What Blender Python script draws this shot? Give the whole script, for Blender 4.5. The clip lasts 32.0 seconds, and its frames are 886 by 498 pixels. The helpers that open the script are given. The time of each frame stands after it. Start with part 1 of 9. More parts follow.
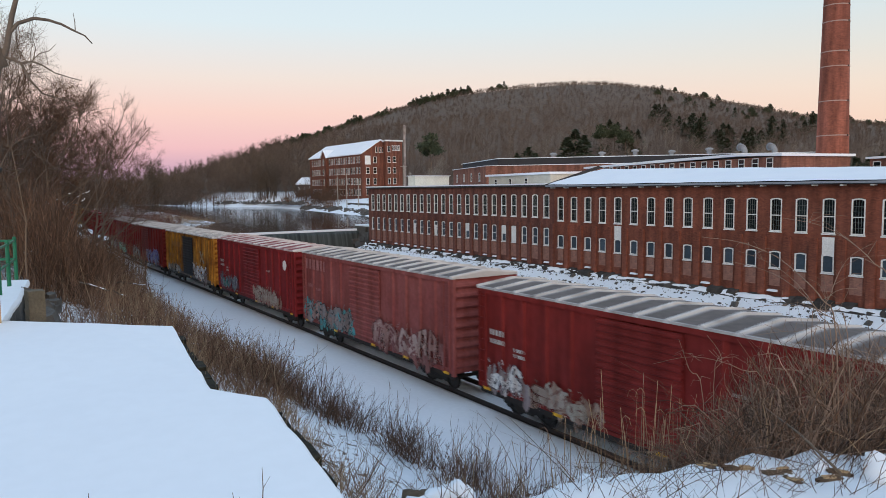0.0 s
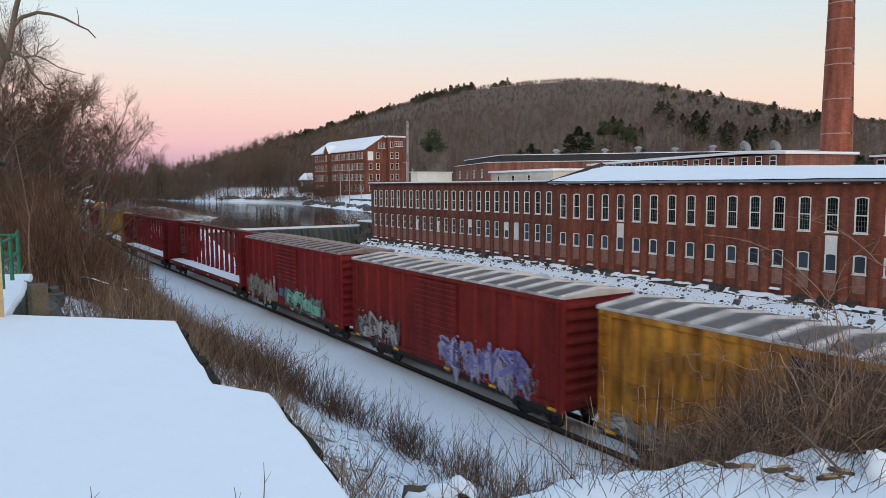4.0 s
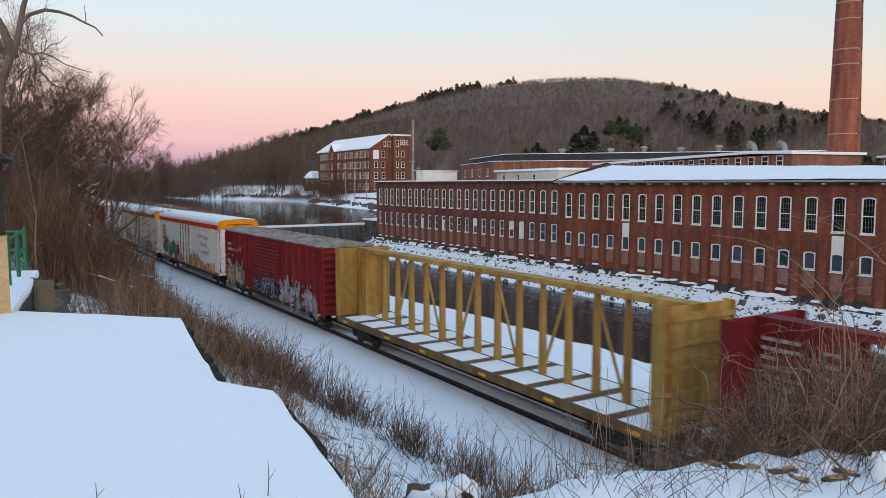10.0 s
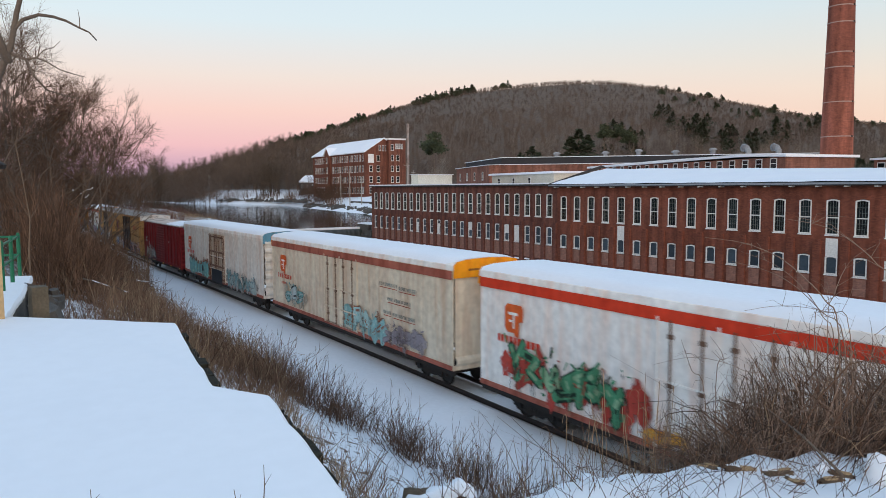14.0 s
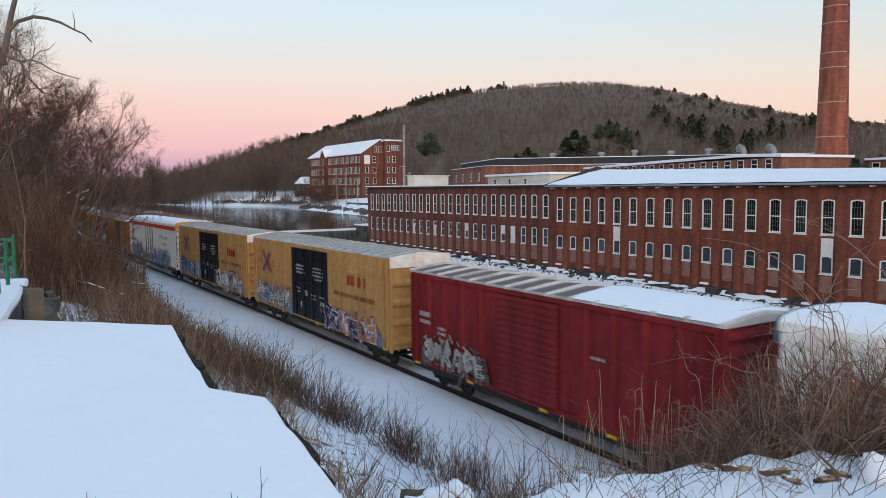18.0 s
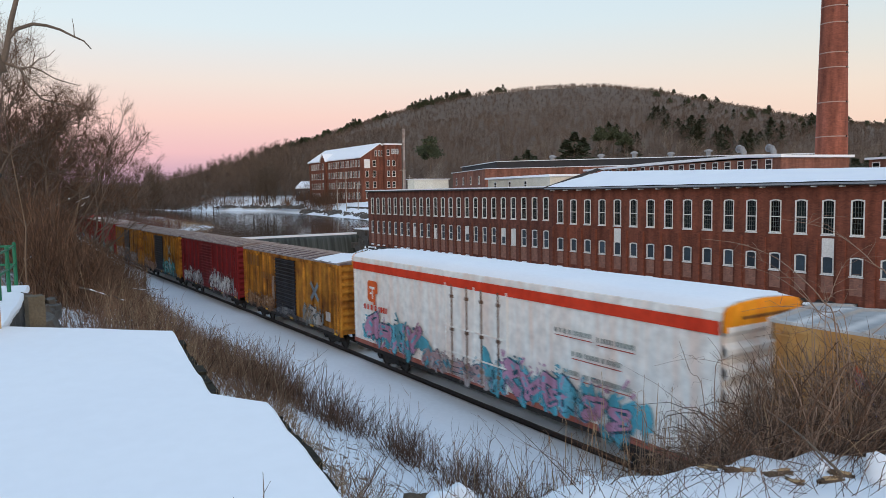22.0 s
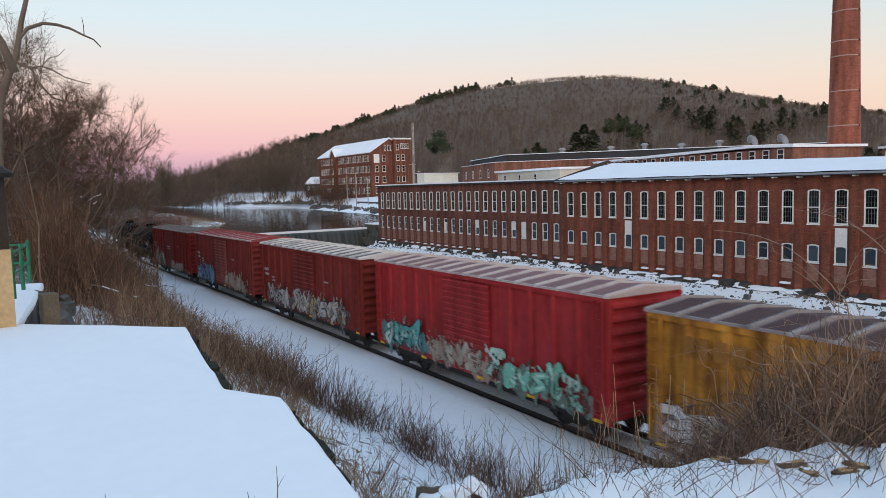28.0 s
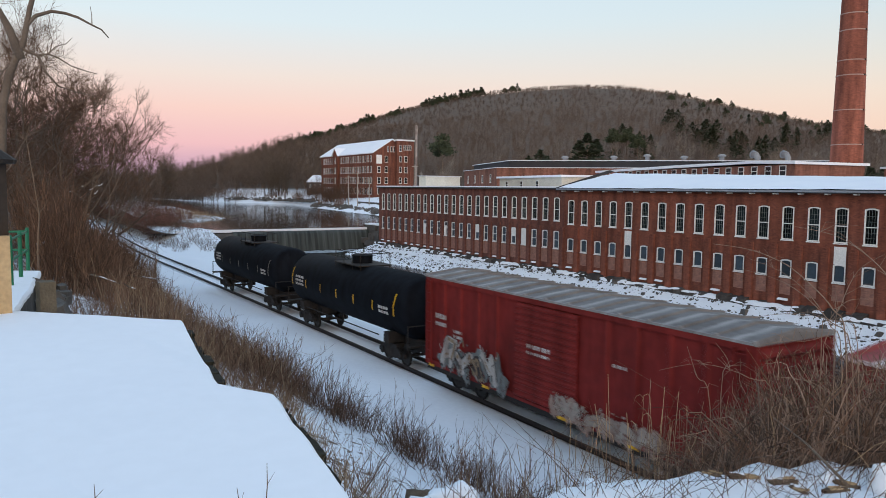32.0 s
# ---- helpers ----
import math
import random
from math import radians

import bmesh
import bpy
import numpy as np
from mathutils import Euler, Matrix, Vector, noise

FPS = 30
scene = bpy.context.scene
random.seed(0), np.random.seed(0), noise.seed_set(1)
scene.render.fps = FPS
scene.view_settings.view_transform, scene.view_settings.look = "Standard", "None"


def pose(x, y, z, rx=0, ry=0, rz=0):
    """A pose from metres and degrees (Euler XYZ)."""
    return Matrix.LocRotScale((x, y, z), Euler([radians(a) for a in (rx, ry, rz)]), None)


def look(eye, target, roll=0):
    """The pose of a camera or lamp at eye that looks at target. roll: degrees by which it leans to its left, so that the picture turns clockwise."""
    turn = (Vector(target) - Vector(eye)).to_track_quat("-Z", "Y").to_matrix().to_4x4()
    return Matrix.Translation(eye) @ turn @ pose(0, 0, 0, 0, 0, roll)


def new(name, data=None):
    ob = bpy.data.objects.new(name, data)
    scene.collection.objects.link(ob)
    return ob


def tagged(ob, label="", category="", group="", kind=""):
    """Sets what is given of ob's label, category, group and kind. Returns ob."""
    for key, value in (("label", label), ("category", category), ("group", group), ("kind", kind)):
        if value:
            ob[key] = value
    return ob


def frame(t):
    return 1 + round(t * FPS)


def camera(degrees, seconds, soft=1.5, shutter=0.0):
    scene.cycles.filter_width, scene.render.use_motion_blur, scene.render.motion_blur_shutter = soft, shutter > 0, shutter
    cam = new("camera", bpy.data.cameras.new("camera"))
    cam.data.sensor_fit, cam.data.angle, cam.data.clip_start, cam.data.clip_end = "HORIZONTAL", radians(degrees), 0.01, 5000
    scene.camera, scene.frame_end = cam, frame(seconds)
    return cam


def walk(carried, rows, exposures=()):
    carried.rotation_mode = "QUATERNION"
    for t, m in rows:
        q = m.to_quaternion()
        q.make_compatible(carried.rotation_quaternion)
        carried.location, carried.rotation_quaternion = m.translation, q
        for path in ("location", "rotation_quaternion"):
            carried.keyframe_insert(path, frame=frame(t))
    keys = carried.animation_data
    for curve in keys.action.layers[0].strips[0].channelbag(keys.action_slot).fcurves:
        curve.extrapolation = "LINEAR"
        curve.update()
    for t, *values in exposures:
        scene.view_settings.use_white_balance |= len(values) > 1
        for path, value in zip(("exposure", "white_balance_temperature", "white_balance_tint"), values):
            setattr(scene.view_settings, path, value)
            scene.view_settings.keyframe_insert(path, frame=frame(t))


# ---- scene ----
EYE = Vector((0.0, -16.905, 8.262))
TURN = [  # seconds, heading left of +Y, pitch, roll
    (0, 58.445, -4.693, -0.669), (0.5, 58.523, -4.774, -0.603), (1, 58.517, -5.005, -0.590), (1.5, 58.499, -5.076, -0.633),
    (2, 58.557, -4.978, -0.606), (2.5, 58.640, -4.936, -0.554), (3, 58.682, -4.899, -0.431), (3.5, 58.635, -4.957, -0.354),
    (5.5, 58.635, -5.034, -0.484), (6, 58.636, -5.056, -0.413), (6.5, 58.726, -5.034, -0.331), (7, 58.877, -4.941, -0.222),
    (7.5, 58.962, -4.900, -0.150), (8, 59.046, -4.907, -0.098), (8.5, 59.123, -4.932, -0.029), (9, 59.193, -4.945, -0.071),
    (9.5, 59.131, -4.989, -0.107), (10, 59.019, -5.076, -0.123), (10.5, 58.971, -5.097, -0.141), (11, 58.958, -5.177, -0.317),
    (11.5, 58.874, -5.180, -0.447), (12, 58.780, -5.124, -0.413), (12.5, 58.711, -5.108, -0.328), (13, 58.628, -4.949, -0.346),
    (13.5, 58.595, -4.810, -0.263), (14, 58.655, -4.788, -0.321), (14.5, 58.641, -4.875, -0.260), (16.5, 58.089, -4.605, -0.274),
    (17, 58.161, -4.610, -0.304), (17.5, 58.234, -4.689, -0.359), (18, 58.374, -4.704, -0.482), (18.5, 58.512, -4.674, -0.527),
    (19, 58.640, -4.610, -0.527), (19.5, 58.657, -4.573, -0.621), (20, 58.671, -4.550, -0.779), (20.5, 58.735, -4.538, -0.899),
    (21, 58.538, -4.562, -0.904), (21.5, 58.321, -4.554, -0.990), (22, 58.424, -4.448, -0.980), (22.5, 58.648, -4.313, -1.081),
    (23, 58.812, -4.178, -1.034), (23.5, 58.920, -4.064, -1.001), (24, 58.974, -4.038, -0.938), (24.5, 58.974, -4.164, -1.003),
    (25, 59.123, -4.188, -1.150), (25.5, 59.323, -4.248, -1.275), (27.5, 59.439, -4.857, -1.684), (28, 59.239, -4.892, -1.626),
    (28.5, 59.023, -4.808, -1.431), (29, 58.932, -4.727, -1.296), (29.5, 58.942, -4.730, -1.172), (30, 58.922, -4.740, -0.626),
    (30.5, 59.012, -4.726, -0.239), (31, 59.197, -4.733, 0.028), (31.5, 59.141, -4.735, 0.394), (32, 59.169, -4.643, 0.602)]


def aim(yaw, pitch, roll):
    a, b = radians(yaw), radians(pitch)
    return look(EYE, EYE + Vector((-math.sin(a) * math.cos(b), math.cos(a) * math.cos(b), math.sin(b))), roll)


cam = camera(61.86, 32.0, soft=0.8, shutter=0.3)
walk(cam, [(t, aim(yaw, pitch, roll)) for t, yaw, pitch, roll in TURN])

# ---------- world and light: dusk, the sun just gone, opposite the pink band ----------
world = bpy.data.worlds.new("dusk")
scene.world = world
world.use_nodes = True
wt = world.node_tree
wt.nodes.clear()


def wn(kind, **kw):
    n = wt.nodes.new(kind)
    for k, v in kw.items():
        if k == "operation":
            n.operation = v
        elif k == "blend":
            n.data_type, n.blend_type = "RGBA", v
    return n


def ramp(node, stops, ease=False):
    cr = node.color_ramp
    cr.interpolation = "EASE" if ease else "LINEAR"
    while len(cr.elements) < len(stops):
        cr.elements.new(0.5)
    for e, (p, c) in zip(cr.elements, stops):
        e.position, e.color = p, (*c, 1)


def lin(r, g, b):
    return tuple(((c / 255 + 0.055) / 1.055) ** 2.4 if c > 10 else c / 255 / 12.92 for c in (r, g, b))


coord = wn("ShaderNodeTexCoord")
sep = wn("ShaderNodeSeparateXYZ")
wt.links.new(coord.outputs["Generated"], sep.inputs[0])
east = wn("ShaderNodeValToRGB")   # the pink band, away from the sun
ramp(east, [(0.0, lin(172, 150, 176)), (0.022, lin(196, 160, 182)), (0.055, lin(234, 187, 190)), (0.10, lin(241, 205, 195)),
            (0.142, lin(234, 219, 210)), (0.21, lin(214, 228, 234)), (0.42, lin(190, 216, 238)), (1.0, lin(158, 193, 232))])
mid = wn("ShaderNodeValToRGB")
ramp(mid, [(0.0, lin(214, 176, 170)), (0.03, lin(230, 192, 178)), (0.08, lin(238, 211, 191)), (0.118, lin(234, 218, 202)),
           (0.16, lin(221, 220, 213)), (0.225, lin(204, 220, 227)), (0.42, lin(188, 214, 238)), (1.0, lin(158, 193, 232))])
west = wn("ShaderNodeValToRGB")   # the afterglow, behind the camera
ramp(west, [(0.0, lin(255, 178, 120)), (0.05, lin(255, 205, 150)), (0.16, lin(255, 232, 200)), (0.32, lin(226, 232, 236)), (1.0, lin(158, 193, 232))])
for r in (east, mid, west):
    wt.links.new(sep.outputs["Z"], r.inputs[0])
mr1 = wn("ShaderNodeMapRange")
mr1.inputs[1].default_value, mr1.inputs[2].default_value = -0.98, -0.42
mr2 = wn("ShaderNodeMapRange")
mr2.inputs[1].default_value, mr2.inputs[2].default_value = -0.3, 0.8
mr2.inputs[4].default_value = 1.0
for m in (mr1, mr2):
    wt.links.new(sep.outputs["X"], m.inputs[0])
mixa = wn("ShaderNodeMix", blend="MIX")
wt.links.new(mr1.outputs[0], mixa.inputs[0])
wt.links.new(east.outputs[0], mixa.inputs[6])
wt.links.new(mid.outputs[0], mixa.inputs[7])
mixb = wn("ShaderNodeMix", blend="MIX")
wt.links.new(mr2.outputs[0], mixb.inputs[0])
wt.links.new(mixa.outputs[2], mixb.inputs[6])
wt.links.new(west.outputs[0], mixb.inputs[7])
bg = wn("ShaderNodeBackground")
bg.inputs[1].default_value = 1.1
wt.links.new(mixb.outputs[2], bg.inputs[0])
wo = wn("ShaderNodeOutputWorld")
wt.links.new(bg.outputs[0], wo.inputs[0])

sun = new("sun", bpy.data.lights.new("sun", "SUN"))
sun.data.energy, sun.data.angle, sun.data.color = 1.6, radians(40), (1.0, 0.8, 0.64)
sun.matrix_world = look((60, -30, 14), (0, 0, 5))
scene.view_settings.exposure = 0.0


# ---------- materials ----------
def material(name, base, rough=0.8, metal=0.0, other=None, scale=1.0, amount=0.5, fine=12.0, bump=0.15, spec=None, obrand=0.0, detail=6.0, dist=0.02, grain=0.15, island=0.0):
    """A surface with two scales of colour change and a fine relief, in object space."""
    m = bpy.data.materials.new(name)
    m.use_nodes = True
    nt = m.node_tree
    b = nt.nodes["Principled BSDF"]
    b.inputs["Roughness"].default_value, b.inputs["Metallic"].default_value = rough, metal
    b.inputs["Specular IOR Level"].default_value = 0.2 if spec is None else spec
    tc = nt.nodes.new("ShaderNodeTexCoord")
    n1 = nt.nodes.new("ShaderNodeTexNoise")
    n1.inputs["Scale"].default_value, n1.inputs["Detail"].default_value = scale, detail
    n2 = nt.nodes.new("ShaderNodeTexNoise")
    n2.inputs["Scale"].default_value, n2.inputs["Detail"].default_value = scale * fine, 4
    for n in (n1, n2):
        nt.links.new(tc.outputs["Object"], n.inputs["Vector"])
    r1 = nt.nodes.new("ShaderNodeValToRGB")
    o = other or tuple(c * 0.55 for c in base)
    ramp(r1, [(0.5 - 0.2, tuple(o)), (0.5 + 0.2, tuple(base))])
    nt.links.new(n1.outputs[0], r1.inputs[0])
    mx = nt.nodes.new("ShaderNodeMix")
    mx.data_type = "RGBA"
    mx.inputs[0].default_value = amount
    mx.inputs[6].default_value = (*base, 1)
    nt.links.new(r1.outputs[0], mx.inputs[7])
    r2 = nt.nodes.new("ShaderNodeMapRange")
    r2.inputs[1].default_value, r2.inputs[2].default_value, r2.inputs[3].default_value, r2.inputs[4].default_value = 0.3, 0.7, 1 - grain, 1 + grain * 0.7
    nt.links.new(n2.outputs[0], r2.inputs[0])
    mul = nt.nodes.new("ShaderNodeMix")
    mul.data_type, mul.blend_type = "RGBA", "MULTIPLY"
    mul.inputs[0].default_value = 1.0
    nt.links.new(mx.outputs[2], mul.inputs[6])
    nt.links.new(r2.outputs[0], mul.inputs[7])
    last = mul
    if obrand:
        oi = nt.nodes.new("ShaderNodeObjectInfo")
        r3 = nt.nodes.new("ShaderNodeMapRange")
        r3.inputs[3].default_value, r3.inputs[4].default_value = 1 - obrand, 1 + obrand
        nt.links.new(oi.outputs["Random"], r3.inputs[0])
        m3 = nt.nodes.new("ShaderNodeMix")
        m3.data_type, m3.blend_type = "RGBA", "MULTIPLY"
        m3.inputs[0].default_value = 1.0
        nt.links.new(last.outputs[2], m3.inputs[6])
        nt.links.new(r3.outputs[0], m3.inputs[7])
        last = m3
    if island:
        ge = nt.nodes.new("ShaderNodeNewGeometry")
        r4 = nt.nodes.new("ShaderNodeMapRange")
        r4.inputs[3].default_value, r4.inputs[4].default_value = 1 - island, 1 + island
        nt.links.new(ge.outputs["Random Per Island"], r4.inputs[0])
        m4 = nt.nodes.new("ShaderNodeMix")
        m4.data_type, m4.blend_type = "RGBA", "MULTIPLY"
        m4.inputs[0].default_value = 1.0
        nt.links.new(last.outputs[2], m4.inputs[6])
        nt.links.new(r4.outputs[0], m4.inputs[7])
        last = m4
    nt.links.new(last.outputs[2], b.inputs["Base Color"])
    if bump:
        bp = nt.nodes.new("ShaderNodeBump")
        bp.inputs["Strength"].default_value, bp.inputs["Distance"].default_value = bump, dist
        nt.links.new(n2.outputs[0], bp.inputs["Height"])
        nt.links.new(bp.outputs[0], b.inputs["Normal"])
    return m


def brick_material(name, base, other, mortar, scale=1.0):
    m = material(name, base, 0.9, other=other, scale=0.25, amount=0.7, fine=10, bump=0.0)
    nt = m.node_tree
    b = nt.nodes["Principled BSDF"]
    link = b.inputs["Base Color"].links[0]
    src = link.from_socket
    tc = next(n for n in nt.nodes if n.type == "TEX_COORD")
    mp = nt.nodes.new("ShaderNodeMapping")
    mp.inputs["Rotation"].default_value = (radians(90), 0, 0)
    bt = nt.nodes.new("ShaderNodeTexBrick")
    bt.inputs["Scale"].default_value = 1.0
    bt.inputs["Brick Width"].default_value, bt.inputs["Row Height"].default_value = 0.21, 0.075
    bt.inputs["Mortar Size"].default_value = 0.012
    bt.inputs["Color1"].default_value, bt.inputs["Color2"].default_value = (1.12, 1.1, 1.05, 1), (0.72, 0.74, 0.78, 1)
    bt.inputs["Mortar"].default_value = (*mortar, 1)
    nt.links.new(tc.outputs["Object"], mp.inputs[0])
    nt.links.new(mp.outputs[0], bt.inputs["Vector"])
    mx = nt.nodes.new("ShaderNodeMix")
    mx.data_type, mx.blend_type = "RGBA", "MULTIPLY"
    mx.inputs[0].default_value = 1.0
    nt.links.new(src, mx.inputs[6])
    nt.links.new(bt.outputs[0], mx.inputs[7])
    # rain streaks and sooty patches
    sm = nt.nodes.new("ShaderNodeMapping")
    sm.inputs["Scale"].default_value = (1.3, 1.3, 0.16)
    st = nt.nodes.new("ShaderNodeTexNoise")
    st.inputs["Scale"].default_value, st.inputs["Detail"].default_value = 0.9, 8
    nt.links.new(tc.outputs["Object"], sm.inputs[0])
    nt.links.new(sm.outputs[0], st.inputs["Vector"])
    sr = nt.nodes.new("ShaderNodeMapRange")
    sr.inputs[1].default_value, sr.inputs[2].default_value, sr.inputs[3].default_value, sr.inputs[4].default_value = 0.33, 0.66, 0.6, 1.2
    nt.links.new(st.outputs[0], sr.inputs[0])
    my = nt.nodes.new("ShaderNodeMix")
    my.data_type, my.blend_type = "RGBA", "MULTIPLY"
    my.inputs[0].default_value = 1.0
    nt.links.new(mx.outputs[2], my.inputs[6])
    nt.links.new(sr.outputs[0], my.inputs[7])
    nt.links.new(my.outputs[2], b.inputs["Base Color"])
    bp = nt.nodes.new("ShaderNodeBump")
    bp.inputs["Strength"].default_value, bp.inputs["Distance"].default_value = 0.4, 0.01
    nt.links.new(bt.outputs["Fac"], bp.inputs["Height"])
    bp.invert = True
    nt.links.new(bp.outputs[0], b.inputs["Normal"])
    return m


MATS = {}


def frosted(name, base, other, pitch, cover, strength=0.85):
    """A metal roof with snow dust caught along its cross seams."""
    m = material(name, base, 0.75, other=other, scale=0.5, amount=0.75, fine=9, bump=0.08)
    nt = m.node_tree
    b = nt.nodes["Principled BSDF"]
    src = b.inputs["Base Color"].links[0].from_socket
    tc = next(n for n in nt.nodes if n.type == "TEX_COORD")
    sp = nt.nodes.new("ShaderNodeSeparateXYZ")
    nt.links.new(tc.outputs["Object"], sp.inputs[0])
    ns = nt.nodes.new("ShaderNodeTexNoise")
    ns.inputs["Scale"].default_value, ns.inputs["Detail"].default_value = 1.1, 7

    def node(op, a, c):
        n = nt.nodes.new("ShaderNodeMath")
        n.operation = op
        for k, v in enumerate((a, c)):
            if isinstance(v, (int, float)):
                n.inputs[k].default_value = v
            else:
                nt.links.new(v, n.inputs[k])
        return n.outputs[0]
    nt.links.new(tc.outputs["Object"], ns.inputs["Vector"])
    u = node("ADD", sp.outputs["X"], node("MULTIPLY", ns.outputs[0], 0.25))
    u = node("FRACT", node("DIVIDE", node("ADD", u, 60.0), pitch), 0.0)
    band = nt.nodes.new("ShaderNodeValToRGB")
    ramp(band, [(0.0, (0, 0, 0)), (0.06, (1, 1, 1)), (0.06 + cover * 0.6, (1, 1, 1)), (min(0.98, 0.16 + cover), (0, 0, 0))])
    nt.links.new(u, band.inputs[0])
    patch = nt.nodes.new("ShaderNodeMapRange")
    patch.inputs[1].default_value, patch.inputs[2].default_value, patch.inputs[3].default_value = 0.34, 0.56, 0.5
    nt.links.new(ns.outputs[0], patch.inputs[0])
    edge = nt.nodes.new("ShaderNodeMapRange")
    edge.inputs[1].default_value, edge.inputs[2].default_value = 1.5, 1.58
    nt.links.new(node("ABSOLUTE", sp.outputs["Y"], 0.0), edge.inputs[0])
    f = node("MULTIPLY", node("MAXIMUM", node("MULTIPLY", band.outputs[0], patch.outputs[0]), node("MULTIPLY", node("MULTIPLY", edge.outputs[0], patch.outputs[0]), 0.6)), strength)
    mx = nt.nodes.new("ShaderNodeMix")
    mx.data_type = "RGBA"
    nt.links.new(f, mx.inputs[0])
    nt.links.new(src, mx.inputs[6])
    mx.inputs[7].default_value = (0.7, 0.67, 0.65, 1)
    nt.links.new(mx.outputs[2], b.inputs["Base Color"])
    return m



def paint(name, rgb, rough=0.55, grime=0.45, other=None, scale=0.35, bump=0.06, spec=0.15, streak=0.3):
    if name not in MATS:
        m = MATS[name] = material(name, rgb, rough, other=other, scale=scale, amount=grime, fine=9, bump=bump, obrand=0.04, spec=spec)
        # dirt washed down the sides
        nt = m.node_tree
        b = nt.nodes["Principled BSDF"]
        src = b.inputs["Base Color"].links[0].from_socket
        tc = next(n for n in nt.nodes if n.type == "TEX_COORD")
        mp = nt.nodes.new("ShaderNodeMapping")
        mp.inputs["Scale"].default_value = (2.2, 2.2, 0.3)
        ns = nt.nodes.new("ShaderNodeTexNoise")
        ns.inputs["Scale"].default_value, ns.inputs["Detail"].default_value = 0.9, 9
        nt.links.new(tc.outputs["Object"], mp.inputs[0])
        nt.links.new(mp.outputs[0], ns.inputs["Vector"])
        cr = nt.nodes.new("ShaderNodeValToRGB")
        d = 1 - streak
        ramp(cr, [(0.36, (d, d * 0.86, d * 0.8)), (0.56, (1, 1, 1)), (0.8, (1.12, 1.12, 1.12))])
        nt.links.new(ns.outputs[0], cr.inputs[0])
        mx = nt.nodes.new("ShaderNodeMix")
        mx.data_type, mx.blend_type = "RGBA", "MULTIPLY"
        mx.inputs[0].default_value = 1.0
        nt.links.new(src, mx.inputs[6])
        nt.links.new(cr.outputs[0], mx.inputs[7])
        nt.links.new(mx.outputs[2], b.inputs["Base Color"])
    return MATS[name]


SNOW = material("snow", (0.86, 0.88, 0.91), 0.75, other=(0.78, 0.81, 0.87), scale=0.35, amount=0.6, fine=30, bump=0.06, spec=0.25, dist=0.02, grain=0.03)
BRICK = brick_material("brick", (0.27, 0.09, 0.058), (0.135, 0.055, 0.04), (0.9, 0.85, 0.8))
BRICK_DARK = brick_material("sooty_brick", (0.2, 0.08, 0.06), (0.1, 0.047, 0.04), (0.9, 0.85, 0.8))
BRICK_INFILL = brick_material("infill_brick", (0.4, 0.21, 0.165), (0.28, 0.14, 0.11), (0.95, 0.9, 0.85))
BRICK_PALE = brick_material("pale_brick", (0.28, 0.13, 0.095), (0.2, 0.09, 0.07), (0.95, 0.9, 0.85))
BRICK_FAR = brick_material("far_brick", (0.22, 0.086, 0.058), (0.13, 0.056, 0.042), (0.9, 0.85, 0.8))
STONE = material("stone", (0.13, 0.12, 0.11), 0.9, other=(0.06, 0.055, 0.05), scale=1.2, amount=0.8, fine=8, bump=0.5, dist=0.05)
CONCRETE = material("concrete", (0.36, 0.33, 0.29), 0.9, other=(0.2, 0.18, 0.16), scale=1.5, amount=0.7, fine=10, bump=0.3)
WHITE_TRIM = material("white_trim", (0.8, 0.8, 0.78), 0.6, other=(0.55, 0.54, 0.52), scale=0.8, amount=0.5, bump=0.05)
DARK_STEEL = material("dark_steel", (0.022, 0.021, 0.021), 0.7, metal=0.2, other=(0.05, 0.035, 0.025), scale=1.5, amount=0.6, bump=0.2)
RAIL = material("rail_steel", (0.03, 0.024, 0.022), 0.5, metal=0.2, other=(0.03, 0.02, 0.018), scale=2, amount=0.6, bump=0.1)
WHEEL = material("wheel_steel", (0.04, 0.035, 0.032), 0.5, metal=0.5, scale=3, bump=0.1)
SLATE = material("roof_edge", (0.06, 0.06, 0.065), 0.8, scale=1, bump=0.1)
WOOD = material("weathered_wood", (0.2, 0.15, 0.1), 0.85, other=(0.1, 0.075, 0.055), scale=2, amount=0.8, bump=0.3)
PLY = material("plywood", (0.5, 0.36, 0.2), 0.75, other=(0.4, 0.27, 0.14), scale=1.4, amount=0.7, bump=0.1)
GREEN = material("green_paint", (0.02, 0.16, 0.085), 0.45, scale=2, amount=0.4, bump=0.05)
BARK = material("bark", (0.2, 0.15, 0.115), 0.9, other=(0.1, 0.075, 0.06), scale=3, amount=0.8, bump=0.5)
TWIG = material("twig", (0.165, 0.095, 0.06), 0.9, other=(0.08, 0.048, 0.033), scale=1.2, amount=0.8, bump=0.0, island=0.5)
TWIG_RED = material("reddish_twig", (0.25, 0.145, 0.09), 0.9, other=(0.125, 0.07, 0.047), scale=0.5, amount=0.8, bump=0.0, island=0.6)
CANE = material("briar_cane", (0.275, 0.188, 0.138), 0.85, other=(0.145, 0.098, 0.074), scale=1.0, amount=0.8, bump=0.0, island=0.6)
STRAW = material("dry_straw", (0.42, 0.3, 0.185), 0.9, other=(0.26, 0.175, 0.11), scale=0.8, amount=0.8, bump=0.0, island=0.4)
EVERGREEN = material("evergreen", (0.085, 0.1, 0.058), 0.9, other=(0.045, 0.056, 0.033), scale=0.4, amount=0.8, bump=0.0, island=0.35)
WOODS = material("bare_woods", (0.172, 0.126, 0.1), 0.95, other=(0.12, 0.089, 0.072), scale=0.012, amount=0.9, fine=14, bump=0.0, grain=0.1)
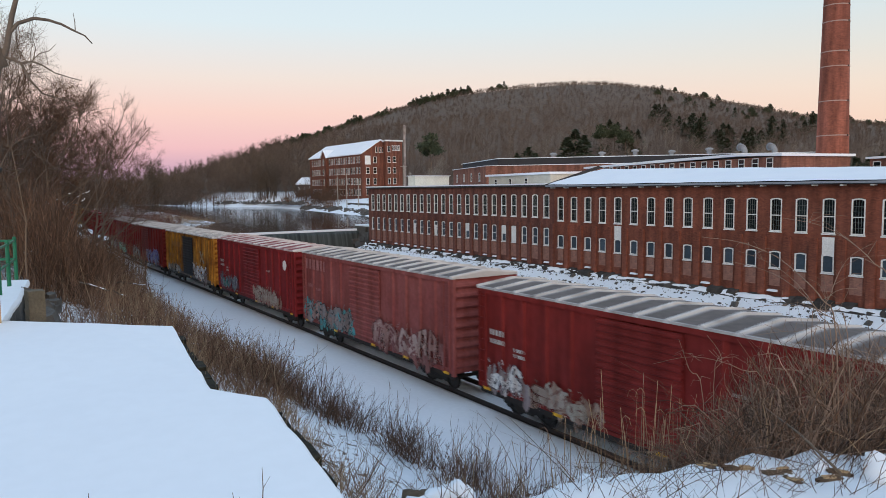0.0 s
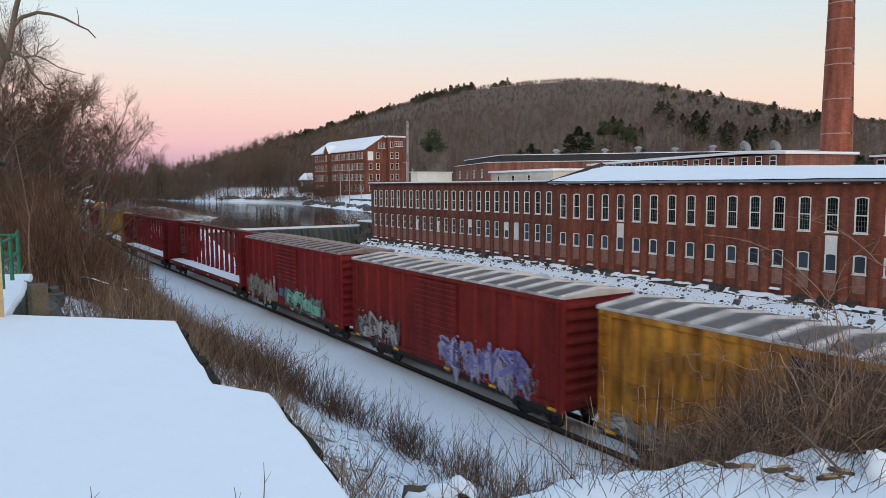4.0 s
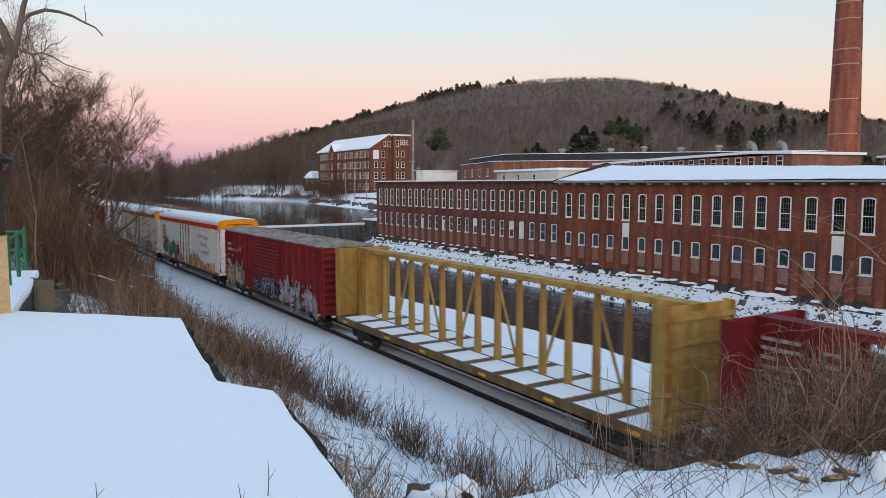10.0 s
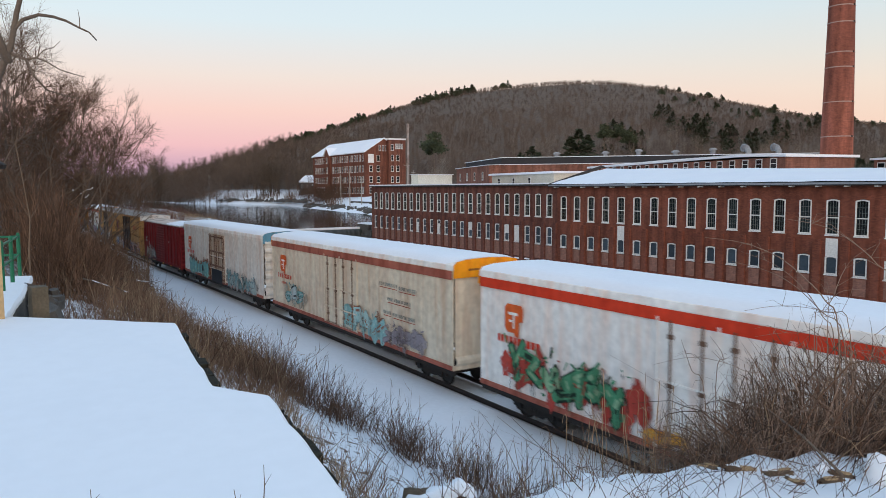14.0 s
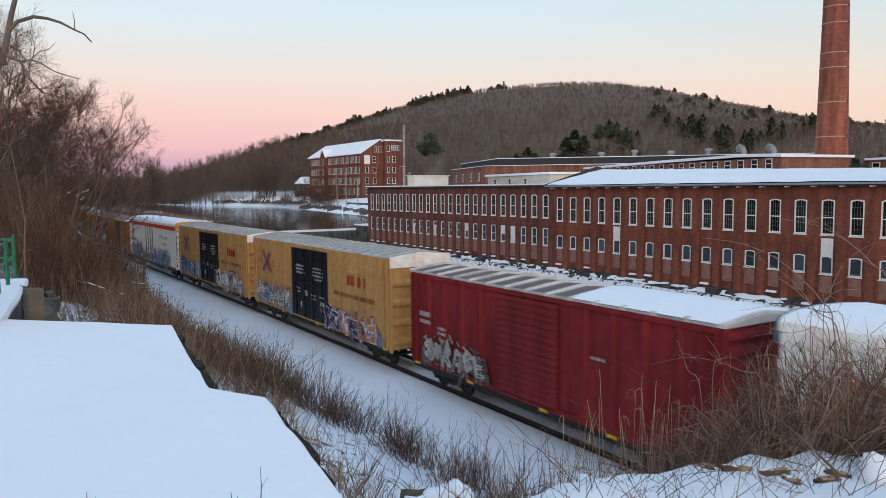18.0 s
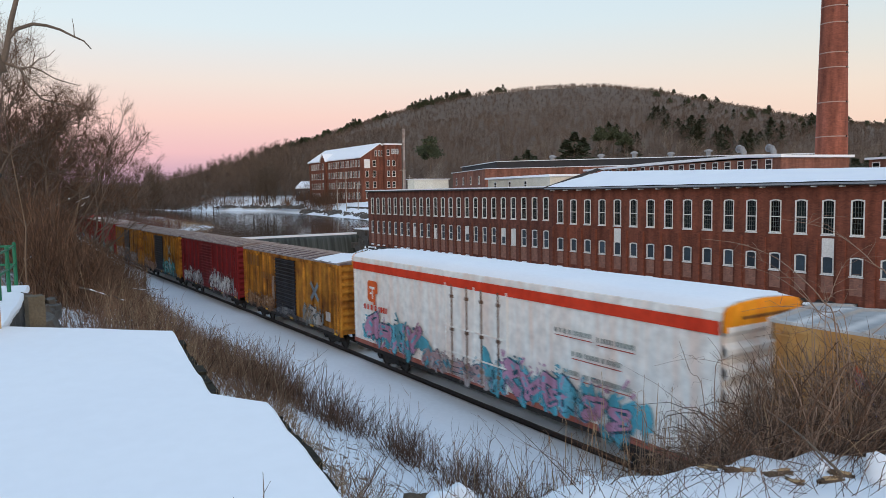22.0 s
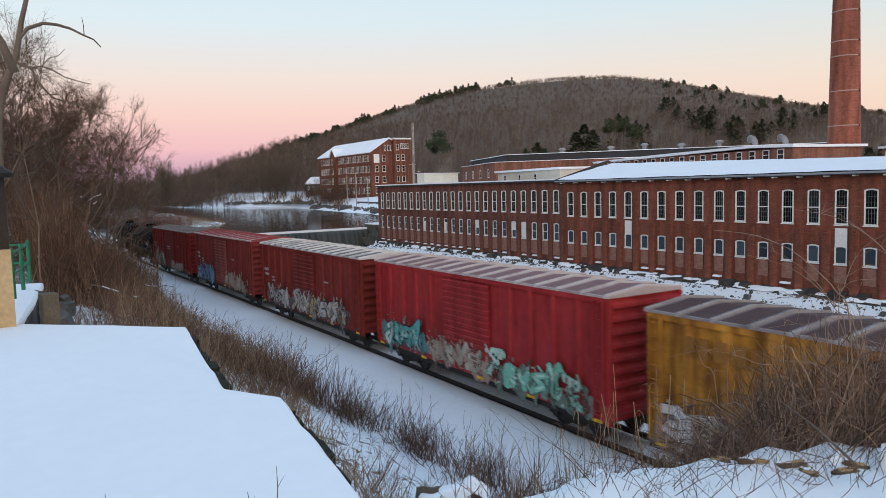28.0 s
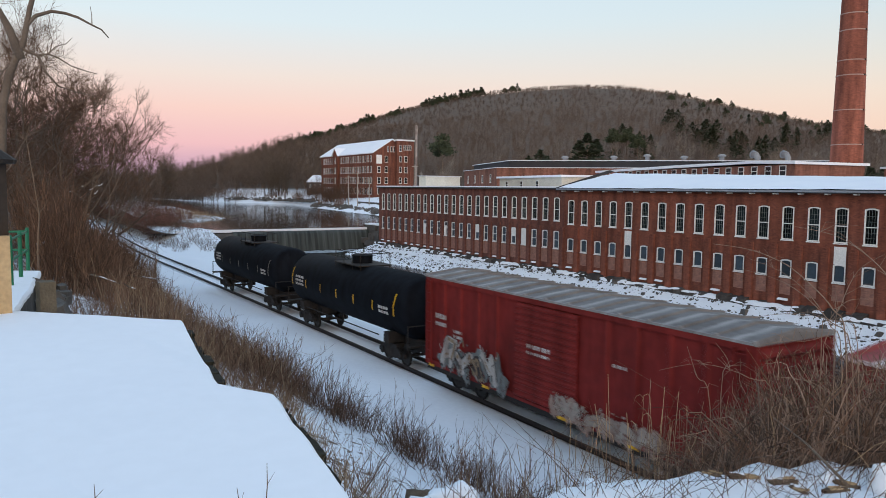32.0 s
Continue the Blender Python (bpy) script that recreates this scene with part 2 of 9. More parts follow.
STUCCO = material("pale_siding", (0.84, 0.86, 0.78), 0.8, other=(0.66, 0.66, 0.6), scale=0.5, bump=0.1)
GREY_WALL = material("grey_wall", (0.12, 0.11, 0.11), 0.85, scale=0.5, bump=0.1)


def glass_material(name, base, rough):
    m = material(name, base, rough, other=tuple(c * 0.4 for c in base), scale=0.9, amount=0.8, bump=0.03, obrand=0.5)
    m.node_tree.nodes["Principled BSDF"].inputs["Specular IOR Level"].default_value = 0.35
    return m


PANE = glass_material("old_glass", (0.016, 0.024, 0.026), 0.1)
GLAZING_BAR = material("glazing_bar", (0.2, 0.22, 0.21), 0.7, other=(0.1, 0.11, 0.11), scale=1.5, amount=0.6, bump=0.05)
PANE_BLUE = glass_material("blue_grey_board", (0.05, 0.075, 0.1), 0.3)


def water_material(name, rough, strength, dist):
    m = material(name, (0.012, 0.016, 0.018), rough, other=(0.02, 0.022, 0.02), scale=0.1, amount=0.6, bump=0.0)
    nt = m.node_tree
    b = nt.nodes["Principled BSDF"]
    tc = next(n for n in nt.nodes if n.type == "TEX_COORD")
    n = nt.nodes.new("ShaderNodeTexNoise")
    n.inputs["Scale"].default_value, n.inputs["Detail"].default_value = 0.8, 5
    mp = nt.nodes.new("ShaderNodeMapping")
    mp.inputs["Scale"].default_value = (0.6, 1.6, 1)
    nt.links.new(tc.outputs["Object"], mp.inputs[0])
    nt.links.new(mp.outputs[0], n.inputs["Vector"])
    bp = nt.nodes.new("ShaderNodeBump")
    bp.inputs["Strength"].default_value, bp.inputs["Distance"].default_value = strength, dist
    nt.links.new(n.outputs[0], bp.inputs["Height"])
    nt.links.new(bp.outputs[0], b.inputs["Normal"])
    return m


WATER = water_material("river_water", 0.05, 0.35, 0.06)
RAPID = water_material("rippled_water", 0.14, 0.5, 0.1)
RAPID.node_tree.nodes["Principled BSDF"].inputs["Specular IOR Level"].default_value = 0.1


# ---------- mesh helpers ----------
class Mesh:
    """Collects faces, with a material slot each, for one mesh."""

    def __init__(self):
        self.v, self.f, self.s = [], [], []

    def add(self, verts, faces, slot=0):
        k = len(self.v)
        self.v.extend(verts)
        for fc in faces:
            self.f.append([i + k for i in fc])
            self.s.append(slot)

    def box(self, x0, x1, y0, y1, z0, z1, slot=0):
        self.add([(x0, y0, z0), (x1, y0, z0), (x1, y1, z0), (x0, y1, z0), (x0, y0, z1), (x1, y0, z1), (x1, y1, z1), (x0, y1, z1)],
                 [(3, 2, 1, 0), (4, 5, 6, 7), (0, 1, 5, 4), (1, 2, 6, 5), (2, 3, 7, 6), (3, 0, 4, 7)], slot)

    def extrude(self, ring, axis, a, b, slot=0):
        """A closed outline (pairs) pushed along an axis from a to b."""
        n = len(ring)

        def put(p, q):
            return (q, p[0], p[1]) if axis == "x" else (p[0], q, p[1]) if axis == "y" else (p[0], p[1], q)
        self.add([put(p, a) for p in ring] + [put(p, b) for p in ring],
                 [tuple(range(n))[::-1], tuple(range(n, 2 * n))] + [(i, (i + 1) % n, n + (i + 1) % n, n + i) for i in range(n)], slot)

    def tube(self, pts, radii, sides=5, slot=0, cap=True):
        rings = []
        up = Vector((0.13, 0.21, 0.97))
        for i, p in enumerate(pts):
            p = Vector(p)
            d = (Vector(pts[min(i + 1, len(pts) - 1)]) - Vector(pts[max(i - 1, 0)]))
            if d.length < 1e-6:
                d = Vector((0, 0, 1))
            d.normalize()
            a = d.cross(up if abs(d.dot(up)) < 0.95 else Vector((1, 0, 0))).normalized()
            c = d.cross(a)
            r = radii[i] if isinstance(radii, (list, tuple)) else radii
            rings.append([tuple(p + (a * math.cos(2 * math.pi * k / sides) + c * math.sin(2 * math.pi * k / sides)) * r) for k in range(sides)])
        verts = [q for ring in rings for q in ring]
        faces = [(i * sides + k, i * sides + (k + 1) % sides, (i + 1) * sides + (k + 1) % sides, (i + 1) * sides + k)
                 for i in range(len(pts) - 1) for k in range(sides)]
        if cap:
            faces += [tuple(range(sides))[::-1], tuple(range(len(verts) - sides, len(verts)))]
        self.add(verts, faces, slot)

    def lathe(self, profile, axis="z", sides=16, at=(0, 0, 0), slot=0):
        """profile: (radius, height) pairs turned round an axis."""
        verts, n = [], len(profile)
        for r, h in profile:
            for k in range(sides):
                c, s = r * math.cos(2 * math.pi * k / sides), r * math.sin(2 * math.pi * k / sides)
                p = (c, s, h) if axis == "z" else (h, c, s) if axis == "x" else (c, h, s)
                verts.append((p[0] + at[0], p[1] + at[1], p[2] + at[2]))
        faces = [(i * sides + k, i * sides + (k + 1) % sides, (i + 1) * sides + (k + 1) % sides, (i + 1) * sides + k)
                 for i in range(n - 1) for k in range(sides)]
        faces += [tuple(range(sides))[::-1], tuple(range((n - 1) * sides, n * sides))]
        self.add(verts, faces, slot)

    def data(self, name, mats, smooth=False):
        me = bpy.data.meshes.new(name)
        me.from_pydata(self.v, [], self.f)
        for m in mats if isinstance(mats, (list, tuple)) else [mats]:
            me.materials.append(m)
        me.polygons.foreach_set("material_index", self.s)
        if smooth:
            me.polygons.foreach_set("use_smooth", [True] * len(self.f))
        me.update()
        return me


def part(name, mesh, material, parent, label="", at=None, smooth=False):
    """One mesh object under a thing or a part."""
    me = mesh if isinstance(mesh, bpy.types.Mesh) else mesh.data(name, material, smooth)
    ob = new(name, me)
    ob.parent = parent
    if at is not None:
        ob.matrix_basis = at
    if label:
        ob["label"] = label
    return ob


def thing(name, label, category, at=None, group="", kind=""):
    ob = new(name)
    ob.empty_display_size = 0.3
    if at is not None:
        ob.matrix_basis = at
    return tagged(ob, label, category, group, kind)


def solid(name, mesh, material, label, category, at=None, group="", kind="", smooth=False):
    ob = new(name, mesh.data(name, material, smooth))
    if at is not None:
        ob.matrix_basis = at
    return tagged(ob, label, category, group, kind)


def smooth01(a, b, v):
    t = min(1.0, max(0.0, (v - a) / (b - a)))
    return t * t * (3 - 2 * t)


def along(pairs, v):
    """Straight interpolation in a table of pairs."""
    if v <= pairs[0][0]:
        return pairs[0][1]
    for (a, p), (b, q) in zip(pairs, pairs[1:]):
        if v <= b:
            return p + (q - p) * (v - a) / (b - a)
    return pairs[-1][1]
# ---------- the lie of the land ----------
def track_y(x):
    """The centre of the track: a bend past the camera, then a gentle turn back towards the river."""
    x = min(20.0, max(-200.0, x))
    if x > -78:
        return -1.479e-4 * x * x + 4.27e-7 * x ** 3
    d = -78 - x
    return -1.1025 - 0.0309 * d + (0.000665 * d * d if d < 46 else 0.000665 * 46 * (2 * d - 46))


SKYLINE = [(-120, 0.03), (-100, 0.03), (-89, 0.036), (-82.1, 0.0335), (-80.4, 0.040), (-77.4, 0.038), (-73, 0.0455), (-70.5, 0.066), (-67.1, 0.0875),
           (-63.2, 0.1055), (-60.2, 0.114), (-56.7, 0.123), (-53.3, 0.128), (-49, 0.1325), (-45.9, 0.1326), (-42.5, 0.125), (-39.7, 0.1135),
           (-35.9, 0.098), (-32.7, 0.084), (-27.7, 0.068), (-15, 0.05), (0, 0.04), (40, 0.03)]
NEAR_BANK = [(-620, 50), (-420, 48), (-300, 38), (-232, 33), (-184, 26.5), (-171, 29), (-160, 21.5), (-150, 11), (-128, 10), (-116, 13.5), (-100, 13), (-80, 12.5), (-60, 12.5), (-40, 15), (-25, 15), (40, 15), (300, 15)]
FAR_BANK = [(-620, 52), (-420, 60), (-380, 65), (-345, 72), (-327, 80), (-305, 86), (-262, 85), (-222, 78), (-200, 76), (-160, 66), (-128, 49), (-116.5, 43), (-116, 36), (-108, 29), (-90, 28.5), (-40, 28.5), (40, 28), (300, 28)]
UPPER, LOWER = 1.1, -2.2
EDGE = [(-14, -16.6), (-9.5, -15.15), (-6.1, -15.55), (-5.6, -15.2), (-4.3, -15.4), (-4.05, -14.9), (-3.8, -14.25), (-3.55, -13.35), (-3.37, -12.7), (-3.18, -12.0), (-3.0, -11.1), (-2.4, -9.9), (0, -8.8), (30, -8.6)]


def plateau(x):
    return along([(-60, -19.5), (-30, -18.5), (-16, -17.0)] + EDGE, x)


def hill(x, y):
    dx, dy = x - EYE.x, y - EYE.y
    r = math.hypot(dx, dy)
    az = math.degrees(math.atan2(dx, dy))
    tan = along(SKYLINE, az)
    ridge = 620 + 170 * smooth01(-78, -55, az)
    top = EYE.z + tan * ridge - 2.8
    base = 5.5
    t = (r - 290) / (ridge - 290)
    h = base + (top - base) * (smooth01(0, 1, t) * 0.75 + 0.25 * min(1, max(0, t)))
    h += (noise.noise((x * 0.006, y * 0.006, 0)) * 7) * smooth01(0.05, 0.5, t) * (1 - smooth01(0.75, 1, t))
    if r > ridge:
        h = top - (r - ridge) * 0.12
    return h


def land(x, y):
    ty = track_y(x)
    n = noise.noise((x * 0.35, y * 0.35, 3.1)) * 0.10 + noise.noise((x * 1.3, y * 1.3, 7.7)) * 0.03
    d = y - ty
    nb, fb = along(NEAR_BANK, x), along(FAR_BANK, x)
    pool = UPPER if x < -116 else LOWER
    if -4.3 <= d <= 3.4:                       # the track bed
        h = -0.24 + n * 0.25
        return h
    if d < 0:                                  # the cutting's side towards the camera
        e = plateau(x)
        foot = ty - 4.3
        w = (foot - y) / max(0.5, foot - e)
        hi = 6.24 - 0.9 * smooth01(-4.15, -4.6, x) + 0.5 * smooth01(-22, -30, x)
        if w >= 1:
            h = hi + n * (1.5 if y > -15.2 else 0.15)
            if y > -15.2 and x > -4.4:
                h += 0.07 * noise.noise((x * 2.6, y * 2.6, 1.3)) + 0.03 * noise.noise((x * 6, y * 6, 4.3))
            # a far rise behind the trees
            if x < -30:
                h += smooth01(0, 80, e - y) * 8
            return h if math.hypot(x, y + 17) < 260 else max(h, hill(x, y))
        bank = along([(0, 0), (0.22, 0.12), (0.5, 0.40), (0.8, 0.66), (1.0, 0.80)], w)
        k = smooth01(-9.0, -4.5, x)
        bank += (along([(0, 0), (0.2, 0.16), (0.45, 0.5), (0.75, 0.80), (1.0, 1.0 if x > -4.2 else 0.86)], w) - bank) * k
        h = -0.24 + (hi + 0.24) * bank + n * 2.2 * math.sin(math.pi * min(1, w * 1.2 + 0.1))
        return h
    far = hill(x, y) if math.hypot(x, y + 17) > 290 else 5.5
    if y < nb:                                 # between track and river
        w = (y - ty - 3.4) / max(0.5, nb - ty - 3.4)
        if x < -116:
            return -0.24 + (pool + 0.35 + 0.24) * smooth01(0, 0.35, w) - 0.9 * smooth01(0.9, 1, w) + n * 1.6
        h = -0.24 + (pool - 0.5 + 0.24) * (0.25 * w + 0.75 * smooth01(0.6, 1, w)) + n * 2.4 * math.sin(math.pi * w)
        return h + (2.0 * smooth01(0.1, 0.6, w) * smooth01(1.0, 0.7, w) + 0.5 * smooth01(0, 0.4, w)) * smooth01(-97, -115, x)
    if y <= fb:
        w = min(y - nb, fb - y)
        return pool - 0.55 - 0.7 * smooth01(0, 6, w)
    if x > -116:                               # the mill's bank
        w = y - fb
        if w < 6.5:
            return along([(0, pool - 0.55), (0.8, pool + 0.3), (3.2, -1.5), (4.6, -1.15), (5.0, -0.75), (6.5, -0.65)], w) + n * 1.5
        back = -0.65 + 6 * smooth01(14, 40, w)
        return back if math.hypot(x, y + 17) < 290 else max(back, far)
    w = y - fb
    h = along([(0, pool - 0.55), (0.8, pool + 0.7), (5, pool + 1.5), (5.6, pool + 2.6), (9, pool + 3.6), (14, pool + 4.3), (40, 5.7)], w) + n * 2
    h += 2.2 * smooth01(2, 11, w) * smooth01(-284, -296, x) * smooth01(-372, -350, x)
    return max(h, min(far, pool + 1.5 + 0.3 * w)) if math.hypot(x, y + 17) > 290 else h


def axis(parts):
    out = []
    for a, b, step in parts:
        k = max(1, round((b - a) / step))
        out += [a + (b - a) * i / k for i in range(k)]
    return out + [parts[-1][1]]


XS = axis([(-3000, -1100, 190), (-1100, -420, 17), (-420, -170, 8), (-170, -60, 2.0), (-60, -20, 0.9), (-20, -7, 0.3), (-7, -1, 0.14), (-1, 8, 0.5), (8, 60, 3), (60, 400, 30), (400, 2500, 300)])
YS = axis([(-2500, -300, 220), (-300, -60, 20), (-60, -20, 2.5), (-20, -16, 0.32), (-16, -9, 0.16), (-9, -3.5, 0.32), (-3.5, 4.5, 0.8), (4.5, 36, 0.8), (36, 60, 3), (60, 140, 6), (140, 820, 15), (820, 3000, 220)])
g = Mesh()
g.v = [(x, y, land(x, y)) for y in YS for x in XS]
nx = len(XS)
g.f = [(j * nx + i, j * nx + i + 1, (j + 1) * nx + i + 1, (j + 1) * nx + i) for j in range(len(YS) - 1) for i in range(nx - 1)]
g.s = [0] * len(g.f)


def ground_material():
    """Snow near by, leaf litter showing through on the banks, a brown floor under the far woods."""
    m = material("snowy_ground", (0.86, 0.88, 0.91), 0.8, other=(0.80, 0.83, 0.88), scale=0.3, amount=0.6, fine=14, bump=0.12, spec=0.2, dist=0.04, grain=0.03)
    nt = m.node_tree
    b = nt.nodes["Principled BSDF"]
    src = b.inputs["Base Color"].links[0].from_socket
    tc = next(n for n in nt.nodes if n.type == "TEX_COORD")
    sp = nt.nodes.new("ShaderNodeSeparateXYZ")
    nt.links.new(tc.outputs["Object"], sp.inputs[0])
    ns = nt.nodes.new("ShaderNodeTexNoise")
    ns.inputs["Scale"].default_value, ns.inputs["Detail"].default_value = 0.55, 8
    nt.links.new(tc.outputs["Object"], ns.inputs["Vector"])
    litter = nt.nodes.new("ShaderNodeValToRGB")
    ramp(litter, [(0.3, (0.09, 0.062, 0.044)), (0.7, (0.16, 0.115, 0.083))])
    nt.links.new(ns.outputs[0], litter.inputs[0])

    def math_node(op, a, c):
        n = nt.nodes.new("ShaderNodeMath")
        n.operation, n.use_clamp = op, False
        for k, v in enumerate((a, c)):
            if isinstance(v, (int, float)):
                n.inputs[k].default_value = v
            else:
                nt.links.new(v, n.inputs[k])
        return n.outputs[0]

    def step(v, a, c):
        n = nt.nodes.new("ShaderNodeMapRange")
        n.inputs[1].default_value, n.inputs[2].default_value = a, c
        nt.links.new(v, n.inputs[0])
        return n.outputs[0]
    x, y, z = sp.outputs
    bank = math_node("MULTIPLY", step(y, -5.6, -7.5), step(y, -17.5, -13.5))
    bank = math_node("MULTIPLY", bank, step(z, 6.25, 5.2))
    wild = step(x, -24, -60)
    bank = math_node("MAXIMUM", bank, math_node("MULTIPLY", step(y, -6.5, -9), wild))
    n3 = nt.nodes.new("ShaderNodeTexNoise")
    n3.inputs["Scale"].default_value, n3.inputs["Detail"].default_value = 4.5, 6
    nt.links.new(tc.outputs["Object"], n3.inputs["Vector"])
    mixed = math_node("ADD", math_node("MULTIPLY", ns.outputs[0], 0.45), math_node("MULTIPLY", n3.outputs[0], 0.55))
    thin = math_node("MULTIPLY", bank, step(math_node("ADD", mixed, math_node("MULTIPLY", wild, 0.16)), 0.55, 0.6))
    reeds = math_node("MULTIPLY", math_node("MULTIPLY", step(x, -134, -150), step(y, 4.5, 8)), step(y, 60, 46))
    thin = math_node("MAXIMUM", thin, math_node("MULTIPLY", reeds, step(mixed, 0.42, 0.52)))
    woods = math_node("MAXIMUM", step(y, 112, 150), step(x, -287, -312))
    woods = math_node("MULTIPLY", woods, step(z, 6.8, 8.0))
    woods = math_node("MAXIMUM", woods, math_node("MULTIPLY", step(x, -366, -382), step(z, 1.2, 1.6)))
    shore = math_node("MULTIPLY", step(z, -2.12, -2.35), 1.0)
    fac = math_node("MAXIMUM", math_node("MAXIMUM", thin, woods), shore)
    mx = nt.nodes.new("ShaderNodeMix")
    mx.data_type = "RGBA"
    nt.links.new(fac, mx.inputs[0])
    nt.links.new(src, mx.inputs[6])
    nt.links.new(litter.outputs[0], mx.inputs[7])
    nt.links.new(mx.outputs[2], b.inputs["Base Color"])
    return m


GROUND = ground_material()
ground = solid("ground", g, GROUND, "snow-covered ground, banks and wooded hill", "ground", kind="structure", smooth=True)

# water above and below the dam
w1 = Mesh()
w1.add([(-116.2, 2, UPPER), (-116.2, 60, UPPER), (-700, 140, UPPER), (-700, 2, UPPER)], [(0, 1, 2, 3)])
solid("water_upper", w1, WATER, "dark still river water above the dam", "water", kind="structure")
w2 = Mesh()
w2.add([(-116.0, 2, LOWER), (400, 2, LOWER), (400, 40, LOWER), (-116.0, 44, LOWER)], [(0, 1, 2, 3)])
solid("water_lower", w2, RAPID, "dark rippled river water below the dam", "water", kind="structure")

# ---------- track ----------
CURVE_X = [-250 + 5 * i for i in range(58)]


def rail_mesh(off):
    m = Mesh()
    ring = [(-0.07, -0.17), (0.07, -0.17), (0.07, -0.155), (0.012, -0.14), (0.012, -0.04), (0.036, -0.03), (0.036, 0.0), (-0.036, 0.0), (-0.036, -0.03), (-0.012, -0.04), (-0.012, -0.14), (-0.07, -0.155)]
    n = len(ring)
    for x in CURVE_X:
        m.v += [(x, track_y(x) + off + p, q) for p, q in ring]
    for i in range(len(CURVE_X) - 1):
        for k in range(n):
            m.f.append((i * n + k, i * n + (k + 1) % n, (i + 1) * n + (k + 1) % n, (i + 1) * n + k))
            m.s.append(0)
    return m


track = thing("railway_track", "single railway track with steel rails on snow-covered ties", "railway track", kind="structure")
part("rail", rail_mesh(-0.75), RAIL, track, "dark steel rail")
part("rail", rail_mesh(0.75), RAIL, track, "dark steel rail")
# ---------- the dam ----------
FALL = material("falling_water", (0.022, 0.026, 0.023), 0.5, other=(0.1, 0.108, 0.1), scale=0.5, amount=0.9, fine=5, bump=0.4, dist=0.06)
_mp = FALL.node_tree.nodes.new("ShaderNodeMapping")
_mp.inputs["Scale"].default_value = (0.3, 3.2, 0.12)
for _n in [n for n in FALL.node_tree.nodes if n.type == "TEX_NOISE"]:
    FALL.node_tree.links.new(_mp.outputs[0], _n.inputs["Vector"])
FALL.node_tree.links.new(next(n for n in FALL.node_tree.nodes if n.type == "TEX_COORD").outputs["Object"], _mp.inputs[0])
FOAM = material("foam", (0.6, 0.64, 0.66), 0.6, other=(0.12, 0.14, 0.15), scale=0.9, amount=0.9, fine=6, bump=0.4)

dam = thing("dam", "low stone dam with a sheet of water falling over it", "dam", kind="structure")
m = Mesh()
m.extrude([(-118.5, -3.4), (-115.6, -3.4), (-116.0, 0.9), (-116.6, 1.05), (-118.5, 0.9)], "y", 6.4, 39.6)
part("dam_wall", m, STONE, dam, "dark wet stone dam wall")
m = Mesh()
ny, prof = 120, [(-117.6, 1.12), (-116.5, 1.17), (-116.0, 1.05), (-115.7, 0.6), (-115.45, -0.4), (-115.2, -1.4), (-115.05, -2.15)]
for j in range(ny + 1):
    y = 14.0 + (39.4 - 14.0) * j / ny
    w = noise.noise((y * 1.7, 0, 0)) * 0.07 + noise.noise((y * 5, 3, 0)) * 0.03
    m.v += [(x + w * (1 if k > 2 else 0), y, z) for k, (x, z) in enumerate(prof)]
n = len(prof)
m.f = [(j * n + k, (j + 1) * n + k, (j + 1) * n + k + 1, j * n + k + 1) for j in range(ny) for k in range(n - 1)]
m.s = [0] * len(m.f)
part("water_sheet", m, FALL, dam, "thin sheet of falling grey water", smooth=True)
m = Mesh()
m.box(-117.2, -116.6, 5.6, 39.5, 1.0, 1.5)
part("crest_beam", m, SNOW, dam, "snow-covered crest beam")
m = Mesh()
m.v, m.f = [], []
for j in range(61):
    y = 13 + 27 * j / 60
    for k in range(9):
        x = -115.3 + 5.5 * (k / 8) ** 1.2 * (0.7 + 0.4 * noise.noise((y * 0.3, 1, 1)))
        m.v.append((x, y, LOWER + 0.03 + 0.22 * (1 - k / 8) * abs(noise.noise((x, y, 5)) + 0.4)))
m.f = [(j * 9 + k, j * 9 + k + 1, (j + 1) * 9 + k + 1, (j + 1) * 9 + k) for j in range(60) for k in range(8)]
m.s = [0] * len(m.f)
part("foam", m, FOAM, dam, "white churned water", smooth=True)
m = Mesh()
rs = random.Random(5)
for i in range(46):
    for (cx, y0, y1, zt) in ((-112.5, 36.2, 40.4, 2.1),):
        x = cx + rs.uniform(-4.5, 4.0)
        y = rs.uniform(y0, y1)
        z = rs.uniform(-2.5, zt - 0.5)
        a, b, c = rs.uniform(0.5, 1.1), rs.uniform(0.4, 0.9), rs.uniform(0.3, 0.55)
        m.box(x - a, x + a, y - b, y + b, z - c, z + c)
m.box(-117.5, -109, 37.4, 41, -3, 2.0)
part("abutment", m, STONE, dam, "dark stone abutment beside the mill")
m = Mesh()
m.box(-117.3, -108.8, 37.2, 41.1, 2.004, 2.2)
part("snow_cap", m, SNOW, dam, "snow lying on the abutment")

# ---------- the mill ----------
MILL_AT = pose(-60.44, 34.96, 0, 0, 0, -0.68)
EAVE = 8.32


def window_outline(w, z0, z1, arch, grow=0.0):
    h = w / 2 + grow
    pts = [(-h, z0 - grow * 0.6), (h, z0 - grow * 0.6)]
    for k in range(7):
        a = k / 6 * 2 - 1
        pts.append((-h * a, z1 + grow + arch * (1 - a * a)))
    return pts


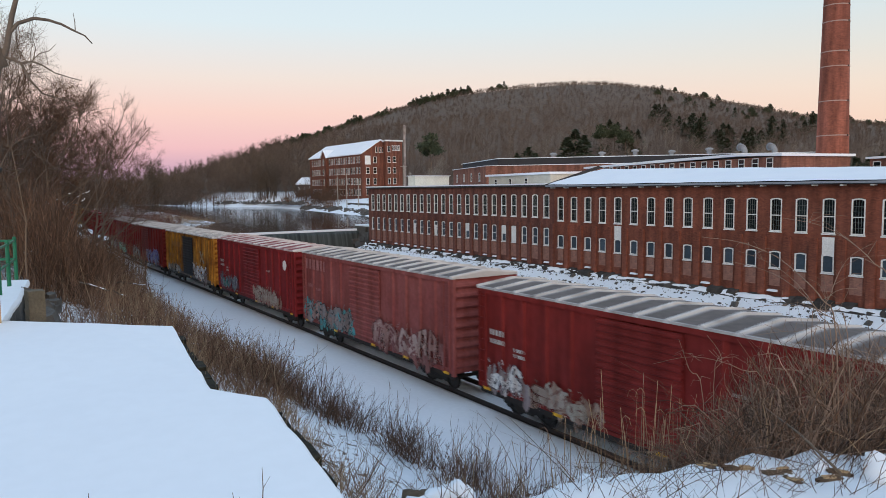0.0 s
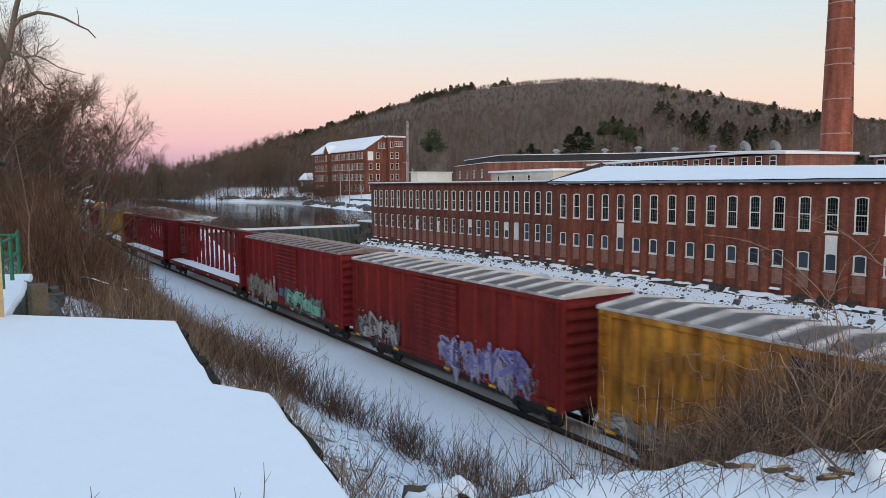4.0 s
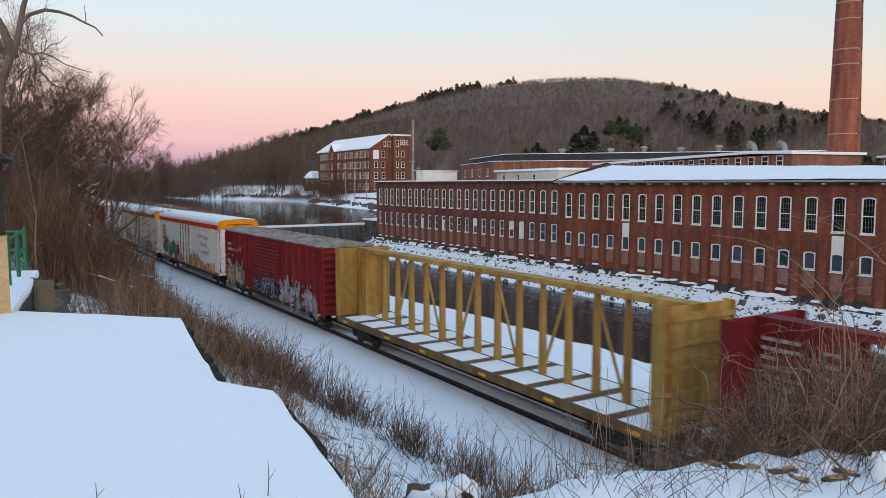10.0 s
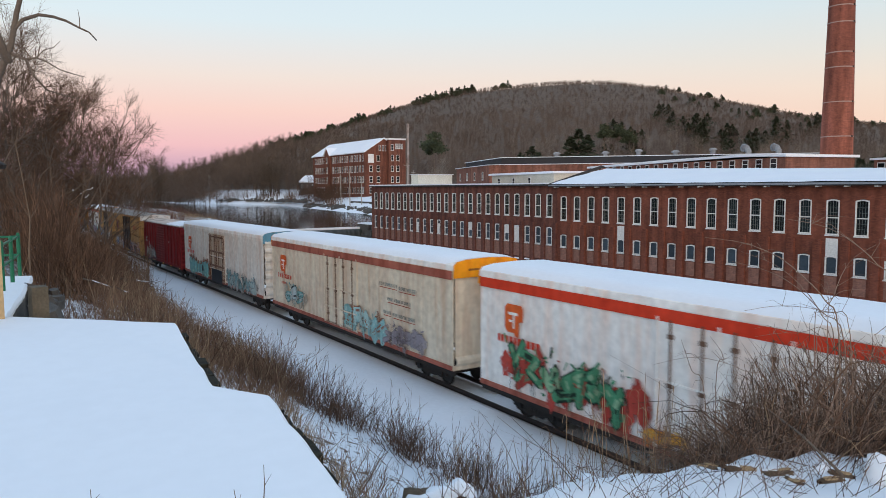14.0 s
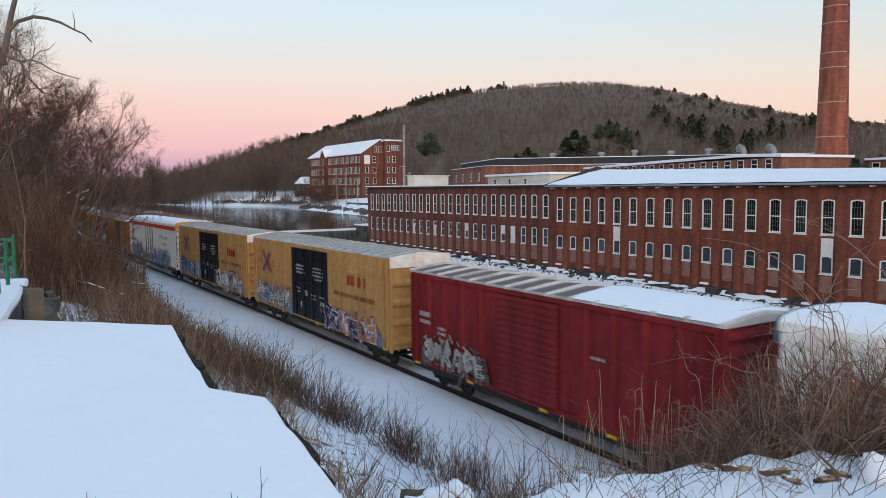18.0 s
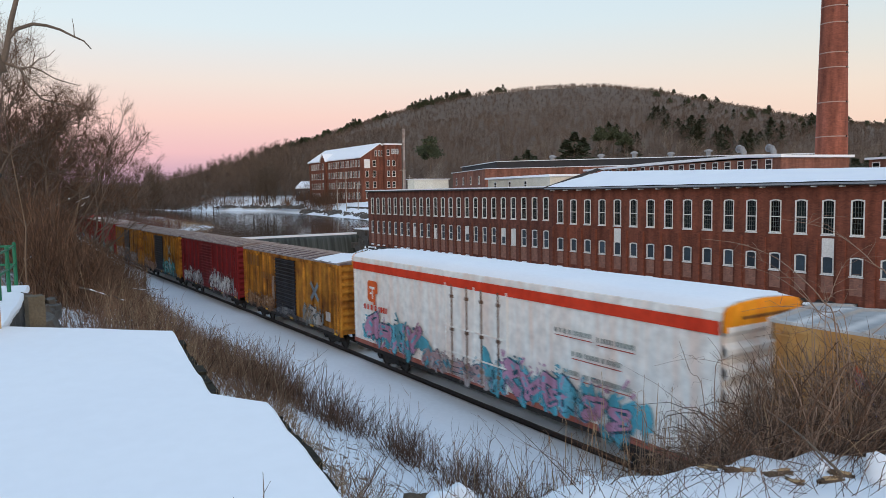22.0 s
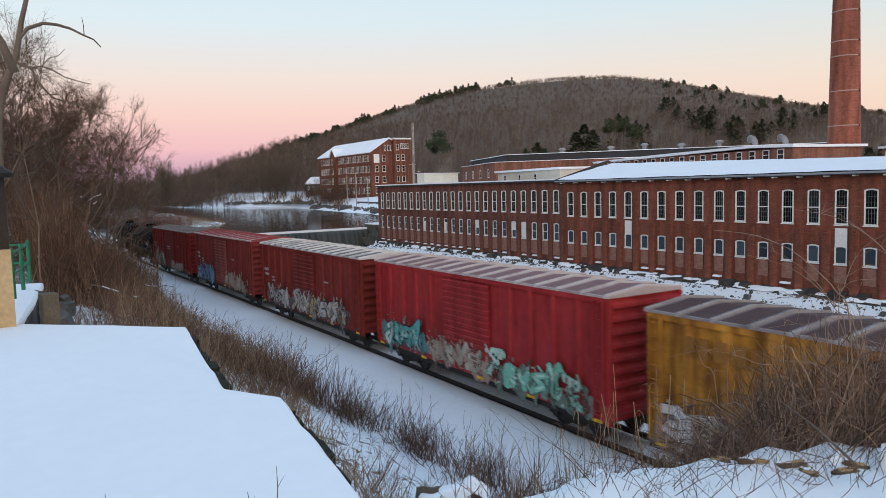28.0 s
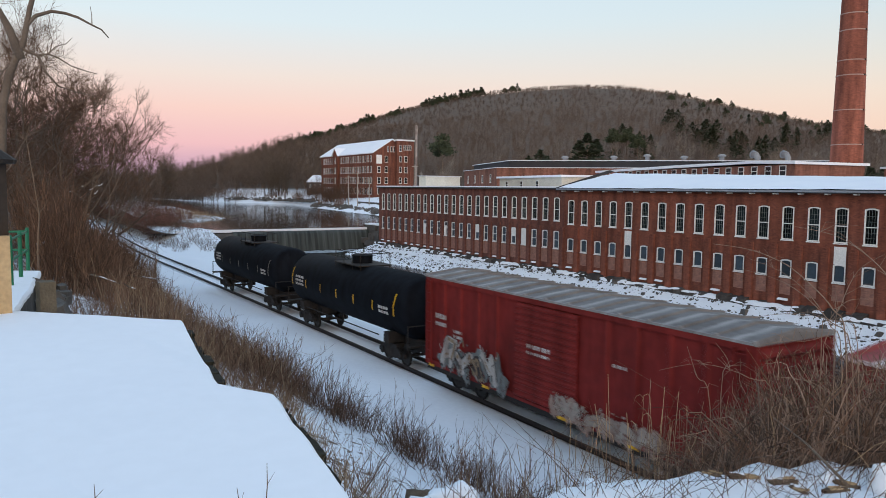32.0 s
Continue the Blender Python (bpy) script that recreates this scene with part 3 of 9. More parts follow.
def window_frame(w, z0, z1, cols, rows, arch=0.09, trim=0.085, sash=True):
    """White timber frame with glazing bars; the glass is a mesh of its own."""
    m = Mesh()
    outer, inner = window_outline(w, z0, z1, arch), window_outline(w - 2 * trim, z0 + trim, z1 - trim, arch)
    n = len(outer)
    yf, yb = -0.035, 0.10
    m.add([(x, yf, z) for x, z in outer] + [(x, yf, z) for x, z in inner] + [(x, yb, z) for x, z in outer] + [(x, yb, z) for x, z in inner],
          [(i, (i + 1) % n, n + (i + 1) % n, n + i) for i in range(n)] + [(n + i, n + (i + 1) % n, 3 * n + (i + 1) % n, 3 * n + i) for i in range(n)]
          + [((i + 1) % n, i, 2 * n + i, 2 * n + (i + 1) % n) for i in range(n)])
    wi = w / 2 - trim
    for c in range(1, cols):
        x = -wi + 2 * wi * c / cols
        m.box(x - 0.009, x + 0.009, 0.03, 0.046, z0 + trim, z1 - trim + arch * 0.8, 1)
    for r in range(1, rows):
        z = z0 + trim + (z1 - z0 - 2 * trim) * r / rows
        if sash and r == rows // 2:
            m.box(-wi, wi, 0.005, 0.05, z - 0.036, z + 0.036)
        else:
            m.box(-wi, wi, 0.03, 0.046, z - 0.008, z + 0.008, 1)
    m.box(-w / 2 - 0.04, w / 2 + 0.04, -0.1, 0.0, z0 - 0.09, z0 - 0.01)
    return m.data("window_frame", [WHITE_TRIM, GLAZING_BAR])


def window_glass(w, z0, z1, arch, mat_):
    m = Mesh()
    o = window_outline(w - 0.16, z0 + 0.06, z1 - 0.06, arch)
    m.add([(x, 0.045, z) for x, z in o] + [(x, 0.06, z) for x, z in o],
          [tuple(range(len(o)))] + [tuple(range(len(o), 2 * len(o)))[::-1]])
    return m.data("pane", mat_)


mill = thing("mill_building", "long two-storey red brick mill with rows of white-framed windows", "mill", MILL_AT)
RIGHT_N, LEFT_N = 21, 23
WIN = {  # bottom, top, width
    "ru": (4.68, 7.14, 0.98), "rl": (1.82, 3.08, 0.94), "lu": (4.95, 7.38, 0.98), "ll": (1.92, 3.76, 0.92)}
FR = {"ru": window_frame(0.98, 4.68, 7.14, 4, 6), "rl": window_frame(0.94, 1.82, 3.08, 1, 1, 0.07), "lu": window_frame(0.98, 4.95, 7.38, 4, 6), "ll": window_frame(0.92, 1.92, 3.76, 1, 2, 0.07)}
GL = {"ru": window_glass(0.98, 4.68, 7.14, 0.09, PANE), "rl": window_glass(0.94, 1.82, 3.08, 0.07, PANE_BLUE),
      "lu": window_glass(0.98, 4.95, 7.38, 0.09, PANE), "ll": window_glass(0.92, 1.92, 3.76, 0.07, PANE_BLUE)}
_b = Mesh()
_b.box(-0.46, 0.46, -0.01, 0.05, 3.12, 4.42)
BOARD_TALL = _b.data("board", WHITE_TRIM)
_b = Mesh()
_b.box(-0.42, 0.42, -0.01, 0.04, 2.02, 3.72)
BOARD_LEFT = _b.data("board", WHITE_TRIM)
_b = Mesh()
_b.box(-0.42, 0.42, -0.01, 0.04, 2.86, 3.72)
BOARD_HALF = _b.data("board", WHITE_TRIM)
_b = Mesh()
_b.box(-0.42, 0.1, -0.01, 0.04, 2.02, 3.0)
_b.box(-0.42, 0.42, -0.01, 0.04, 3.0, 3.3)
BOARD_PART = _b.data("board", WHITE_TRIM)


def pierced_wall(u0, u1, centres, bands, top):
    """A wall 0.45 thick; bands: (bottom, top, width) of rows of openings."""
    m = Mesh()
    z = -3.0
    for b0, b1, w in bands:
        m.box(u0, u1, 0, 0.45, z, b0)
        x = u0
        for c in centres:
            m.box(x, c - w / 2, 0, 0.45, b0, b1 + 0.14)
            # brick arch over the opening, in steps
            for k in range(6):
                a0, a1 = -1 + k / 3, -1 + (k + 1) / 3
                hgt = 0.14 * (1 - ((a0 + a1) / 2) ** 2)
                m.box(c + a0 * w / 2, c + a1 * w / 2, 0, 0.45, b1 + hgt * 0.9, b1 + 0.14)
            x = c + w / 2
        m.box(x, u1, 0, 0.45, b0, b1 + 0.14)
        z = b1 + 0.14
    m.box(u0, u1, 0, 0.45, z, top)
    return m


RC = [2.12 * i for i in range(RIGHT_N)]
LC = sorted(-2.40 - 1.985 * i for i in range(LEFT_N))
U_JOIN, U_LEFT, U_RIGHT = -1.15, -47.7, 2.12 * RIGHT_N - 1.0
part("wall", pierced_wall(U_JOIN, U_RIGHT, RC, (WIN["rl"], WIN["ru"]), EAVE), BRICK, mill, "red brick front wall")
part("wall", pierced_wall(U_LEFT, U_JOIN, LC, (WIN["ll"], WIN["lu"]), EAVE + 0.02), BRICK_DARK, mill, "darker sooty brick front wall")
m = Mesh()
m.box(U_LEFT, U_LEFT + 0.45, 0.45, 15, -3, EAVE)
m.box(U_RIGHT - 0.45, U_RIGHT, 0.45, 15, -3, EAVE)
m.box(U_LEFT, U_RIGHT, 15, 15.45, -3, EAVE)
part("wall", m, BRICK, mill, "brick end and rear walls")
m = Mesh()
m.box(U_LEFT + 0.5, U_RIGHT - 0.5, 0.5, 14.9, 4.1, 4.3)
m.box(U_LEFT + 0.5, U_RIGHT - 0.5, 6.0, 6.2, -2.5, 8.2)
part("inner_floor", m, GREY_WALL, mill, "dim interior floor and wall")
pil = Mesh()
pil.box(-0.3, 0.3, -0.2, 0, -3.0, 4.1)
pil.extrude([(-0.3, 4.1), (0.3, 4.1), (0.24, 4.3), (-0.24, 4.3)], "y", -0.15, 0)
PIL = pil.data("pilaster", BRICK)
PIL_DARK = pil.data("pilaster", BRICK_DARK)
inf = Mesh()
inf.box(-0.46, 0.46, -0.03, 0.0, 0.45, 1.66)
INF = inf.data("infill_panel", BRICK_INFILL)
inf = Mesh()
inf.box(-0.6, 0.6, -0.03, 0.0, 0.3, 1.8)
INF_WIDE = inf.data("infill_panel", BRICK_INFILL)
led = Mesh()
led.extrude([(-0.2, 0.0), (0.0, 0.0), (0.0, 0.16), (-0.1, 0.12), (-0.19, 0.05)], "x", -0.46, 0.4)
LED = led.data("ledge", SNOW)
boarded = {("r", 4), ("r", 14)}
for side, cs in (("r", RC), ("l", LC)):
    for i, c in enumerate(cs):
        for row in "lu":
            key = side + row
            fr = part("window", FR[key], None, mill, "", pose(c, 0, 0))
            part("pane", GL[key], None, fr)
        if (side, i) in boarded:
            part("board", BOARD_TALL, None, mill, "white board over a window", pose(c, 0, 0))
        if side == "l" and i in (7, 10, 14, 18, 19):
            part("board", {19: BOARD_LEFT, 7: BOARD_PART, 10: BOARD_PART}.get(i, BOARD_HALF), None, mill, "white board in a window", pose(c, 0, 0))
        step_ = 2.12 if side == "r" else 1.985
        part("pilaster", PIL if side == "r" else PIL_DARK, None, mill, "", pose(c + step_ / 2, 0, 0))
        part("infill_panel", INF if side == "r" else INF_WIDE, None, mill, "", pose(c, 0, 0))
        if (side == "l" and i % 3) or i in (0, 2, 5, 6, 9, 12):
            part("ledge", LED, None, mill, "", pose(c + (0.13 if i % 3 else -0.08), 0, -0.05 * (i % 2)))
# roofs
def ridge_z(u):
    return 10.32 - 0.0215 * (u + 1.9)


m = Mesh()
u0, u1 = U_JOIN - 0.7, U_RIGHT + 0.5
for u in (u0, u1):
    m.v += [(u, -0.55, EAVE - 0.1), (u, 7.0, ridge_z(u) - 0.65), (u, 14.6, EAVE - 0.1), (u, 14.6, EAVE + 0.06), (u, 7.0, ridge_z(u) - 0.48), (u, -0.55, EAVE + 0.06)]
m.f = [(0, 1, 2, 3, 4, 5), (11, 10, 9, 8, 7, 6)] + [(i, 6 + i, 6 + (i + 1) % 6, (i + 1) % 6) for i in range(6)]
m.s = [0] * len(m.f)
part("roof", m, SLATE, mill, "dark low-pitched roof")
m = Mesh()
nu, nv = 90, 14
for i in range(nu + 1):
    u = U_JOIN - 0.3 + (U_RIGHT + 0.45 - U_JOIN + 0.3) * i / nu
    for j in range(nv + 1):
        y = -0.6 + 15.2 * j / nv
        z = EAVE + 0.17 + (ridge_z(u) - 0.22 - EAVE - 0.17) * (1 - abs(y - 7.0) / 7.6)
        m.v.append((u, y, z + 0.12 + 0.05 * noise.noise((u * 0.4, y * 0.5, 2)) - (0.09 if j in (0, nv) else 0)))
m.f = [(i * (nv + 1) + j, (i + 1) * (nv + 1) + j, (i + 1) * (nv + 1) + j + 1, i * (nv + 1) + j + 1) for i in range(nu) for j in range(nv)]
m.s = [0] * len(m.f)
part("roof_snow", m, SNOW, mill, "smooth blanket of snow", smooth=True)
m = Mesh()
m.box(U_JOIN - 0.72, U_RIGHT + 0.5, -0.62, -0.5, EAVE - 0.02, EAVE + 0.13)
part("gutter", m, material("grey_gutter", (0.3, 0.33, 0.38), 0.6, other=(0.2, 0.22, 0.25), scale=1.0, amount=0.6, bump=0.05), mill, "grey gutter along the eave")
_b = Mesh()
_b.box(-0.1, 0.1, -0.5, 0.0, EAVE - 0.2, EAVE - 0.03)
BRACKET = _b.data("eave_bracket", WHITE_TRIM)
for i in range(RIGHT_N):
    part("eave_bracket", BRACKET, None, mill, "", pose(2.12 * i - 1.0, 0, 0))
for k, sgn in enumerate((1, -1)):
    m = Mesh()
    a, b = (-0.6, EAVE + 0.1) if sgn > 0 else (14.6, EAVE + 0.1), (7.0, 10.46)
    m.add([(U_JOIN - 0.8, a[0], a[1] - 0.2), (U_JOIN - 0.8, b[0], b[1] - 0.2), (U_JOIN - 0.8, b[0], b[1] + 0.12), (U_JOIN - 0.8, a[0], a[1] + 0.12),
           (U_JOIN - 0.7, a[0], a[1] - 0.2), (U_JOIN - 0.7, b[0], b[1] - 0.2), (U_JOIN - 0.7, b[0], b[1] + 0.12), (U_JOIN - 0.7, a[0], a[1] + 0.12)],
          [(0, 1, 2, 3), (7, 6, 5, 4), (3, 2, 6, 7), (0, 4, 5, 1), (0, 3, 7, 4), (1, 5, 6, 2)])
    part("bargeboard", m, SLATE, mill, "dark board along the gable")
m = Mesh()
m.extrude([(0.45, EAVE), (14.5, EAVE), (7.0, 10.3)], "x", U_JOIN - 0.4, U_JOIN)
m2 = Mesh()
m2.box(U_LEFT, U_RIGHT, -0.26, -0.02, -3.0, -0.35)
part("foundation", m2, STONE, mill, "dark stone foundation course")
part("gable_wall", m, BRICK, mill, "brick gable")
rl = random.Random(61)
SHELF = material("damp_ledge_stone", (0.085, 0.075, 0.068), 0.95, other=(0.04, 0.036, 0.034), scale=2.0, amount=0.8, fine=8, bump=0.6, dist=0.05, obrand=0.3)
blocks = []
for k in range(6):
    m = Mesh()
    w_, d_, h_ = rl.uniform(0.45, 0.7), rl.uniform(0.4, 0.75), rl.uniform(0.35, 0.6)
    m.add([(-w_, -d_ * rl.uniform(0.8, 1), -1.2), (w_, -d_ * rl.uniform(0.8, 1), -1.2), (w_, 0.3, -1.2), (-w_, 0.3, -1.2),
           (-w_ * 0.9, -d_ * rl.uniform(0.6, 0.9), h_ * rl.uniform(0.5, 0.8)), (w_ * 0.92, -d_ * rl.uniform(0.6, 0.9), h_ * rl.uniform(0.5, 0.8)), (w_ * 0.95, 0.3, h_), (-w_, 0.3, h_)],
          [(3, 2, 1, 0), (4, 5, 6, 7), (0, 1, 5, 4), (1, 2, 6, 5), (2, 3, 7, 6), (3, 0, 4, 7)])
    blocks.append(m.data("ledge_stone", SHELF))
u = U_LEFT + 0.5
while u < U_RIGHT - 0.5:
    k = rl.randrange(6)
    part("ledge_stone", blocks[k], None, mill, "", pose(u, -0.32, -0.7 + rl.uniform(-0.2, 0.16), 0, rl.uniform(-3, 3), rl.uniform(-6, 6)))
    u += rl.uniform(0.75, 1.2)
m = Mesh()
n = 420
for i in range(n + 1):
    u = U_LEFT + (U_RIGHT - U_LEFT) * i / n
    a, z = noise.noise((u * 0.9, 3.3, 0)), -0.36 + 0.16 * noise.noise((u * 1.1, 0, 7.1)) + 0.06 * noise.noise((u * 4.0, 0, 2.2))
    m.v += [(u, -0.78 + 0.2 * a, z - 0.3), (u, -0.7 + 0.2 * a, z - 0.03), (u, -0.5, z + 0.03), (u, -0.24, z + 0.02)]
m.f = [(i * 4 + k, (i + 1) * 4 + k, (i + 1) * 4 + k + 1, i * 4 + k + 1) for i in range(n) for k in range(3)]
m.s = [0] * len(m.f)
part("ledge_snow", m, SNOW, mill, "broken strip of snow along the stone ledge", smooth=True)
m = Mesh()
m.box(U_LEFT - 0.3, U_JOIN - 0.85, -0.3, 15.5, EAVE + 0.02, EAVE + 0.2)
part("roof", m, SLATE, mill, "flat dark roof")
m = Mesh()
m.box(U_LEFT - 0.32, U_JOIN - 0.86, -0.32, 15.4, EAVE + 0.204, EAVE + 0.36)
part("roof_snow", m, SNOW, mill, "flat layer of snow")

# ---------- the chimney ----------
CHIM = brick_material("chimney_brick", (0.33, 0.115, 0.076), (0.235, 0.08, 0.057), (0.95, 0.92, 0.9))
BAND = material("pale_iron_band", (0.42, 0.3, 0.26), 0.7, other=(0.25, 0.16, 0.13), scale=2, amount=0.6, bump=0.1)
chimney = thing("chimney", "tall round tapering brick factory chimney with iron bands", "chimney", pose(-53.7, 73.25, 5.0))
m = Mesh()
m.lathe([(2.02, -1), (1.98, 4), (1.88, 6), (1.55, 22), (1.18, 38), (1.3, 39), (1.35, 40), (1.0, 40.2)], "z", 40)
part("shaft", m, CHIM, chimney, "red brick shaft", smooth=True)
for z in (9.2, 13.4, 17.6, 19.4, 23.0, 25, 28, 31, 34):
    m = Mesh()
    r = along([(4, 1.98), (6, 1.88), (22, 1.55), (38, 1.18)], z) + 0.02
    m.lathe([(r - 0.03, z - 0.06), (r + 0.02, z - 0.06), (r + 0.02, z + 0.06), (r - 0.03, z + 0.06)], "z", 40)
    part("iron_band", m, BAND, chimney, "", smooth=False)
    m = Mesh()
    m.box(r - 0.05, r + 0.12, -0.06, 0.06, z - 0.1, z + 0.1)
    part("clamp", m, DARK_STEEL, chimney)


# ---------- other buildings ----------
def simple_windows(owner, face, cs, zs, w, h, frame_mat=WHITE_TRIM, glass=PANE, data={}):
    """Rows of windows on a face: face(c) gives the pose of a window's middle on the wall."""
    key = (w, h, frame_mat.name, glass.name)
    if key not in data:
        f_, g_, b_, l_ = Mesh(), Mesh(), Mesh(), Mesh()
        a, c = w / 2, h / 2
        ring = [(-a, -c), (a, -c), (a, c), (-a, c), (-a + 0.09, -c + 0.08), (a - 0.09, -c + 0.08), (a - 0.09, c - 0.1), (-a + 0.09, c - 0.1)]
        f_.add([(x, -0.06, z) for x, z in ring] + [(x, 0.03, z) for x, z in ring],
               [(q, (q + 1) % 4, 4 + (q + 1) % 4, 4 + q) for q in range(4)] + [(8 + (q + 1) % 4, 8 + q, 12 + q, 12 + (q + 1) % 4) for q in range(4)]
               + [((q + 1) % 4, q, 8 + q, 8 + (q + 1) % 4) for q in range(4)] + [(4 + q, 4 + (q + 1) % 4, 12 + (q + 1) % 4, 12 + q) for q in range(4)])
        b_.box(-a + 0.09, a - 0.09, -0.05, 0.03, -0.03, 0.03)
        l_.box(-a - 0.1, a + 0.1, -0.1, 0.0, -c - 0.09, -c)
        g_.box(-a + 0.06, a - 0.06, -0.03, 0.02, -c + 0.06, c - 0.06)
        data[key] = (f_.data("window", frame_mat), g_.data("pane", glass), b_.data("sash_bar", frame_mat), l_.data("sill", frame_mat))
    for z in zs:
        for c in cs:
            fr = part("window", data[key][0], None, owner, "", face(c, z))
            part("pane", data[key][1], None, fr)
            part("sash_bar", data[key][2], None, fr)
            part("sill", data[key][3], None, fr)


# the tall mill across the pool: long side along x, gable towards +x
tall = thing("tall_mill_building", "four-storey red brick mill with snowy gable roof and tower", "mill", pose(-230.2, 92.4, 5.4))
L, Wd, HE, HP = 47.5, 14.4, 15.0, 19.6
m = Mesh()
m.extrude([(0, -3), (Wd, -3), (Wd, HE), (Wd / 2, HP), (0, HE)], "x", -L, 0)
part("wall", m, BRICK_FAR, tall, "red brick walls")
m = Mesh()
for a, b in (((-0.5, HE - 0.3), (Wd / 2, HP)), ((Wd + 0.5, HE - 0.3), (Wd / 2, HP))):
    ring = [a, b, (b[0], b[1] + 0.35), (a[0], a[1] + 0.35)]
    m.extrude(ring if a[0] < b[0] else ring[::-1], "x", -L - 0.5, 0.5)
part("roof", m, SNOW, tall, "snow-covered gable roof")
m = Mesh()
m.extrude([(-34.5, HE - 0.2), (-29.5, HE - 0.2), (-32.0, HE + 2.6)], "y", -0.7, Wd / 2)
m.box(-34.2, -29.8, -0.7, 0, -3, HE - 0.2)
part("front_bay", m, BRICK_FAR, tall, "narrow gabled bay")
m = Mesh()
m.add([(-35, -1.0, HE - 0.4), (-32.0, -1.0, HE + 2.8), (-32.0, 6.5, HE + 2.8), (-35, 6.5, HE - 0.4)], [(0, 1, 2, 3)])
m.add([(-29, -1.0, HE - 0.4), (-32.0, -1.0, HE + 2.8), (-32.0, 6.5, HE + 2.8), (-29, 6.5, HE - 0.4)], [(3, 2, 1, 0)])
part("bay_roof", m, SNOW, tall)
m = Mesh()
m.box(-3, 2.0, 8.2, 14.6, -3, 19.2)
part("stair_tower", m, BRICK_FAR, tall, "square brick stair tower")
m = Mesh()
m.box(-3.2, 2.25, 8.0, 14.8, 19.2, 19.7)
part("tower_cornice", m, WHITE_TRIM, tall, "pale tower cornice")


def face_s(c, z):
    return pose(c, -0.02, z)


def face_e(c, z):
    return pose(0.02, c, z, 0, 0, 90)


def face_t(c, z):
    return pose(2.02, c, z, 0, 0, 90)


LONG = [-1.8 - 2.15 * i for i in range(13)] + [-36 - 2.15 * i for i in range(5)]
simple_windows(tall, face_s, LONG, (1.9, 5.6, 9.3, 13.0), 1.0, 2.2)
simple_windows(tall, lambda c, z: pose(c, -0.72, z), [-32.0], (5.6, 9.3, 13.0), 1.15, 2.2)
simple_windows(tall, face_e, [2.2, 5.0], (1.9, 5.6, 9.3, 12.9), 1.2, 2.1)
simple_windows(tall, face_e, [5.6, 6.9, 8.0], (16.4,), 0.7, 1.9)
simple_windows(tall, face_t, [9.4], (5.6, 9.3, 13.0, 16.6), 1.0, 2.0)
simple_windows(tall, face_t, [11.5], (5.6, 9.3, 13.0), 1.2, 2.0)
simple_windows(tall, face_t, [10.9, 11.7, 12.5, 13.3], (17.0,), 0.55, 1.7)
m = Mesh()
m.box(-0.02, 0.06, 1.2, 3.3, 11.3, 14.3)
part("board", m, WHITE_TRIM, tall, "white board on the gable end")

stack = thing("metal_stack", "tall thin rusty metal flue with a pale top", "chimney", pose(-222.0, 104.6, 5.4))
m = Mesh()
m.lathe([(0.42, -1), (0.42, 21.5), (0.47, 21.6), (0.47, 24.0), (0.3, 24.3)], "z", 14)
part("flue", m, material("rusty_flue", (0.4, 0.35, 0.32), 0.8, other=(0.2, 0.14, 0.115), scale=0.6, amount=0.9), stack, smooth=True)

shed = thing("white_shed", "low white flat-roofed building behind the mill", "building", pose(-132, 54.4, 5.5))
m = Mesh()
m.extrude([(3.0, 0), (5.2, 0.3), (3.6, 9.2), (1.4, 9.0)], "z", -2, 5.2)
part("wall", m, STUCCO, shed, "pale siding walls")
m = Mesh()
m.extrude([(2.8, -0.25), (5.5, 0.1), (3.9, 9.4), (1.2, 9.2)], "z", 5.2, 5.34)
part("roof_snow", m, SNOW, shed)

def footprint(owner, name, pts, z0, z1, mat_, label=""):
    m = Mesh()
    m.extrude(pts, "z", z0, z1)
    return part(name, m, mat_, owner, label)


def wall_windows(owner, p, q, z, spacing, w, h, margin=1.5):
    """A row of windows along a wall from p to q, facing its right-hand side."""
    d = Vector((q[0] - p[0], q[1] - p[1]))
    n = int((d.length - 2 * margin) / spacing)
    rz = math.degrees(math.atan2(d.y, d.x))
    for i in range(n + 1):
        c = Vector(p) + d.normalized() * (margin + spacing * i)
        simple_windows(owner, lambda k, zz, c=c: pose(c.x, c.y, zz, 0, 0, rz), [0], (z,), w, h)


back = thing("brick_works_building", "low red brick works building with a snowy flat roof", "building")
A, B, C, D_ = (-110.2, 60.0), (-136.5, 69.8), (-120, 110), (-72, 97)
footprint(back, "wall", [A, D_, C, B], 3, 12.15, BRICK_PALE, "red brick walls")
footprint(back, "roof_snow", [(-110.2, 59.7), (-71.6, 96.9), (-120, 110.4), (-137, 69.7)], 12.15, 12.25, SNOW)
footprint(back, "upper_storey", [(-108.6, 61.6), (-70.9, 99.5), (-116, 108), (-135.2, 71.4)], 12.25, 13.4, material("dark_cladding", (0.045, 0.045, 0.05), 0.8, scale=0.8, bump=0.1), "dark grey set-back upper storey")
footprint(back, "upper_roof_snow", [(-108.6, 61.3), (-70.4, 99.4), (-116, 108.4), (-135.6, 71.2)], 13.4, 13.5, SNOW)
wall_windows(back, B, A, 10.3, 6.5, 1.0, 1.5, 4)
m = Mesh()
m.box(-1.6, 1.6, 0, 2.0, 12.3, 13.1)
part("vent_house", m, BRICK_PALE, back, "", pose(-103, 70.2, 0, 0, 0, 44))
leanto = thing("pale_annex", "pale low annex with a snowy roof behind the mill", "building")
footprint(leanto, "wall", [(-101.6, 54.6), (-80.5, 50.3), (-79, 56), (-100, 62)], 2, 10.1, material("cream_siding", (0.66, 0.62, 0.53), 0.85, other=(0.5, 0.47, 0.4), scale=0.6, amount=0.7, bump=0.1), "greyish siding walls")
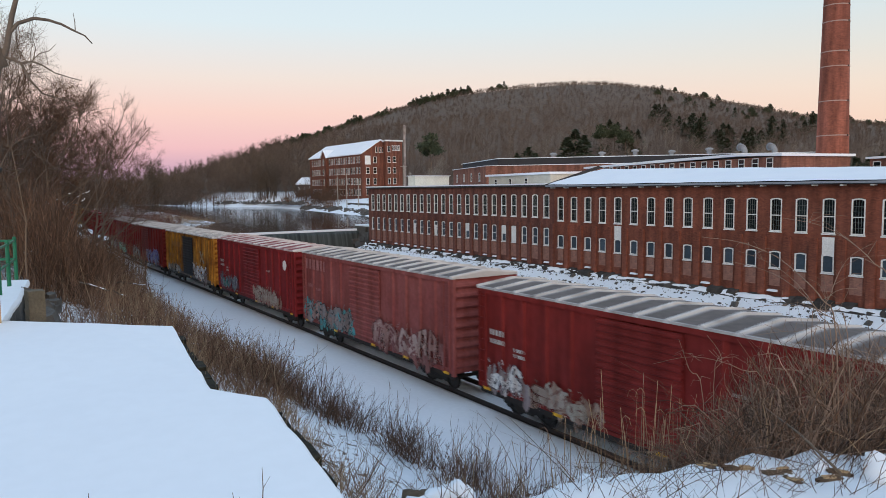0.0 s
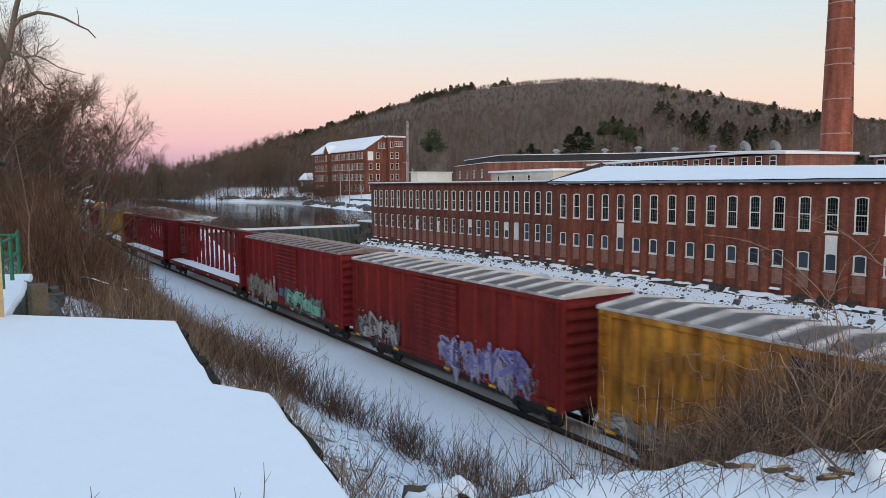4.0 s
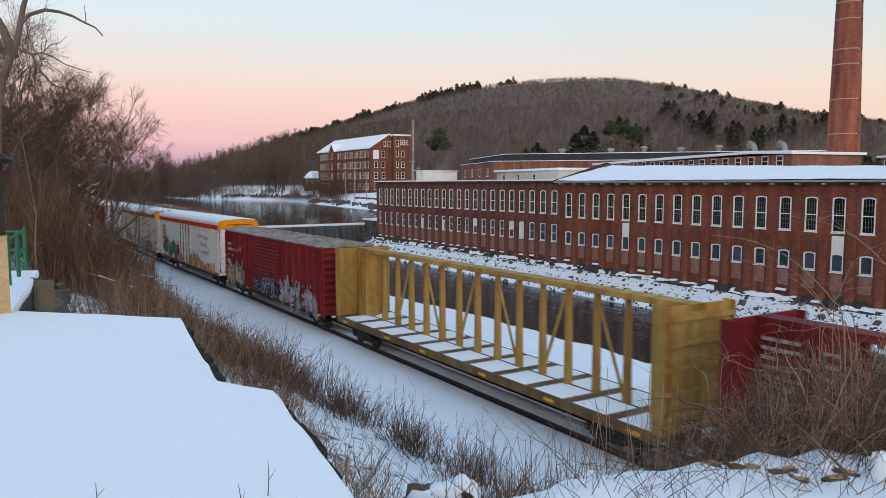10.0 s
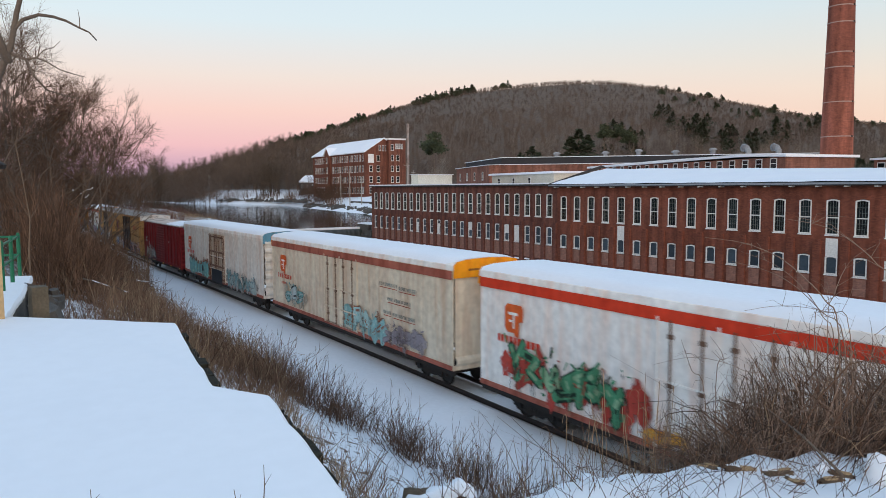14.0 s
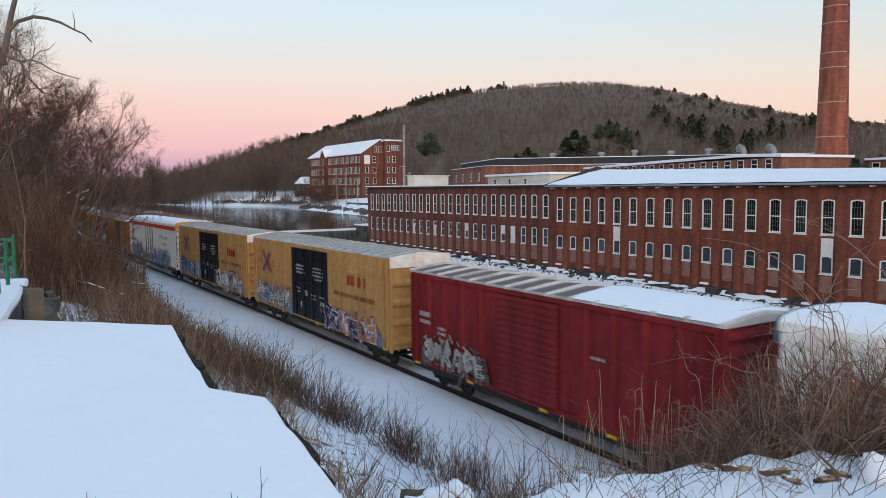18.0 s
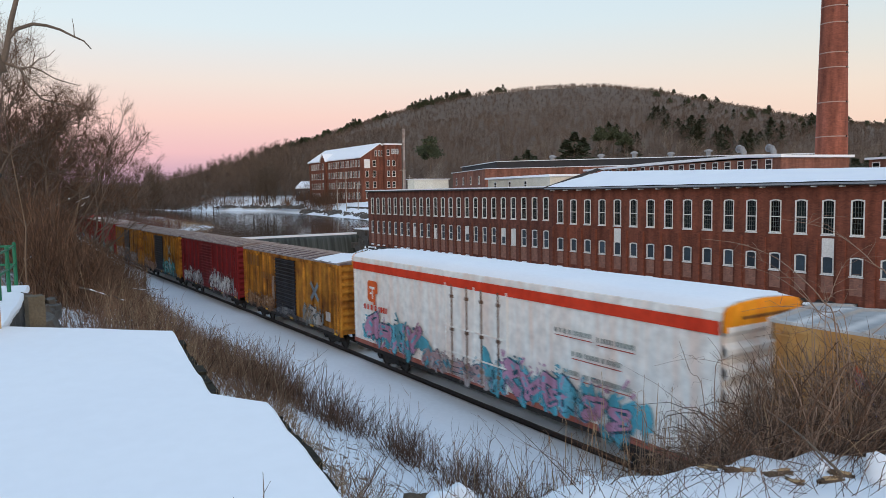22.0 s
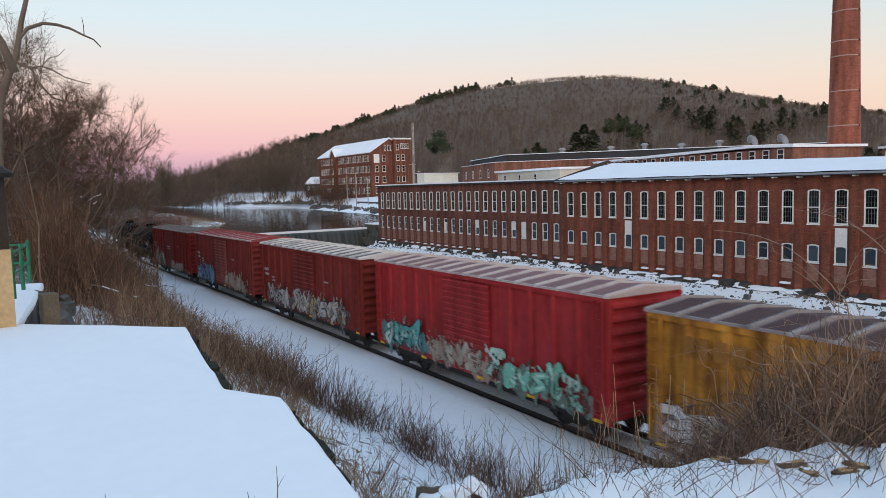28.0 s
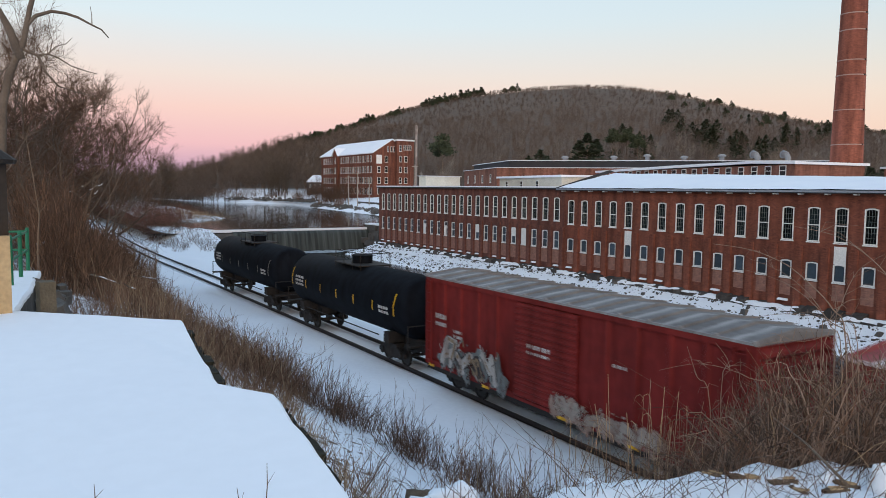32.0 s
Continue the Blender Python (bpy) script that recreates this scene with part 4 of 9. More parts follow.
footprint(leanto, "roof_snow", [(-102, 54.2), (-80.2, 49.9), (-78.6, 56.2), (-100, 62.4)], 10.1, 10.4, SNOW)
wall_windows(leanto, (-101.6, 54.6), (-80.5, 50.3), 9.1, 5.5, 0.9, 1.1, 3)

wing = thing("brick_wing_building", "long brick wing with small windows and a snowy roof", "building")
P, Q = (-96.0, 71.2), (-51.3, 59.4)
footprint(wing, "wall", [P, Q, (-49.5, 70), (-93, 82)], 3, 11.45, BRICK_PALE, "red brick walls")
m = Mesh()
for (x, y, z) in ((-96.4, 70.9, 11.6), (-75, 65.2, 11.9), (-58, 60.7, 12.0), (-51.0, 59.0, 11.75), (-49, 70.2, 11.75), (-57, 72.2, 12.0), (-73, 76.5, 11.9), (-93, 82.5, 11.6)):
    m.v.append((x, y, z - 0.3))
    m.v.append((x, y, z))
m.f = [tuple(range(1, 16, 2)), tuple(range(0, 16, 2))[::-1]] + [(2 * i, 2 * ((i + 1) % 8), 2 * ((i + 1) % 8) + 1, 2 * i + 1) for i in range(8)]
m.s = [0] * len(m.f)
part("roof_snow", m, SNOW, wing, "snow-covered low roof")
wall_windows(wing, P, Q, 10.75, 2.4, 1.1, 1.2, 1.2)
annex = thing("brick_annex_building", "low brick annex beside the tall chimney", "building")
footprint(annex, "wall", [(-49.4, 74), (-15, 66), (-13, 76), (-47, 84)], 3, 11.2, BRICK_PALE, "red brick walls")
footprint(annex, "roof_snow", [(-49.8, 73.7), (-14.6, 65.6), (-12.6, 76.3), (-47, 84.4)], 11.2, 11.45, SNOW)
wall_windows(annex, (-49.4, 74), (-15, 66), 10.3, 2.4, 1.1, 1.2, 1.0)
for i, (t, big) in enumerate(((0.12, 0), (0.3, 0), (0.42, 1), (0.55, 0), (0.68, 1), (0.8, 2), (0.9, 2))):
    x, y = -106 + 33 * t, 65 + 33 * t
    v = thing("roof_vent", "galvanised roof ventilator on a snowy flat roof", "roof vent", pose(x, y, 13.45) @ Matrix.Scale(1.35, 4), group="roof ventilators")
    m = Mesh()
    if big == 2:
        m.tube([(0, 0, -0.05), (0, 0, 0.4), (-0.35, 0.1, 0.75), (-0.9, 0.2, 0.85)], [0.35, 0.35, 0.4, 0.5], 12)
    else:
        m.lathe([(0.3, -0.05), (0.3, 0.3 + 0.2 * big), (0.5, 0.36 + 0.2 * big), (0.5, 0.5 + 0.2 * big), (0.2, 0.65 + 0.2 * big)], "z", 12)
    part("cowl", m, paint("galvanised", (0.35, 0.36, 0.37), 0.5), v, smooth=True)

# utility poles and a small house by the tall mill
POLE_WOOD = material("silvery_pole_wood", (0.42, 0.38, 0.33), 0.9, other=(0.26, 0.23, 0.2), scale=1.5, amount=0.7, bump=0.2)
for i, (x, y, h) in enumerate(((-226, 81.5, 10.5), (-216, 80.2, 11.5), (-209, 81.0, 9.0), (-196, 90, 10.0), (-203, 96, 8.0))):
    p = thing("utility_pole", "weathered wooden utility pole with a crossarm", "pole", pose(x, y, land(x, y), 0, 0, 30 * i), group="utility poles")
    m = Mesh()
    m.lathe([(0.16, -0.5), (0.11, h)], "z", 8)
    part("shaft", m, POLE_WOOD, p)
    m = Mesh()
    m.box(-1.1, 1.1, -0.07, 0.07, h - 0.7, h - 0.55)
    part("crossarm", m, POLE_WOOD, p)
house = thing("small_house", "small grey house with a snowy roof among trees", "house", pose(-292, 98, land(-292, 98) - 2.6, 0, 0, 20))
m = Mesh()
m.extrude([(-3.5, 1), (3.5, 1), (3.5, 6.5), (0, 9.0), (-3.5, 6.5)], "x", -5, 5)
part("wall", m, GREY_WALL, house)
m = Mesh()
for sg in (-1, 1):
    ring = [(sg * 3.9, 6.3), (0, 9.05), (0, 9.35), (sg * 3.9, 6.6)]
    m.extrude(ring if sg < 0 else ring[::-1], "x", -5.3, 5.3)
part("roof", m, SNOW, house, "snowy gable roof")
simple_windows(house, lambda c, z: pose(c, -3.52, z), [-3, 0, 3], (4.8,), 0.9, 1.3)
retain = thing("shore_wall", "dark low retaining wall along the snowy shore", "wall", kind="structure")
for x0, x1 in ((-222, -206), (-205, -186)):
    m = Mesh()
    n = 10
    for i in range(n + 1):
        x = x0 + (x1 - x0) * i / n
        y = along(FAR_BANK, x) + 5.1
        m.v += [(x, y, 2.0), (x, y, 3.9 + 0.15 * noise.noise((x, 0, 0))), (x, y + 0.5, 3.9), (x, y + 0.5, 2.0)]
    m.f = [(4 * i + k, 4 * i + 4 + k, 4 * i + 4 + (k + 1) % 4, 4 * i + (k + 1) % 4) for i in range(n) for k in range(4)] + [(0, 1, 2, 3), (4 * n + 3, 4 * n + 2, 4 * n + 1, 4 * n)]
    m.s = [0] * len(m.f)
    part("wall_section", m, STONE, retain)

# rubble on the mill's bank
rs = random.Random(23)
m = Mesh()
for i in range(5200):
    x = rs.uniform(-112, 6)
    w = rs.random() ** 0.8
    y = 28.2 + 6.0 * w
    a = rs.lognormvariate(-2.6, 0.5)
    z = land(x, y)
    k = [rs.uniform(0.6, 1.2) for _ in range(8)]
    b = [(-a, -a * 0.7), (a * 0.8, -a), (a, a * 0.5), (-a * 0.5, a * 0.8)]
    m.add([(x + p[0] * k[j], y + p[1] * k[j], z - 0.12) for j, p in enumerate(b)] + [(x + p[0] * 0.55 * k[j + 4], y + p[1] * 0.55 * k[j + 4], z + a * rs.uniform(0.3, 0.7)) for j, p in enumerate(b)],
          [(0, 1, 5, 4), (1, 2, 6, 5), (2, 3, 7, 6), (3, 0, 4, 7), (4, 5, 6, 7)])
solid("rubble", m, STONE, "dark stones half buried in snow below the mill", "stones", kind="stuff")

rs = random.Random(29)
m = Mesh()
for i in range(900):
    x = rs.uniform(-345, -128)
    y = along(FAR_BANK, x) + 0.3 + 2.6 * rs.random() ** 1.7
    a = rs.lognormvariate(-0.9, 0.5)
    z = land(x, y)
    k = [rs.uniform(0.6, 1.2) for _ in range(8)]
    b = [(-a, -a * 0.7), (a * 0.8, -a), (a, a * 0.5), (-a * 0.5, a * 0.8)]
    m.add([(x + p[0] * k[j], y + p[1] * k[j], z - 0.3) for j, p in enumerate(b)] + [(x + p[0] * 0.55 * k[j + 4], y + p[1] * 0.55 * k[j + 4], z + a * rs.uniform(0.3, 0.7)) for j, p in enumerate(b)],
          [(0, 1, 5, 4), (1, 2, 6, 5), (2, 3, 7, 6), (3, 0, 4, 7), (4, 5, 6, 7)])
solid("shore_stones", m, STONE, "dark stones along the snowy far shore", "stones", kind="stuff")
# ---------- freight cars: x forward, rails at z = 0, near side at y = -1.6 ----------
SHARED = {}


def shared(key, make):
    if key not in SHARED:
        SHARED[key] = make()
    return SHARED[key]


def truck_frame():
    m = Mesh()
    for s in (-1, 1):
        y = s * 1.0
        m.extrude([(-1.25, 0.42), (-1.25, 0.62), (-0.55, 0.78), (-0.45, 0.95), (0.45, 0.95), (0.55, 0.78), (1.25, 0.62), (1.25, 0.42), (0.6, 0.4), (0.42, 0.3), (-0.42, 0.3), (-0.6, 0.4)],
                  "y", y - 0.07, y + 0.07)
        for x in (-0.88, 0.88):
            m.lathe([(0.17, -0.13), (0.17, 0.13)], "y", 10, (x, y, 0.5))
        for x in (-0.2, 0.0, 0.2):
            m.lathe([(0.09, 0.42), (0.09, 0.78)], "z", 8, (x, y - s * 0.0, 0.0))
    m.box(-0.25, 0.25, -1.05, 1.05, 0.55, 0.95)
    return m.data("truck", DARK_STEEL)


def wheel_set():
    m = Mesh()
    for s in (-1, 1):
        m.lathe([(0.2, s * 0.66), (0.44, s * 0.67), (0.485, s * 0.69), (0.485, s * 0.715), (0.457, s * 0.72), (0.45, s * 0.80), (0.40, s * 0.80), (0.36, s * 0.76), (0.12, s * 0.78)], "y", 22, (0, 0, 0))
    m.lathe([(0.08, -0.9), (0.08, 0.9)], "y", 10)
    return m.data("wheelset", WHEEL)


def coupler():
    m = Mesh()
    m.box(-0.45, 0.35, -0.12, 0.12, 0.72, 0.98)
    m.extrude([(0.3, -0.2), (0.65, -0.22), (0.72, -0.02), (0.55, 0.02), (0.62, 0.2), (0.3, 0.22)], "z", 0.66, 1.04)
    return m.data("coupler", DARK_STEEL)


def running_gear(car, half, truck_at):
    for s in (-1, 1):
        t = part("truck", shared("truck", truck_frame), None, car, "", pose(s * truck_at, 0, 0))
        for dx in (-0.88, 0.88):
            part("wheelset", shared("wheelset", wheel_set), None, t, "", pose(dx, 0, 0.457))
        part("coupler", shared("coupler", coupler), None, car, "", pose(s * (half + 0.35), 0, 0, 0, 0, 0 if s > 0 else 180))


def sheet(profile, axis, a, b, thick=0.05):
    """A folded steel sheet: an open profile pushed along an axis, given a thickness; one piece."""
    ring = list(profile) + [(p, q + thick) if axis == "z" else (p - thick, q) if axis == "y" else (p + thick, q) for p, q in reversed(profile)]
    m = Mesh()
    n, k = len(ring), len(profile)

    def put(p, c):
        return (p[0], p[1], c) if axis == "z" else (p[0], c, p[1]) if axis == "y" else (c, p[0], p[1])
    m.v = [put(p, a) for p in ring] + [put(p, b) for p in ring]
    m.f = [(i, (i + 1) % n, n + (i + 1) % n, n + i) for i in range(n)]
    for base in (0, n):
        m.f += [(base + i, base + i + 1, base + n - 2 - i, base + n - 1 - i) for i in range(k - 1)]
    m.s = [0] * len(m.f)
    return m


def boxcar_side(half, z0, z1, ribs, door0, door1):
    """Ribbed steel side; plate at y = -1.5, ribs out to -1.575."""
    pts = [(-half, -1.57), (-half + 0.16, -1.57), (-half + 0.2, -1.5)]
    for a, b in ((-half + 0.16, door0), (door1, half - 0.16)):
        n = max(2, round((b - a) / ribs))
        for i in range(1, n):
            x = a + (b - a) * i / n
            pts += [(x - 0.13, -1.5), (x - 0.06, -1.575), (x + 0.06, -1.575), (x + 0.13, -1.5)]
    pts += [(half - 0.2, -1.5), (half - 0.16, -1.57), (half, -1.57)]
    return sheet(pts, "z", z0 + 0.19, z1 - 0.17)


def chord(half, z0, z1, depth=-1.585):
    m = Mesh()
    m.box(-half, half, depth, -1.46, z0, z1)
    return m


def smooth_side(half, z0, z1, lines):
    n = max(2, round(2 * half / lines))
    pts = [(-half, -1.57), (-half + 0.1, -1.57), (-half + 0.11, -1.555)]
    for i in range(1, n):
        x = -half + 2 * half * i / n
        pts += [(x - 0.03, -1.555), (x - 0.02, -1.566), (x + 0.02, -1.566), (x + 0.03, -1.555)]
    pts += [(half - 0.11, -1.555), (half - 0.1, -1.57), (half, -1.57)]
    return sheet(pts, "z", z0 + 0.19, z1 - 0.17)


def car_end(z0, z1, waves=5):
    """Corrugated end, one folded sheet."""
    pts = [(0.0, z0)]
    for i in range(waves):
        z = z0 + 0.35 + (z1 - z0 - 0.6) * i / max(1, waves - 1)
        k = min(0.2, (z1 - z0) / waves * 0.4)
        pts += [(0.0, z - k), (0.14, z - k * 0.3), (0.14, z + k * 0.3), (0.0, z + k)]
    pts.append((0.0, z1))
    return sheet(pts, "y", -1.45, 1.45)


def corner_post(z0, z1):
    m = Mesh()
    m.box(-0.08, 0.1, -1.58, -1.45, z0 - 0.1, z1)
    return m


def car_roof(half, z, panels, peak=0.16, rib=0.05):
    m = Mesh()
    ring = [(-1.6, z), (1.6, z), (1.6, z + 0.07), (0.0, z + 0.07 + peak), (-1.6, z + 0.07)]
    m.extrude(ring, "x", -half - 0.1, half + 0.1)
    n = panels
    for i in range(n + 1):
        x = -half + 2 * half * i / n
        for s in (-1, 1):
            m.add([(x - 0.07, s * 1.62, z + 0.06), (x + 0.07, s * 1.62, z + 0.06), (x + 0.07, 0, z + 0.07 + peak), (x - 0.07, 0, z + 0.07 + peak),
                   (x - 0.05, s * 1.62, z + 0.07 + rib), (x + 0.05, s * 1.62, z + 0.07 + rib), (x + 0.05, 0, z + 0.09 + peak + rib), (x - 0.05, 0, z + 0.09 + peak + rib)],
                  [(0, 1, 5, 4), (1, 2, 6, 5), (2, 3, 7, 6), (3, 0, 4, 7), (4, 5, 6, 7)] if s < 0 else [(4, 5, 1, 0), (5, 6, 2, 1), (6, 7, 3, 2), (7, 4, 0, 3), (7, 6, 5, 4)])
    return m


def underframe(half, z0):
    m = Mesh()
    m.box(-half, half, -0.25, 0.25, 0.75, z0)
    m.box(-half, half, -1.5, -1.42, z0 - 0.22, z0)
    m.box(-half, half, 1.42, 1.5, z0 - 0.22, z0)
    for x in (-half + 1.9, half - 1.9):
        m.box(x - 0.2, x + 0.2, -1.4, 1.4, z0 - 0.3, z0)
    m.box(-1.2, 0.6, -0.9, -0.5, 0.55, 0.95)
    m.lathe([(0.22, -0.5), (0.22, 0.6)], "x", 10, (2.0, 0.8, 0.75))
    return m


def ladder(z0, z1, rungs):
    m = Mesh()
    for x in (-0.2, 0.2):
        m.box(x - 0.025, x + 0.025, -1.66, -1.6, z0, z1)
    for i in range(rungs):
        z = z0 + 0.15 + (z1 - z0 - 0.3) * i / (rungs - 1)
        m.box(-0.2, 0.2, -1.65, -1.63, z - 0.015, z + 0.015)
    return m


def ribbed_door(w, z0, z1, bands):
    pts = [(-1.575, z0)]
    for i in range(bands):
        z = z0 + (z1 - z0) * (i + 0.5) / bands
        h = (z1 - z0) / bands * 0.32
        pts += [(-1.575, z - h), (-1.615, z - h * 0.5), (-1.615, z + h * 0.5), (-1.575, z + h)]
    pts.append((-1.575, z1))
    return sheet(pts, "x", -w / 2, w / 2, 0.06)


def lock_rod(z0, z1):
    """One upright lock rod with its guides."""
    m = Mesh()
    m.tube([(0, -1.63, z0 + 0.05), (0, -1.63, z1 - 0.05)], 0.03, 6)
    for z in (z0 + 0.5, (z0 + z1) / 2, z1 - 0.5):
        m.box(-0.1, 0.1, -1.648, -1.6, z - 0.06, z + 0.06)
    return m


def door_bar(w):
    m = Mesh()
    m.box(-w / 2, w / 2, -1.645, -1.6, -0.03, 0.03)
    return m


def door_edge(z0, z1):
    m = Mesh()
    m.box(-0.03, 0.03, -1.622, -1.6, z0, z1)
    return m


def door_gear(car, w, z0, z1, mat_, dark, u=0.0):
    """Rods, bars and edges of a plug door, on both sides of the car."""
    rods = shared(("rod", z0, z1), lambda: lock_rod(z0, z1))
    bar, edge = shared(("dbar", w), lambda: door_bar(w)), shared(("dedge", z0, z1), lambda: door_edge(z0, z1))
    for rz in (0, 180):
        turn = pose(0, 0, 0, 0, 0, rz)
        for k in (0.12, 0.38, 0.62, 0.88):
            part("lock_rod", shared(("rodm", z0, z1, dark.name), lambda: rods.data("lock_rod", dark)), None, car, "", turn @ pose(u - w / 2 + w * k, 0, 0))
        for z in (z0 + 0.9, z0 + 1.9):
            part("door_bar", shared(("dbarm", w, mat_.name), lambda: bar.data("door_bar", mat_)), None, car, "", turn @ pose(u, 0, z))
        for x in (-w / 2, 0.0, w / 2):
            part("door_edge", shared(("dedgem", z0, z1, mat_.name), lambda: edge.data("door_edge", mat_)), None, car, "", turn @ pose(u + x, 0, 0))


def plug_door(w, z0, z1):
    m = Mesh()
    m.box(-w / 2, w / 2, -1.6, -1.5, z0, z1)
    return m


# graffiti and stencils: flat coats of paint on the side
def blob(rs, u, v, w, h, y, m, slot, lean=0.0, wob=0.16):
    n = 14
    pts = []
    for k in range(n):
        a = 2 * math.pi * k / n
        c, s = math.cos(a), math.sin(a)
        r = 1 / max(abs(c) ** 1.6 + abs(s) ** 1.6, 1e-3) ** (1 / 1.6)
        r *= 1 + rs.uniform(-wob, wob)
        pts.append((u + r * c * w / 2 + lean * r * s * h / 2, y, v + r * s * h / 2))
    m.add(pts, [tuple(range(n))], slot)


def stroke(m, p, q, w, y, slot):
    d = Vector((q[0] - p[0], q[1] - p[1]))
    if d.length < 1e-4:
        return
    k = Vector((-d.y, d.x)).normalized() * w / 2
    m.add([(p[0] - k.x, y, p[1] - k.y), (q[0] - k.x, y, q[1] - k.y), (q[0] + k.x, y, q[1] + k.y), (p[0] + k.x, y, p[1] + k.y)], [(0, 1, 2, 3)], slot)


STROKES = [  # hooked, slanted and crossed strokes that spell nothing
    [[(0.15, 0.0), (0.25, 1.0), (0.75, 0.55), (0.3, 0.35), (0.9, 0.05)]], [[(0.85, 0.95), (0.2, 0.8), (0.75, 0.45), (0.15, 0.05)]],
    [[(0.1, 0.05), (0.45, 0.95), (0.55, 0.3), (0.9, 0.9)]], [[(0.2, 0.95), (0.15, 0.1), (0.8, 0.05)], [(0.2, 0.55), (0.8, 0.6)]],
    [[(0.8, 0.8), (0.35, 0.95), (0.12, 0.5), (0.35, 0.08), (0.85, 0.25), (0.55, 0.5)]], [[(0.15, 0.9), (0.5, 0.45), (0.5, 0.02)], [(0.5, 0.45), (0.92, 0.98)]],
    [[(0.12, 0.1), (0.3, 0.98), (0.85, 0.85), (0.75, 0.05)], [(0.2, 0.4), (0.8, 0.45)]]]


def graffiti(u0, u1, v0, v1, letters, seed, y=-1.622):
    """Tangled, overlapping sprayed shapes that spell nothing. Slots: 0 fill, 1 outline, 2 second tone, 3 background."""
    rs = random.Random(seed)
    m = Mesh()
    letters = max(2, round(letters * 1.1))
    w = (u1 - u0) / letters
    h = v1 - v0
    lay = y

    def deeper(d=0.00006):
        nonlocal lay
        lay -= d
        return lay
    for i in range(letters * 3 + 2):
        blob(rs, u0 + w * i / 3 + rs.uniform(-0.2, 0.2) * w, v0 + h * rs.uniform(0.15, 0.6), w * rs.uniform(0.4, 0.9), h * rs.uniform(0.4, 0.95), deeper(), m, 3, rs.uniform(-0.3, 0.3), 0.32)
    deeper(0.002)
    for i in range(letters):
        forms = STROKES[rs.randrange(len(STROKES))]
        flip, ww, hh = rs.random() < 0.5, w * rs.uniform(1.1, 1.7), h * rs.uniform(0.6, 1.05)
        lean, base = rs.uniform(-0.25, 0.35), v0 + h * rs.uniform(-0.05, 0.2)
        th = min(w * 1.0, hh) * rs.uniform(0.28, 0.42)
        lines = []
        for form in forms:
            lines.append([(u0 + w * (i + 0.5) + ((1 - a if flip else a) + rs.uniform(-0.1, 0.1) - 0.5) * (ww - th) + lean * (b - 0.5) * hh, base + th / 2 + (b + rs.uniform(-0.09, 0.09)) * (hh - th)) for a, b in form])
        for grow, slot in ((1.24, 1), (0.98, rs.choice((0, 0, 0, 2)))):
            for pts in lines:
                for p, q in zip(pts, pts[1:]):
                    stroke(m, p, q, th * grow * rs.uniform(0.75, 1.2), deeper(), slot)
                for p in pts:
                    blob(rs, p[0], p[1], th * grow * rs.uniform(0.8, 1.15), th * grow * rs.uniform(0.8, 1.15), deeper(), m, slot, 0, 0.16)
            deeper(0.0002)
        for pts in lines:
            for p, q in zip(pts, pts[1:]):
                if rs.random() < 0.7:
                    k = rs.uniform(0.3, 0.8)
                    stroke(m, p, (p[0] + (q[0] - p[0]) * k, p[1] + (q[1] - p[1]) * k), th * rs.uniform(0.2, 0.55), deeper(), rs.choice((1, 2, 2)))
        for _ in range(7):
            pu, pv = u0 + w * (i + rs.uniform(-0.2, 1.2)), v0 + h * rs.uniform(0.0, 0.95)
            stroke(m, (pu, pv), (pu + rs.uniform(-1, 1) * th, pv + rs.uniform(0.2, 1.3) * th), th * rs.uniform(0.1, 0.34), deeper(), rs.choice((0, 0, 0, 1, 2, 3)))
        for _ in range(7):
            blob(rs, u0 + w * (i + rs.uniform(-0.2, 1.2)), v0 + h * rs.uniform(0.0, 1.05), th * rs.uniform(0.15, 0.7), th * rs.uniform(0.12, 0.45), deeper(), m, rs.choice((0, 0, 0, 1, 2, 2, 3)), rs.uniform(-0.6, 0.6), 0.35)
        for _ in range(3):   # runs of paint
            pu = u0 + w * (i + rs.random())
            stroke(m, (pu, v0 + h * 0.3), (pu + rs.uniform(-0.01, 0.01), max(1.0, v0 - h * rs.uniform(0.0, 0.2))), 0.025, deeper(), rs.choice((0, 1)))
    return m


def flames(u0, u1, v0, v1, seed, y=-1.622):
    """A hedge of pointed sprayed tongues."""
    rs = random.Random(seed)
    m = Mesh()
    lay = y
    for row, (lift, size) in enumerate(((0.1, 1.0), (0.0, 0.85), (-0.05, 0.6))):
        n = int((u1 - u0) * 3.2)
        for i in range(n):
            t = (i + rs.random()) / n
            u = u0 + (u1 - u0) * t
            hh = (v1 - v0) * size * rs.uniform(0.55, 1.0) * (0.7 + 0.3 * math.sin(t * 7))
            w = rs.uniform(0.2, 0.42)
            lean = rs.uniform(-0.35, 0.35)
            lay -= 0.00007
            b = v0 + lift
            m.add([(u - w, lay, b), (u + w, lay, b), (u + w * 0.8 + lean * hh * 0.4, lay, b + hh * 0.45), (u + lean * hh, lay, b + hh), (u - w * 0.7 + lean * hh * 0.35, lay, b + hh * 0.4)], [(0, 1, 2, 3, 4)],
                  (1, rs.choice((0, 0, 2, 3)), rs.choice((2, 2, 0, 1)))[row])
        lay -= 0.001
    return m


